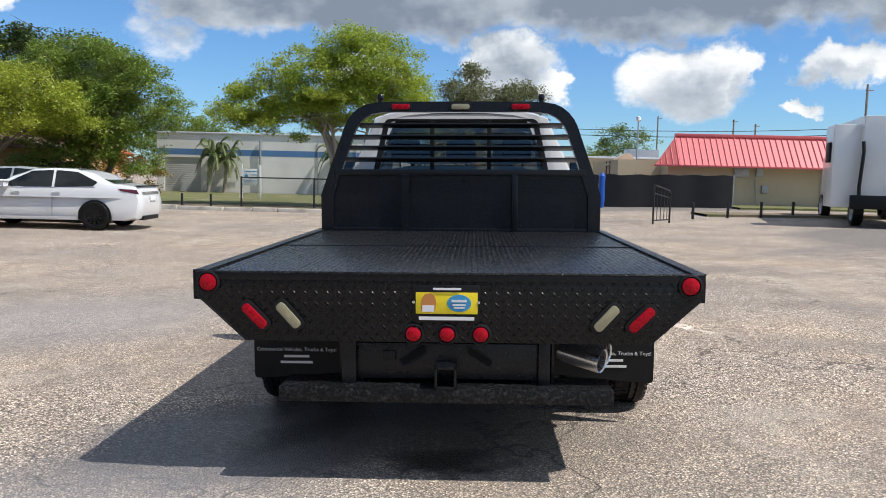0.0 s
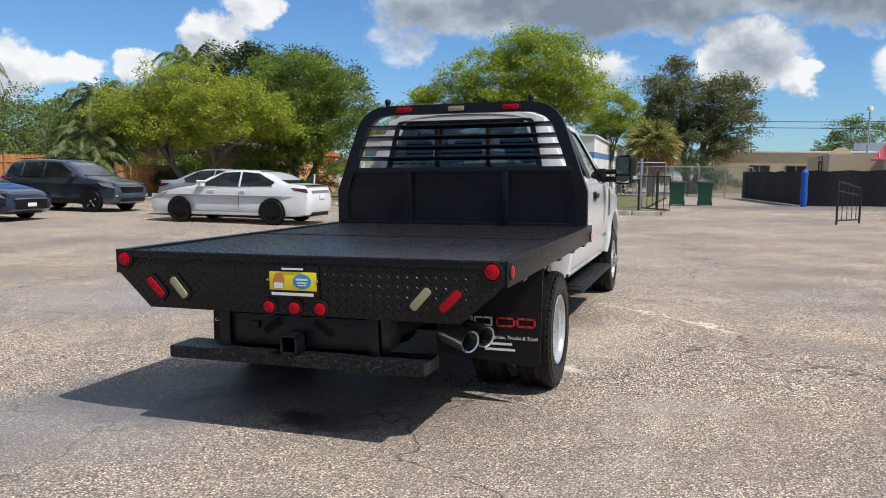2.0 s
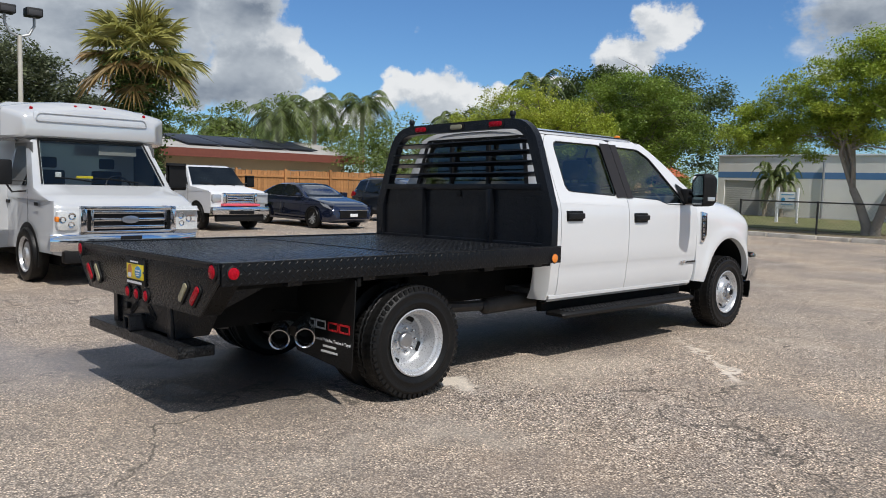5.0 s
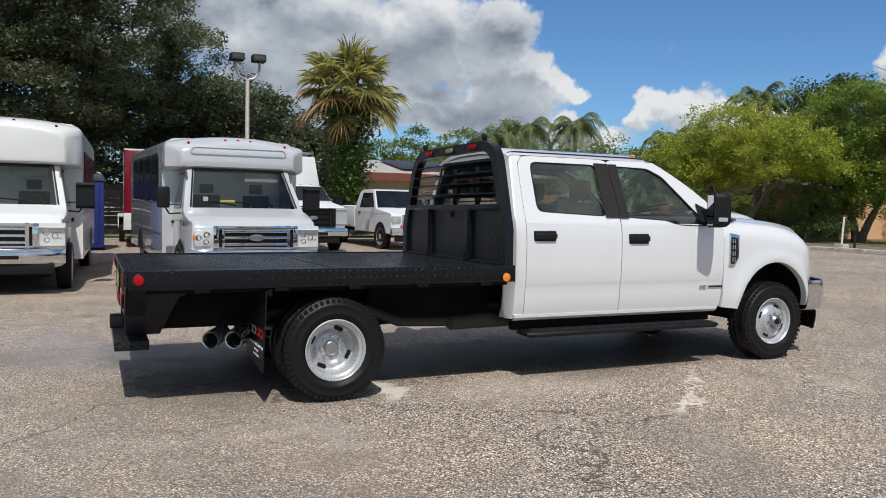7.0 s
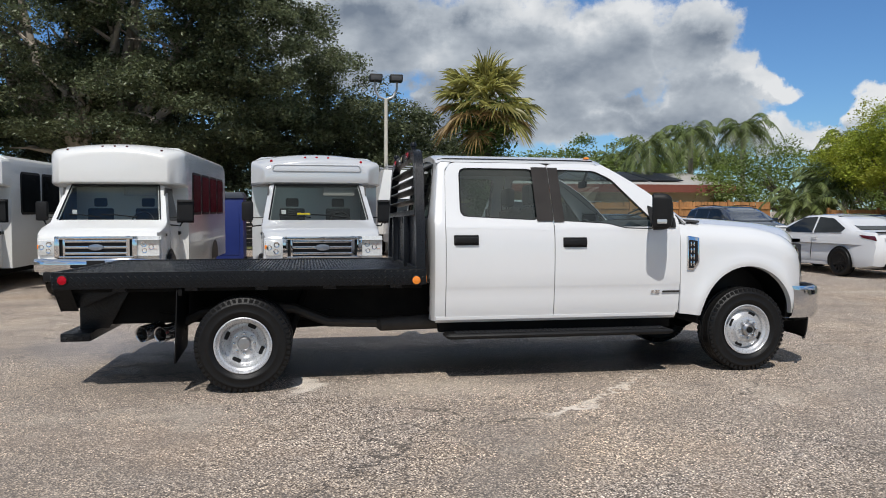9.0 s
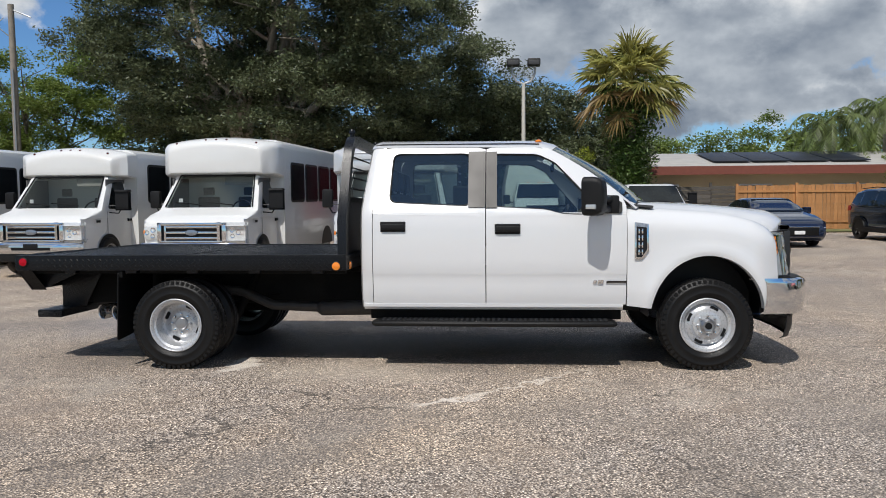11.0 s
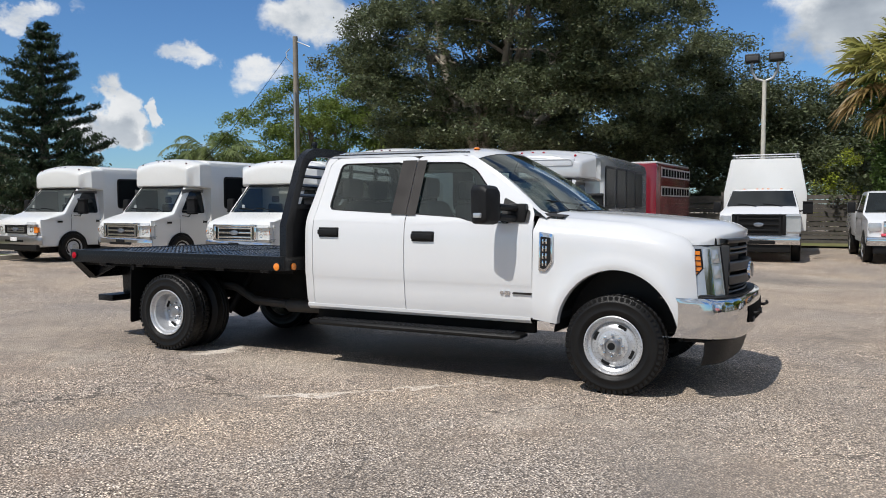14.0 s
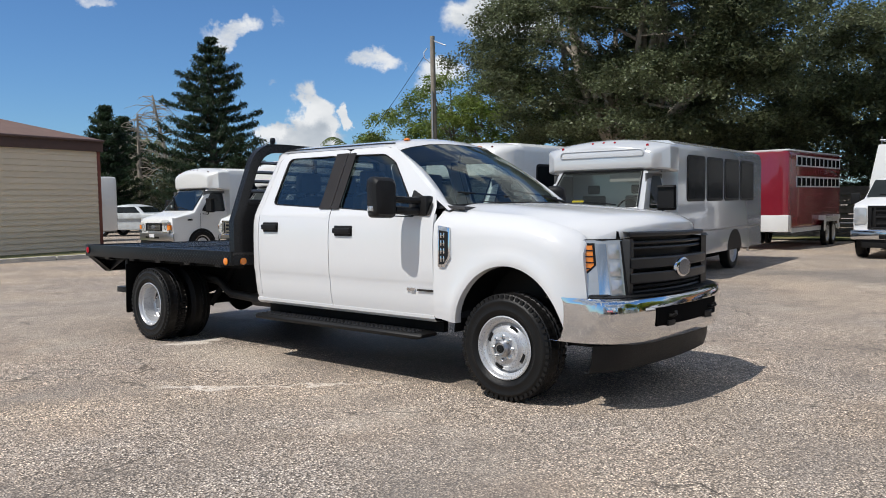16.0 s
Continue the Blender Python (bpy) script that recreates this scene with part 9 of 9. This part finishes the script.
# bright tree with several stems before the white building
broad_tree("bright green tree with forked grey stems behind a fence", (-4.75, 25.6), [(-0.75, 0.1), (0.55, 0.0)],
           [(-3.4, 0, 4.1, 2.0, 2.0, 1.3), (-1.6, 0, 5.0, 2.2, 2.0, 1.5), (0.2, 0, 5.5, 2.2, 2.0, 1.4), (1.5, 0, 4.6, 1.5, 1.8, 1.4), (-2.2, 0.3, 3.7, 2.0, 1.6, 0.9), (0.4, 0, 3.9, 2.2, 1.8, 1.0), (-4.6, 0, 3.8, 1.0, 1.1, 0.8), (0.2, 0, 6.2, 1.3, 1.2, 0.8)],
           LEAF_BRIGHT, 3300, 27, 0.21, 0.12, 21, BARK_PALE, 10, 1.7, r=0.16)
broad_tree("round bright tree behind a white building", (-4.4, 50), [(0, 0)], [(0, 0, 5.6, 1.8, 2, 1.8), (-1.5, 0, 5.0, 1.3, 1.5, 1.5), (0.8, 0, 4.4, 1.2, 1.5, 1.2)], LEAF_BRIGHT, 700, 26, 0.3, 0.17, 20, BARK, 6, 2.0)
# yellow-green trees at the verge corner
broad_tree("yellow-green broad tree over a garden fence", (-20.1, 25.0), [(-1.2, 0), (0.9, 0.2)],
           [(-2.8, 0, 3.8, 2.2, 2.0, 1.5), (0, 0, 4.7, 2.6, 2.2, 1.5), (2.4, 0, 3.8, 2.2, 2.0, 1.4), (-0.8, -0.6, 3.2, 2.6, 1.6, 1.1), (3.6, 0.4, 3.4, 1.3, 1.2, 0.9), (-4.0, 0, 3.6, 1.2, 1.4, 1.2)],
           LEAF_YELLOW, 2300, 28, 0.26, 0.13, 22, BARK, 12, 1.5)
broad_tree("dark green round trees behind a house", (-24.5, 38.5), [(-1.5, 0), (1.5, 0)],
           [(-5, 0, 6.0, 3.5, 3, 2.4), (-1.5, 0, 6.9, 3.4, 3, 2.2), (2.0, 0, 6.0, 2.8, 3, 2.4), (3.9, 0, 4.0, 1.8, 2.2, 2.0), (-8, 0, 4.4, 3, 3, 2.5)], LEAF_DARK, 1900, 26, 0.40, 0.24, 23, BARK, 10, 2.5, r=0.28)
broad_tree("fresh green tree beside an orange house", (-16.4, 28.2), [(-0.5, 0), (0.6, 0.2)],
           [(0.4, 0, 5.2, 2.0, 1.8, 1.7), (-1.6, 0, 5.3, 1.9, 1.8, 1.6), (1.9, 0, 4.0, 1.7, 1.7, 1.7), (-0.4, -0.4, 3.6, 2.6, 1.6, 1.6), (1.6, -0.2, 2.4, 1.7, 1.3, 1.4), (-1.4, -0.3, 2.2, 2.0, 1.3, 1.4)], LEAF_FRESH, 2200, 26, 0.24, 0.14, 24, BARK, 10, 1.5)
broad_tree("dark understorey shrubs before a garden house", (-20.5, 28.6), [(0, 0)], [(-4.5, 0, 1.3, 2.2, 0.9, 1.2), (-1.2, 0, 1.2, 2.0, 0.9, 1.1), (1.8, 0, 1.3, 1.8, 0.9, 1.2)], LEAF_MID, 520, 22, 0.24, 0.14, 51, BARK, 5, 0.4, name="shrub", r=0.05)
broad_tree("round green tree behind a white building", (-24.3, 58), [(0, 0)], [(0, 0, 4.9, 2.6, 3, 2.3), (-1.7, 0, 4.0, 1.6, 2, 1.8), (1.7, 0, 4.2, 1.6, 2, 1.8), (7.0, 0, 3.4, 2.6, 2, 1.0)], LEAF_FRESH, 700, 26, 0.4, 0.22, 25, BARK, 6, 2.2)
broad_tree("tall dark tree behind houses", (-29.5, 52), [(0, 0)], [(0, 0, 8.0, 4.5, 4, 3.6), (3.5, 0, 5.6, 3.0, 3, 3.0), (-4, 0, 6, 4, 4, 3.5)], LEAF_DARK, 1000, 20, 0.6, 0.32, 26, BARK, 6, 3, r=0.3)
broad_tree("large dark oak beyond the drive", (0.8, 56), [(-0.6, 0), (0.8, 0)], [(-2.0, 0, 7.6, 2.2, 2.6, 2.3), (-0.6, 0, 6.0, 2.8, 2.6, 2.0), (2.3, 0, 6.6, 2.0, 2.4, 2.0), (2.6, -0.5, 4.6, 1.9, 2.2, 1.6), (-2.6, -0.5, 4.4, 2.0, 2.2, 2.0), (0.4, -1, 3.4, 3.2, 2.2, 1.6)], LEAF_RUSSET, 2300, 24, 0.38, 0.22, 27, BARK, 10, 2.0, r=0.3)
broad_tree("low dark shrubs behind a yard fence", (0.8, 48.5), [(0, 0)], [(-3.0, 0, 1.1, 1.8, 0.9, 1.2), (0, 0, 1.2, 2.0, 0.9, 1.2), (2.6, 0, 1.0, 1.6, 0.9, 1.1)], LEAF_DARK, 420, 22, 0.28, 0.16, 52, BARK, 4, 0.4, name="shrub", r=0.05)
broad_tree("small round tree beyond low roofs", (15.5, 78), [(0, 0)], [(0, 0, 4.6, 2.8, 2.5, 2.2), (-1.5, 0, 3.6, 2.2, 2, 1.8)], LEAF_MID, 420, 20, 0.4, 0.25, 28, BARK, 5, 1.8)
for k, (x, y, w, h) in enumerate(((5, 95, 5, 3.2), (32, 100, 9, 3.4), (50, 110, 12, 4.0), (40, 60, 6, 4.2))):
    broad_tree("green tree line far beyond low roofs", (x, y), [(0, 0)], [(0, 0, h * 0.7, w, 3, h * 0.5), (w * 0.5, 0, h * 0.6, w * 0.6, 3, h * 0.45)], LEAF_MID, 320, 18, 0.6, 0.4, 30 + k, BARK, 4, 1.5)

# the great oak over the bus row
broad_tree("great live oak with dark foliage over parked buses", (-25.5, -7.8), [(-0.6, -0.8), (0.4, 1.2), (0.3, -0.4)],
           [(1.5, -2.5, 8.2, 3.6, 3.8, 2.8), (1.0, 2.5, 8.6, 3.8, 4.2, 3.0), (1.5, 6.5, 7.8, 3.4, 3.6, 2.5), (0.5, 0, 11.0, 4.5, 5.5, 2.6), (2.0, 3.5, 5.4, 3.2, 4.6, 1.7), (1.5, -1.5, 5.4, 3.0, 4.0, 1.8), (-2.6, 9.0, 6.4, 2.6, 3.0, 2.0), (-2.5, 4, 6, 4, 6, 3.2), (-3, -2, 6.5, 4, 5, 3.5), (2.2, -4.6, 8.0, 2.2, 2.2, 1.9), (3.0, 5.0, 10.0, 2.8, 3.0, 1.6), (0.5, -5.2, 9.6, 2.4, 1.9, 1.7)],
           LEAF_OAK, 6200, 46, 0.34, 0.17, 41, BARK_PALE, 26, 3.4, r=0.42)
broad_tree("dark tree with grey-green leaves behind a fence", (-31.0, 4.5), [(0, 0)], [(0, 0, 4.8, 3, 3.2, 2.4), (0, 2.0, 4.0, 2.6, 2.4, 2.2), (0.5, -2.6, 4.6, 2.8, 2.6, 2.4), (0, 3.6, 3.2, 2.0, 1.8, 1.6)], LEAF_OAK, 1600, 28, 0.33, 0.22, 42, BARK, 8, 2.0)
broad_tree("dark trees close behind the great oak", (-37.5, -3.0), [(0, -2), (0, 3)], [(0, -9, 4.6, 2.4, 4.0, 3.4), (0, -3.5, 4.8, 2.4, 3.8, 3.6), (0, 1.5, 4.9, 2.4, 3.6, 3.4), (0, 5.8, 4.6, 2.4, 2.6, 3.4), (0, 0, 7.6, 2.0, 4.0, 1.6), (0, -14, 4.4, 2.4, 4.0, 3.2), (0, -4, 9.0, 2.0, 4.0, 2.0), (0, -11, 7.8, 2.0, 3.6, 2.0)], LEAF_OAK, 1900, 24, 0.5, 0.32, 53, BARK, 8, 2.0)
broad_tree("leafy green tree behind white buses", (-29.4, -19.7), [(0, -0.5), (0, 0.6)], [(0, -4.1, 5.1, 2.7, 2.8, 2.4), (0, -1.3, 6.5, 2.9, 2.9, 2.4), (0, 1.9, 6.6, 2.9, 3.0, 2.5), (0, 4.6, 5.6, 2.6, 2.6, 2.4), (0.8, 1.0, 3.4, 2.4, 3.4, 1.6), (0.8, -3.0, 3.2, 2.2, 3.0, 1.6)], LEAF_MID, 2100, 28, 0.30, 0.19, 43, BARK, 12, 2.0, r=0.2)
broad_tree("undergrowth below the oak behind a fence", (-29.0, -4.0), [(0, 0)], [(0, -9, 2.8, 2, 4, 2.6), (0, -3, 3.0, 2, 4, 2.8), (0, 3, 3.0, 2, 4, 2.8), (0, 8, 2.6, 2, 4, 2.4), (1, 11, 2.0, 1.5, 3, 1.8)], LEAF_OAK, 2600, 26, 0.33, 0.19, 44, BARK, 6, 0.8, name="hedge")
broad_tree("yellow-green shrub behind a board fence", (-27.4, 6.3), [(0, 0)], [(0, 0, 2.5, 0.8, 0.9, 1.1), (0, 0.9, 2.1, 0.7, 0.8, 0.8), (0, -0.6, 1.6, 0.8, 0.9, 0.9)], LEAF_YELLOW, 190, 24, 0.18, 0.12, 45, BARK, 4, 0.5, name="shrub", r=0.05)
broad_tree("bushes and small palms behind a fence", (-31.5, 27.0), [(0, 0)], [(0, -3.5, 2.6, 2.4, 2.4, 1.6), (0, 0, 3.2, 2.6, 2.6, 2.0), (2, 3.0, 3.0, 2.6, 2.6, 2.0), (6, 4, 2.6, 2.6, 2.6, 1.8), (-3, 8, 4.0, 4, 4, 2.4)], LEAF_MID, 1500, 22, 0.4, 0.2, 46, BARK, 6, 1.2, name="hedge")
broad_tree("orange-tinged shrubs by the white building", (-18.6, 34.0), [(0, 0)], [(-1.4, 0, 1.0, 1.4, 1, 1.0), (0.2, 0, 1.2, 1.5, 1, 1.1), (1.6, 0, 1.0, 1.2, 1, 1.0)], LEAF_CROTON, 420, 24, 0.22, 0.14, 47, BARK, 4, 0.4, name="shrub", r=0.05)
broad_tree("low hedge by a garden fence", (-18.6, 25.8), [(0, 0)], [(-3.2, 0, 0.7, 1.6, 0.8, 0.7), (0, 0, 0.8, 1.6, 0.8, 0.8), (2.4, 0.4, 0.7, 1.4, 0.8, 0.7)], LEAF_DARK, 360, 22, 0.2, 0.12, 48, BARK, 4, 0.3, name="hedge", r=0.04)
broad_tree("distant trees beyond the houses", (-50, 45), [(0, 0)], [(0, -14, 4, 4, 8, 2.6), (0, 0, 4.2, 4, 8, 2.8), (4, 10, 4.6, 4, 7, 3.2), (8, 20, 5, 5, 6, 3.4)], LEAF_MID, 1100, 20, 0.7, 0.42, 49, BARK, 5, 2)
broad_tree("green tree line behind a low house", (-56, 24), [(0, -4), (0, 4)], [(0, -12.5, 3.4, 2.4, 3.0, 2.2), (0, -8.5, 3.8, 2.4, 2.8, 2.2), (0, -4.5, 4.0, 2.4, 3.0, 2.4), (0, 0, 4.8, 2.4, 3.2, 2.6), (0, 4, 5.3, 2.4, 3.0, 2.8), (0, 7.5, 5.6, 2.4, 3.0, 3.0)], LEAF_MID, 1300, 22, 0.45, 0.30, 54, BARK, 8, 1.6)
broad_tree("low dark tree beyond white buses", (-44, -44), [(0, 0)], [(0, 0, 3.6, 4, 4.4, 2.6), (2, 4, 3.2, 3, 3, 2.2)], LEAF_DARK, 600, 20, 0.5, 0.32, 50, BARK, 5, 1.8)


def frond(bm, base, head, length, rise, fall, rng, leaf_len, width=0.036, n=34, fan=0.45):
    """One feather frond: a bowed stalk with two rows of narrow leaflets."""
    dx, dy = math.cos(head), math.sin(head)
    prev = None
    for k in range(n + 1):
        t = k / n
        p = Vector(base) + Vector((dx, dy, 0)) * (length * (t - 0.12 * t * t)) + Vector((0, 0, rise * math.sin(t * math.pi * 0.55) - fall * t ** 2.4))
        if prev is not None:
            d = (p - prev).normalized()
            side = d.cross(Vector((0, 0, 1))).normalized()
            w = 0.022 * (1 - t) + 0.006
            a, b, c, e = (bm.verts.new(q) for q in (prev - side * w, prev + side * w, p + side * w, p - side * w))
            bm.faces.new((a, b, c, e))
            if t > 0.12:
                ll = leaf_len * math.sin(min(1, t * 1.3 + 0.1) * math.pi * 0.85) * rng.uniform(0.8, 1.1)
                for s in (1, -1):
                    tip = p + side * s * ll * 0.8 + d * ll * 0.45 + Vector((0, 0, -ll * rng.uniform(fan, fan + 0.45)))
                    mid = p.lerp(tip, 0.5) + Vector((0, 0, ll * 0.10))
                    ww = d * width
                    va, vb, vc, vd = bm.verts.new(p - ww), bm.verts.new(p + ww), bm.verts.new(mid + ww), bm.verts.new(mid - ww)
                    bm.faces.new((va, vb, vc, vd))
                    bm.faces.new((vd, vc, bm.verts.new(tip)))
        prev = p


def feather_palm(label, x, y, h, crown, fronds, seed, fall=1.6, lean=0.0, leaf=0.55, mat=None):
    rng = np.random.default_rng(seed)
    t = thing("palm_tree", label, "palm tree", pose(x, y, lot(x, y)))
    part("trunk", tube([(0, 0, -0.1), (lean * 0.3, 0, h * 0.4), (lean * 0.7, 0, h * 0.75), (lean, 0, h)], [k * (0.05 + 0.045 * crown) for k in (1.3, 1.0, 0.85, 0.8)], 10), BARK_PALE, t)
    bm = bmesh.new()
    for k in range(fronds):
        a = 2 * math.pi * (k * 0.381966) + rng.uniform(-0.2, 0.2)
        u = k / fronds
        frond(bm, (lean, 0, h), a, crown * rng.uniform(0.85, 1.1), 1.5 - 1.5 * u, fall * (0.45 + 1.0 * u), rng, leaf)
    part("fronds", bm, mat or LEAF_PALM, t, sharp=80)
    return t


feather_palm("queen palm with drooping fronds behind a house", -36, 20.6, 5.1, 2.7, 19, 61, 3.2, 0, 0.75)
feather_palm("queen palm with drooping fronds behind a house", -37, 23.8, 6.0, 2.8, 19, 62, 3.4, 0, 0.75)
feather_palm("queen palm with drooping fronds behind a house", -35.5, 26.4, 6.3, 2.8, 19, 63, 3.4, 0, 0.75)
feather_palm("feathery palm in a far tree line", -54, 26.0, 5.6, 2.8, 22, 64, 2.6)
feather_palm("low feathery palm by a fence", -24.0, 22.6, 1.6, 2.2, 22, 65, 1.5)
feather_palm("low feathery palm by a fence", -25.5, 24.8, 2.6, 2.4, 22, 66, 1.5)
feather_palm("tall coconut palm above trees", -24.0, 30.0, 6.8, 2.2, 18, 67, 1.6)
feather_palm("tall coconut palm above trees", -28.5, 28.0, 4.8, 2.2, 18, 68, 1.8)
feather_palm("feathery palm behind white buses", -25.5, -24.4, 4.1, 3.2, 26, 69, 1.6, 0, 0.6)
feather_palm("small palm against a white wall", -15.9, 41.0, 2.3, 1.3, 16, 70, 1.2, 0.3, 0.3)
feather_palm("small palm against a white wall", -15.0, 41.2, 2.1, 1.1, 14, 71, 1.2, 0.2, 0.3)
feather_palm("small palm against a white wall", -8.2, 41.0, 2.4, 1.3, 16, 72, 1.2, 0.0, 0.3)
feather_palm("small palm far behind a shed", -34, -62, 7.2, 2.4, 16, 73, 1.4)


def fan_palm(label, x, y, h, crown, n, seed, dry=0.3, vines=False, low=104):
    """A cabbage palm: round head of fan leaves, the lower ones dry."""
    rng = np.random.default_rng(seed)
    t = thing("palm_tree", label, "palm tree", pose(x, y, lot(x, y)))
    part("trunk", tube([(0, 0, -0.1), (0.03, 0.02, h * 0.5), (0, 0, h)], [0.26, 0.2, 0.22], 12), BARK, t)
    green, brown = bmesh.new(), bmesh.new()
    for k in range(n):
        u = (k + 0.5) / n
        el = radians(86 - low * u) + rng.uniform(-0.2, 0.2)
        az = 2 * math.pi * k * 0.381966 + rng.uniform(-0.25, 0.25)
        bm = brown if u > 1 - dry and rng.random() < 0.85 else green
        d = Vector((math.cos(az) * math.cos(el), math.sin(az) * math.cos(el), math.sin(el)))
        stalk = crown * rng.uniform(0.46, 0.68)
        c = Vector((0, 0, h)) + d * stalk + Vector((0, 0, -0.10 * stalk))
        add_tube(bm, [Vector((0, 0, h)), Vector((0, 0, h)).lerp(c, 0.6) + Vector((0, 0, 0.06)), c], [0.024, 0.019, 0.013], 4)
        d = (d + Vector((0, 0, -0.22))).normalized()
        side = d.cross(Vector((0, 0, 1)))
        side = side.normalized() if side.length > 1e-3 else Vector((1, 0, 0))
        up = side.cross(d).normalized()
        R = crown * rng.uniform(0.48, 0.62)
        ribs = 34
        inner, outer = [], []
        for j in range(ribs + 1):
            a = -2.1 + 4.2 * j / ribs
            way = d * math.cos(a) + side * math.sin(a)
            fold = up * (0.035 * R * (1 if j % 2 else -1))
            inner.append(c + way * R * 0.34 + fold - up * 0.10 * R * abs(math.sin(a)) + Vector((0, 0, -0.03 * R)))
            outer.append(c + way * R * (1 - 0.10 * abs(a)) * rng.uniform(0.9, 1.08) - up * 0.12 * R * abs(math.sin(a)) + Vector((0, 0, -R * rng.uniform(0.05, 0.55))))
        mid = bm.verts.new(c)
        web = [bm.verts.new(p) for p in inner]
        for j in range(ribs):
            bm.faces.new((mid, web[j], web[j + 1]))
            m = (inner[j] + inner[j + 1]) / 2
            q = m.lerp(outer[j], 0.6) + Vector((0, 0, 0.07 * R))
            w = (inner[j + 1] - inner[j]) * 0.34
            va, vb = bm.verts.new(q - w), bm.verts.new(q + w)
            bm.faces.new((web[j], web[j + 1], vb, va))
            bm.faces.new((va, vb, bm.verts.new(outer[j])))
    part("fronds", green, LEAF_FAN, t, sharp=80)
    part("dry_fronds", brown, LEAF_DRY, t, "hanging dry tan fronds", sharp=80)
    if vines:
        pts = []
        for z in rng.uniform(0.5, h - 0.1, 560):
            wide = 0.20 + 0.50 * (z / h) ** 2.2
            pts.append((rng.normal(0, wide), rng.normal(0, wide), z))
        leaves_mesh("vines", pts, 22, 0.24, 0.16, LEAF_VINE, t, rng)
    return t


fan_palm("cabbage palm wrapped in vines with dry lower fronds", -24.2, 7.95, 6.05, 2.1, 40, 81, 0.30, True, 128)
fan_palm("cabbage palm with a skirt of dry fronds", -1.4, 46.5, 3.3, 1.85, 76, 82, 0.34, low=142)


def tier_pine(label, x, y, h, w, seed, tiers=24, low=0.10, ragged=0.2):
    """A Norfolk pine: whorls of boughs that turn up at their ends, thick with needles."""
    rng = np.random.default_rng(seed)
    t = thing("pine_tree", label, "tree", pose(x, y, lot(x, y)))
    bm = bmesh.new()
    add_tube(bm, [(0, 0, -0.1), (0, 0, h * 0.5), (0, 0, h)], [0.3, 0.18, 0.03], 8)
    pts = []
    for k in range(tiers):
        u = k / (tiers - 1)
        z = h * (low + (0.97 - low) * u)
        reach = w * (1 - u) ** 0.72 * (0.75 + 0.25 * min(1, u * 4)) + 0.25
        for j in range(9):
            a = 2 * math.pi * (j + 0.5 * (k % 2)) / 9 + rng.uniform(-0.3, 0.3)
            rr = reach * rng.uniform(1 - 1.6 * ragged, 1 + 0.6 * ragged)
            lift_z = rng.uniform(0.16, 0.34) * rr
            tip = Vector((math.cos(a) * rr, math.sin(a) * rr, z + lift_z))
            add_tube(bm, [(0, 0, z), Vector((math.cos(a) * rr * 0.55, math.sin(a) * rr * 0.55, z + lift_z * 0.22)), tip], [0.04, 0.028, 0.008], 4)
            m = max(8, int(rr * 9))
            for i in range(m):
                f = 0.25 + 0.75 * (i / (m - 1)) ** 0.8
                s = rng.normal(0, 0.07 * rr * (0.4 + math.sin(f * math.pi)))
                pts.append((math.cos(a) * rr * f - math.sin(a) * s, math.sin(a) * rr * f + math.cos(a) * s, z + lift_z * f * f + rng.uniform(0.0, 0.14)))
    part("trunk", bm, BARK, t)
    leaves_mesh("needles", pts, 15, 0.11, 0.28, LEAF_PINE, t, rng, 0.22, -0.7)
    return t


tier_pine("tall dark Norfolk pine with level boughs", -22.0, -33.4, 11.7, 4.2, 91, 18, 0.10, 0.3)
tier_pine("dark ragged pine behind a shed", -17.8, -38.4, 7.6, 2.4, 92, 17, 0.05, 0.4)
tier_pine("thin dark pine behind a shed", -21.4, -43.0, 7.6, 2.0, 95, 15, 0.25, 0.45)
broad_tree("olive mixed scrub behind a shed", (-25.0, -46), [(0, 0)], [(0, 0, 3.4, 3, 4, 2.8), (2, 5, 3.0, 3, 3.4, 2.6), (1, 9, 2.8, 3, 3.4, 2.4), (2, 13, 2.6, 2.5, 3, 2.2)], LEAF_OAK, 1500, 26, 0.42, 0.22, 93, BARK, 8, 2)
# leaning dead trunks
for place, rise, seed, twigs in (((-22.5, -38.0), (0.5, -2.2, 8.9), 94, 110), ((-20.6, -39.6), (-0.3, -0.6, 7.6), 96, 90)):
    rng = np.random.default_rng(seed)
    dt = thing("dead_tree", "leaning bare dead pine trunk", "tree", pose(*place, -0.1))
    bm = bmesh.new()
    A, B = Vector((0, 0, 0)), Vector(rise)
    add_tube(bm, [A, A.lerp(B, 0.5), B], [0.2, 0.15, 0.06], 8)
    for k in range(twigs):
        p = A.lerp(B, rng.uniform(0.3, 1.0))
        d = Vector((rng.normal(0, 1), rng.normal(0, 1), rng.normal(0.0, 0.35))).normalized() * rng.uniform(0.6, 2.0)
        add_tube(bm, [p, p + d * 0.6 + Vector((0, 0, -0.1)), p + d + Vector((0, 0, -0.45))], [0.035, 0.02, 0.006], 4)
    part("bare_trunk", bm, BARK_PALE, dt)
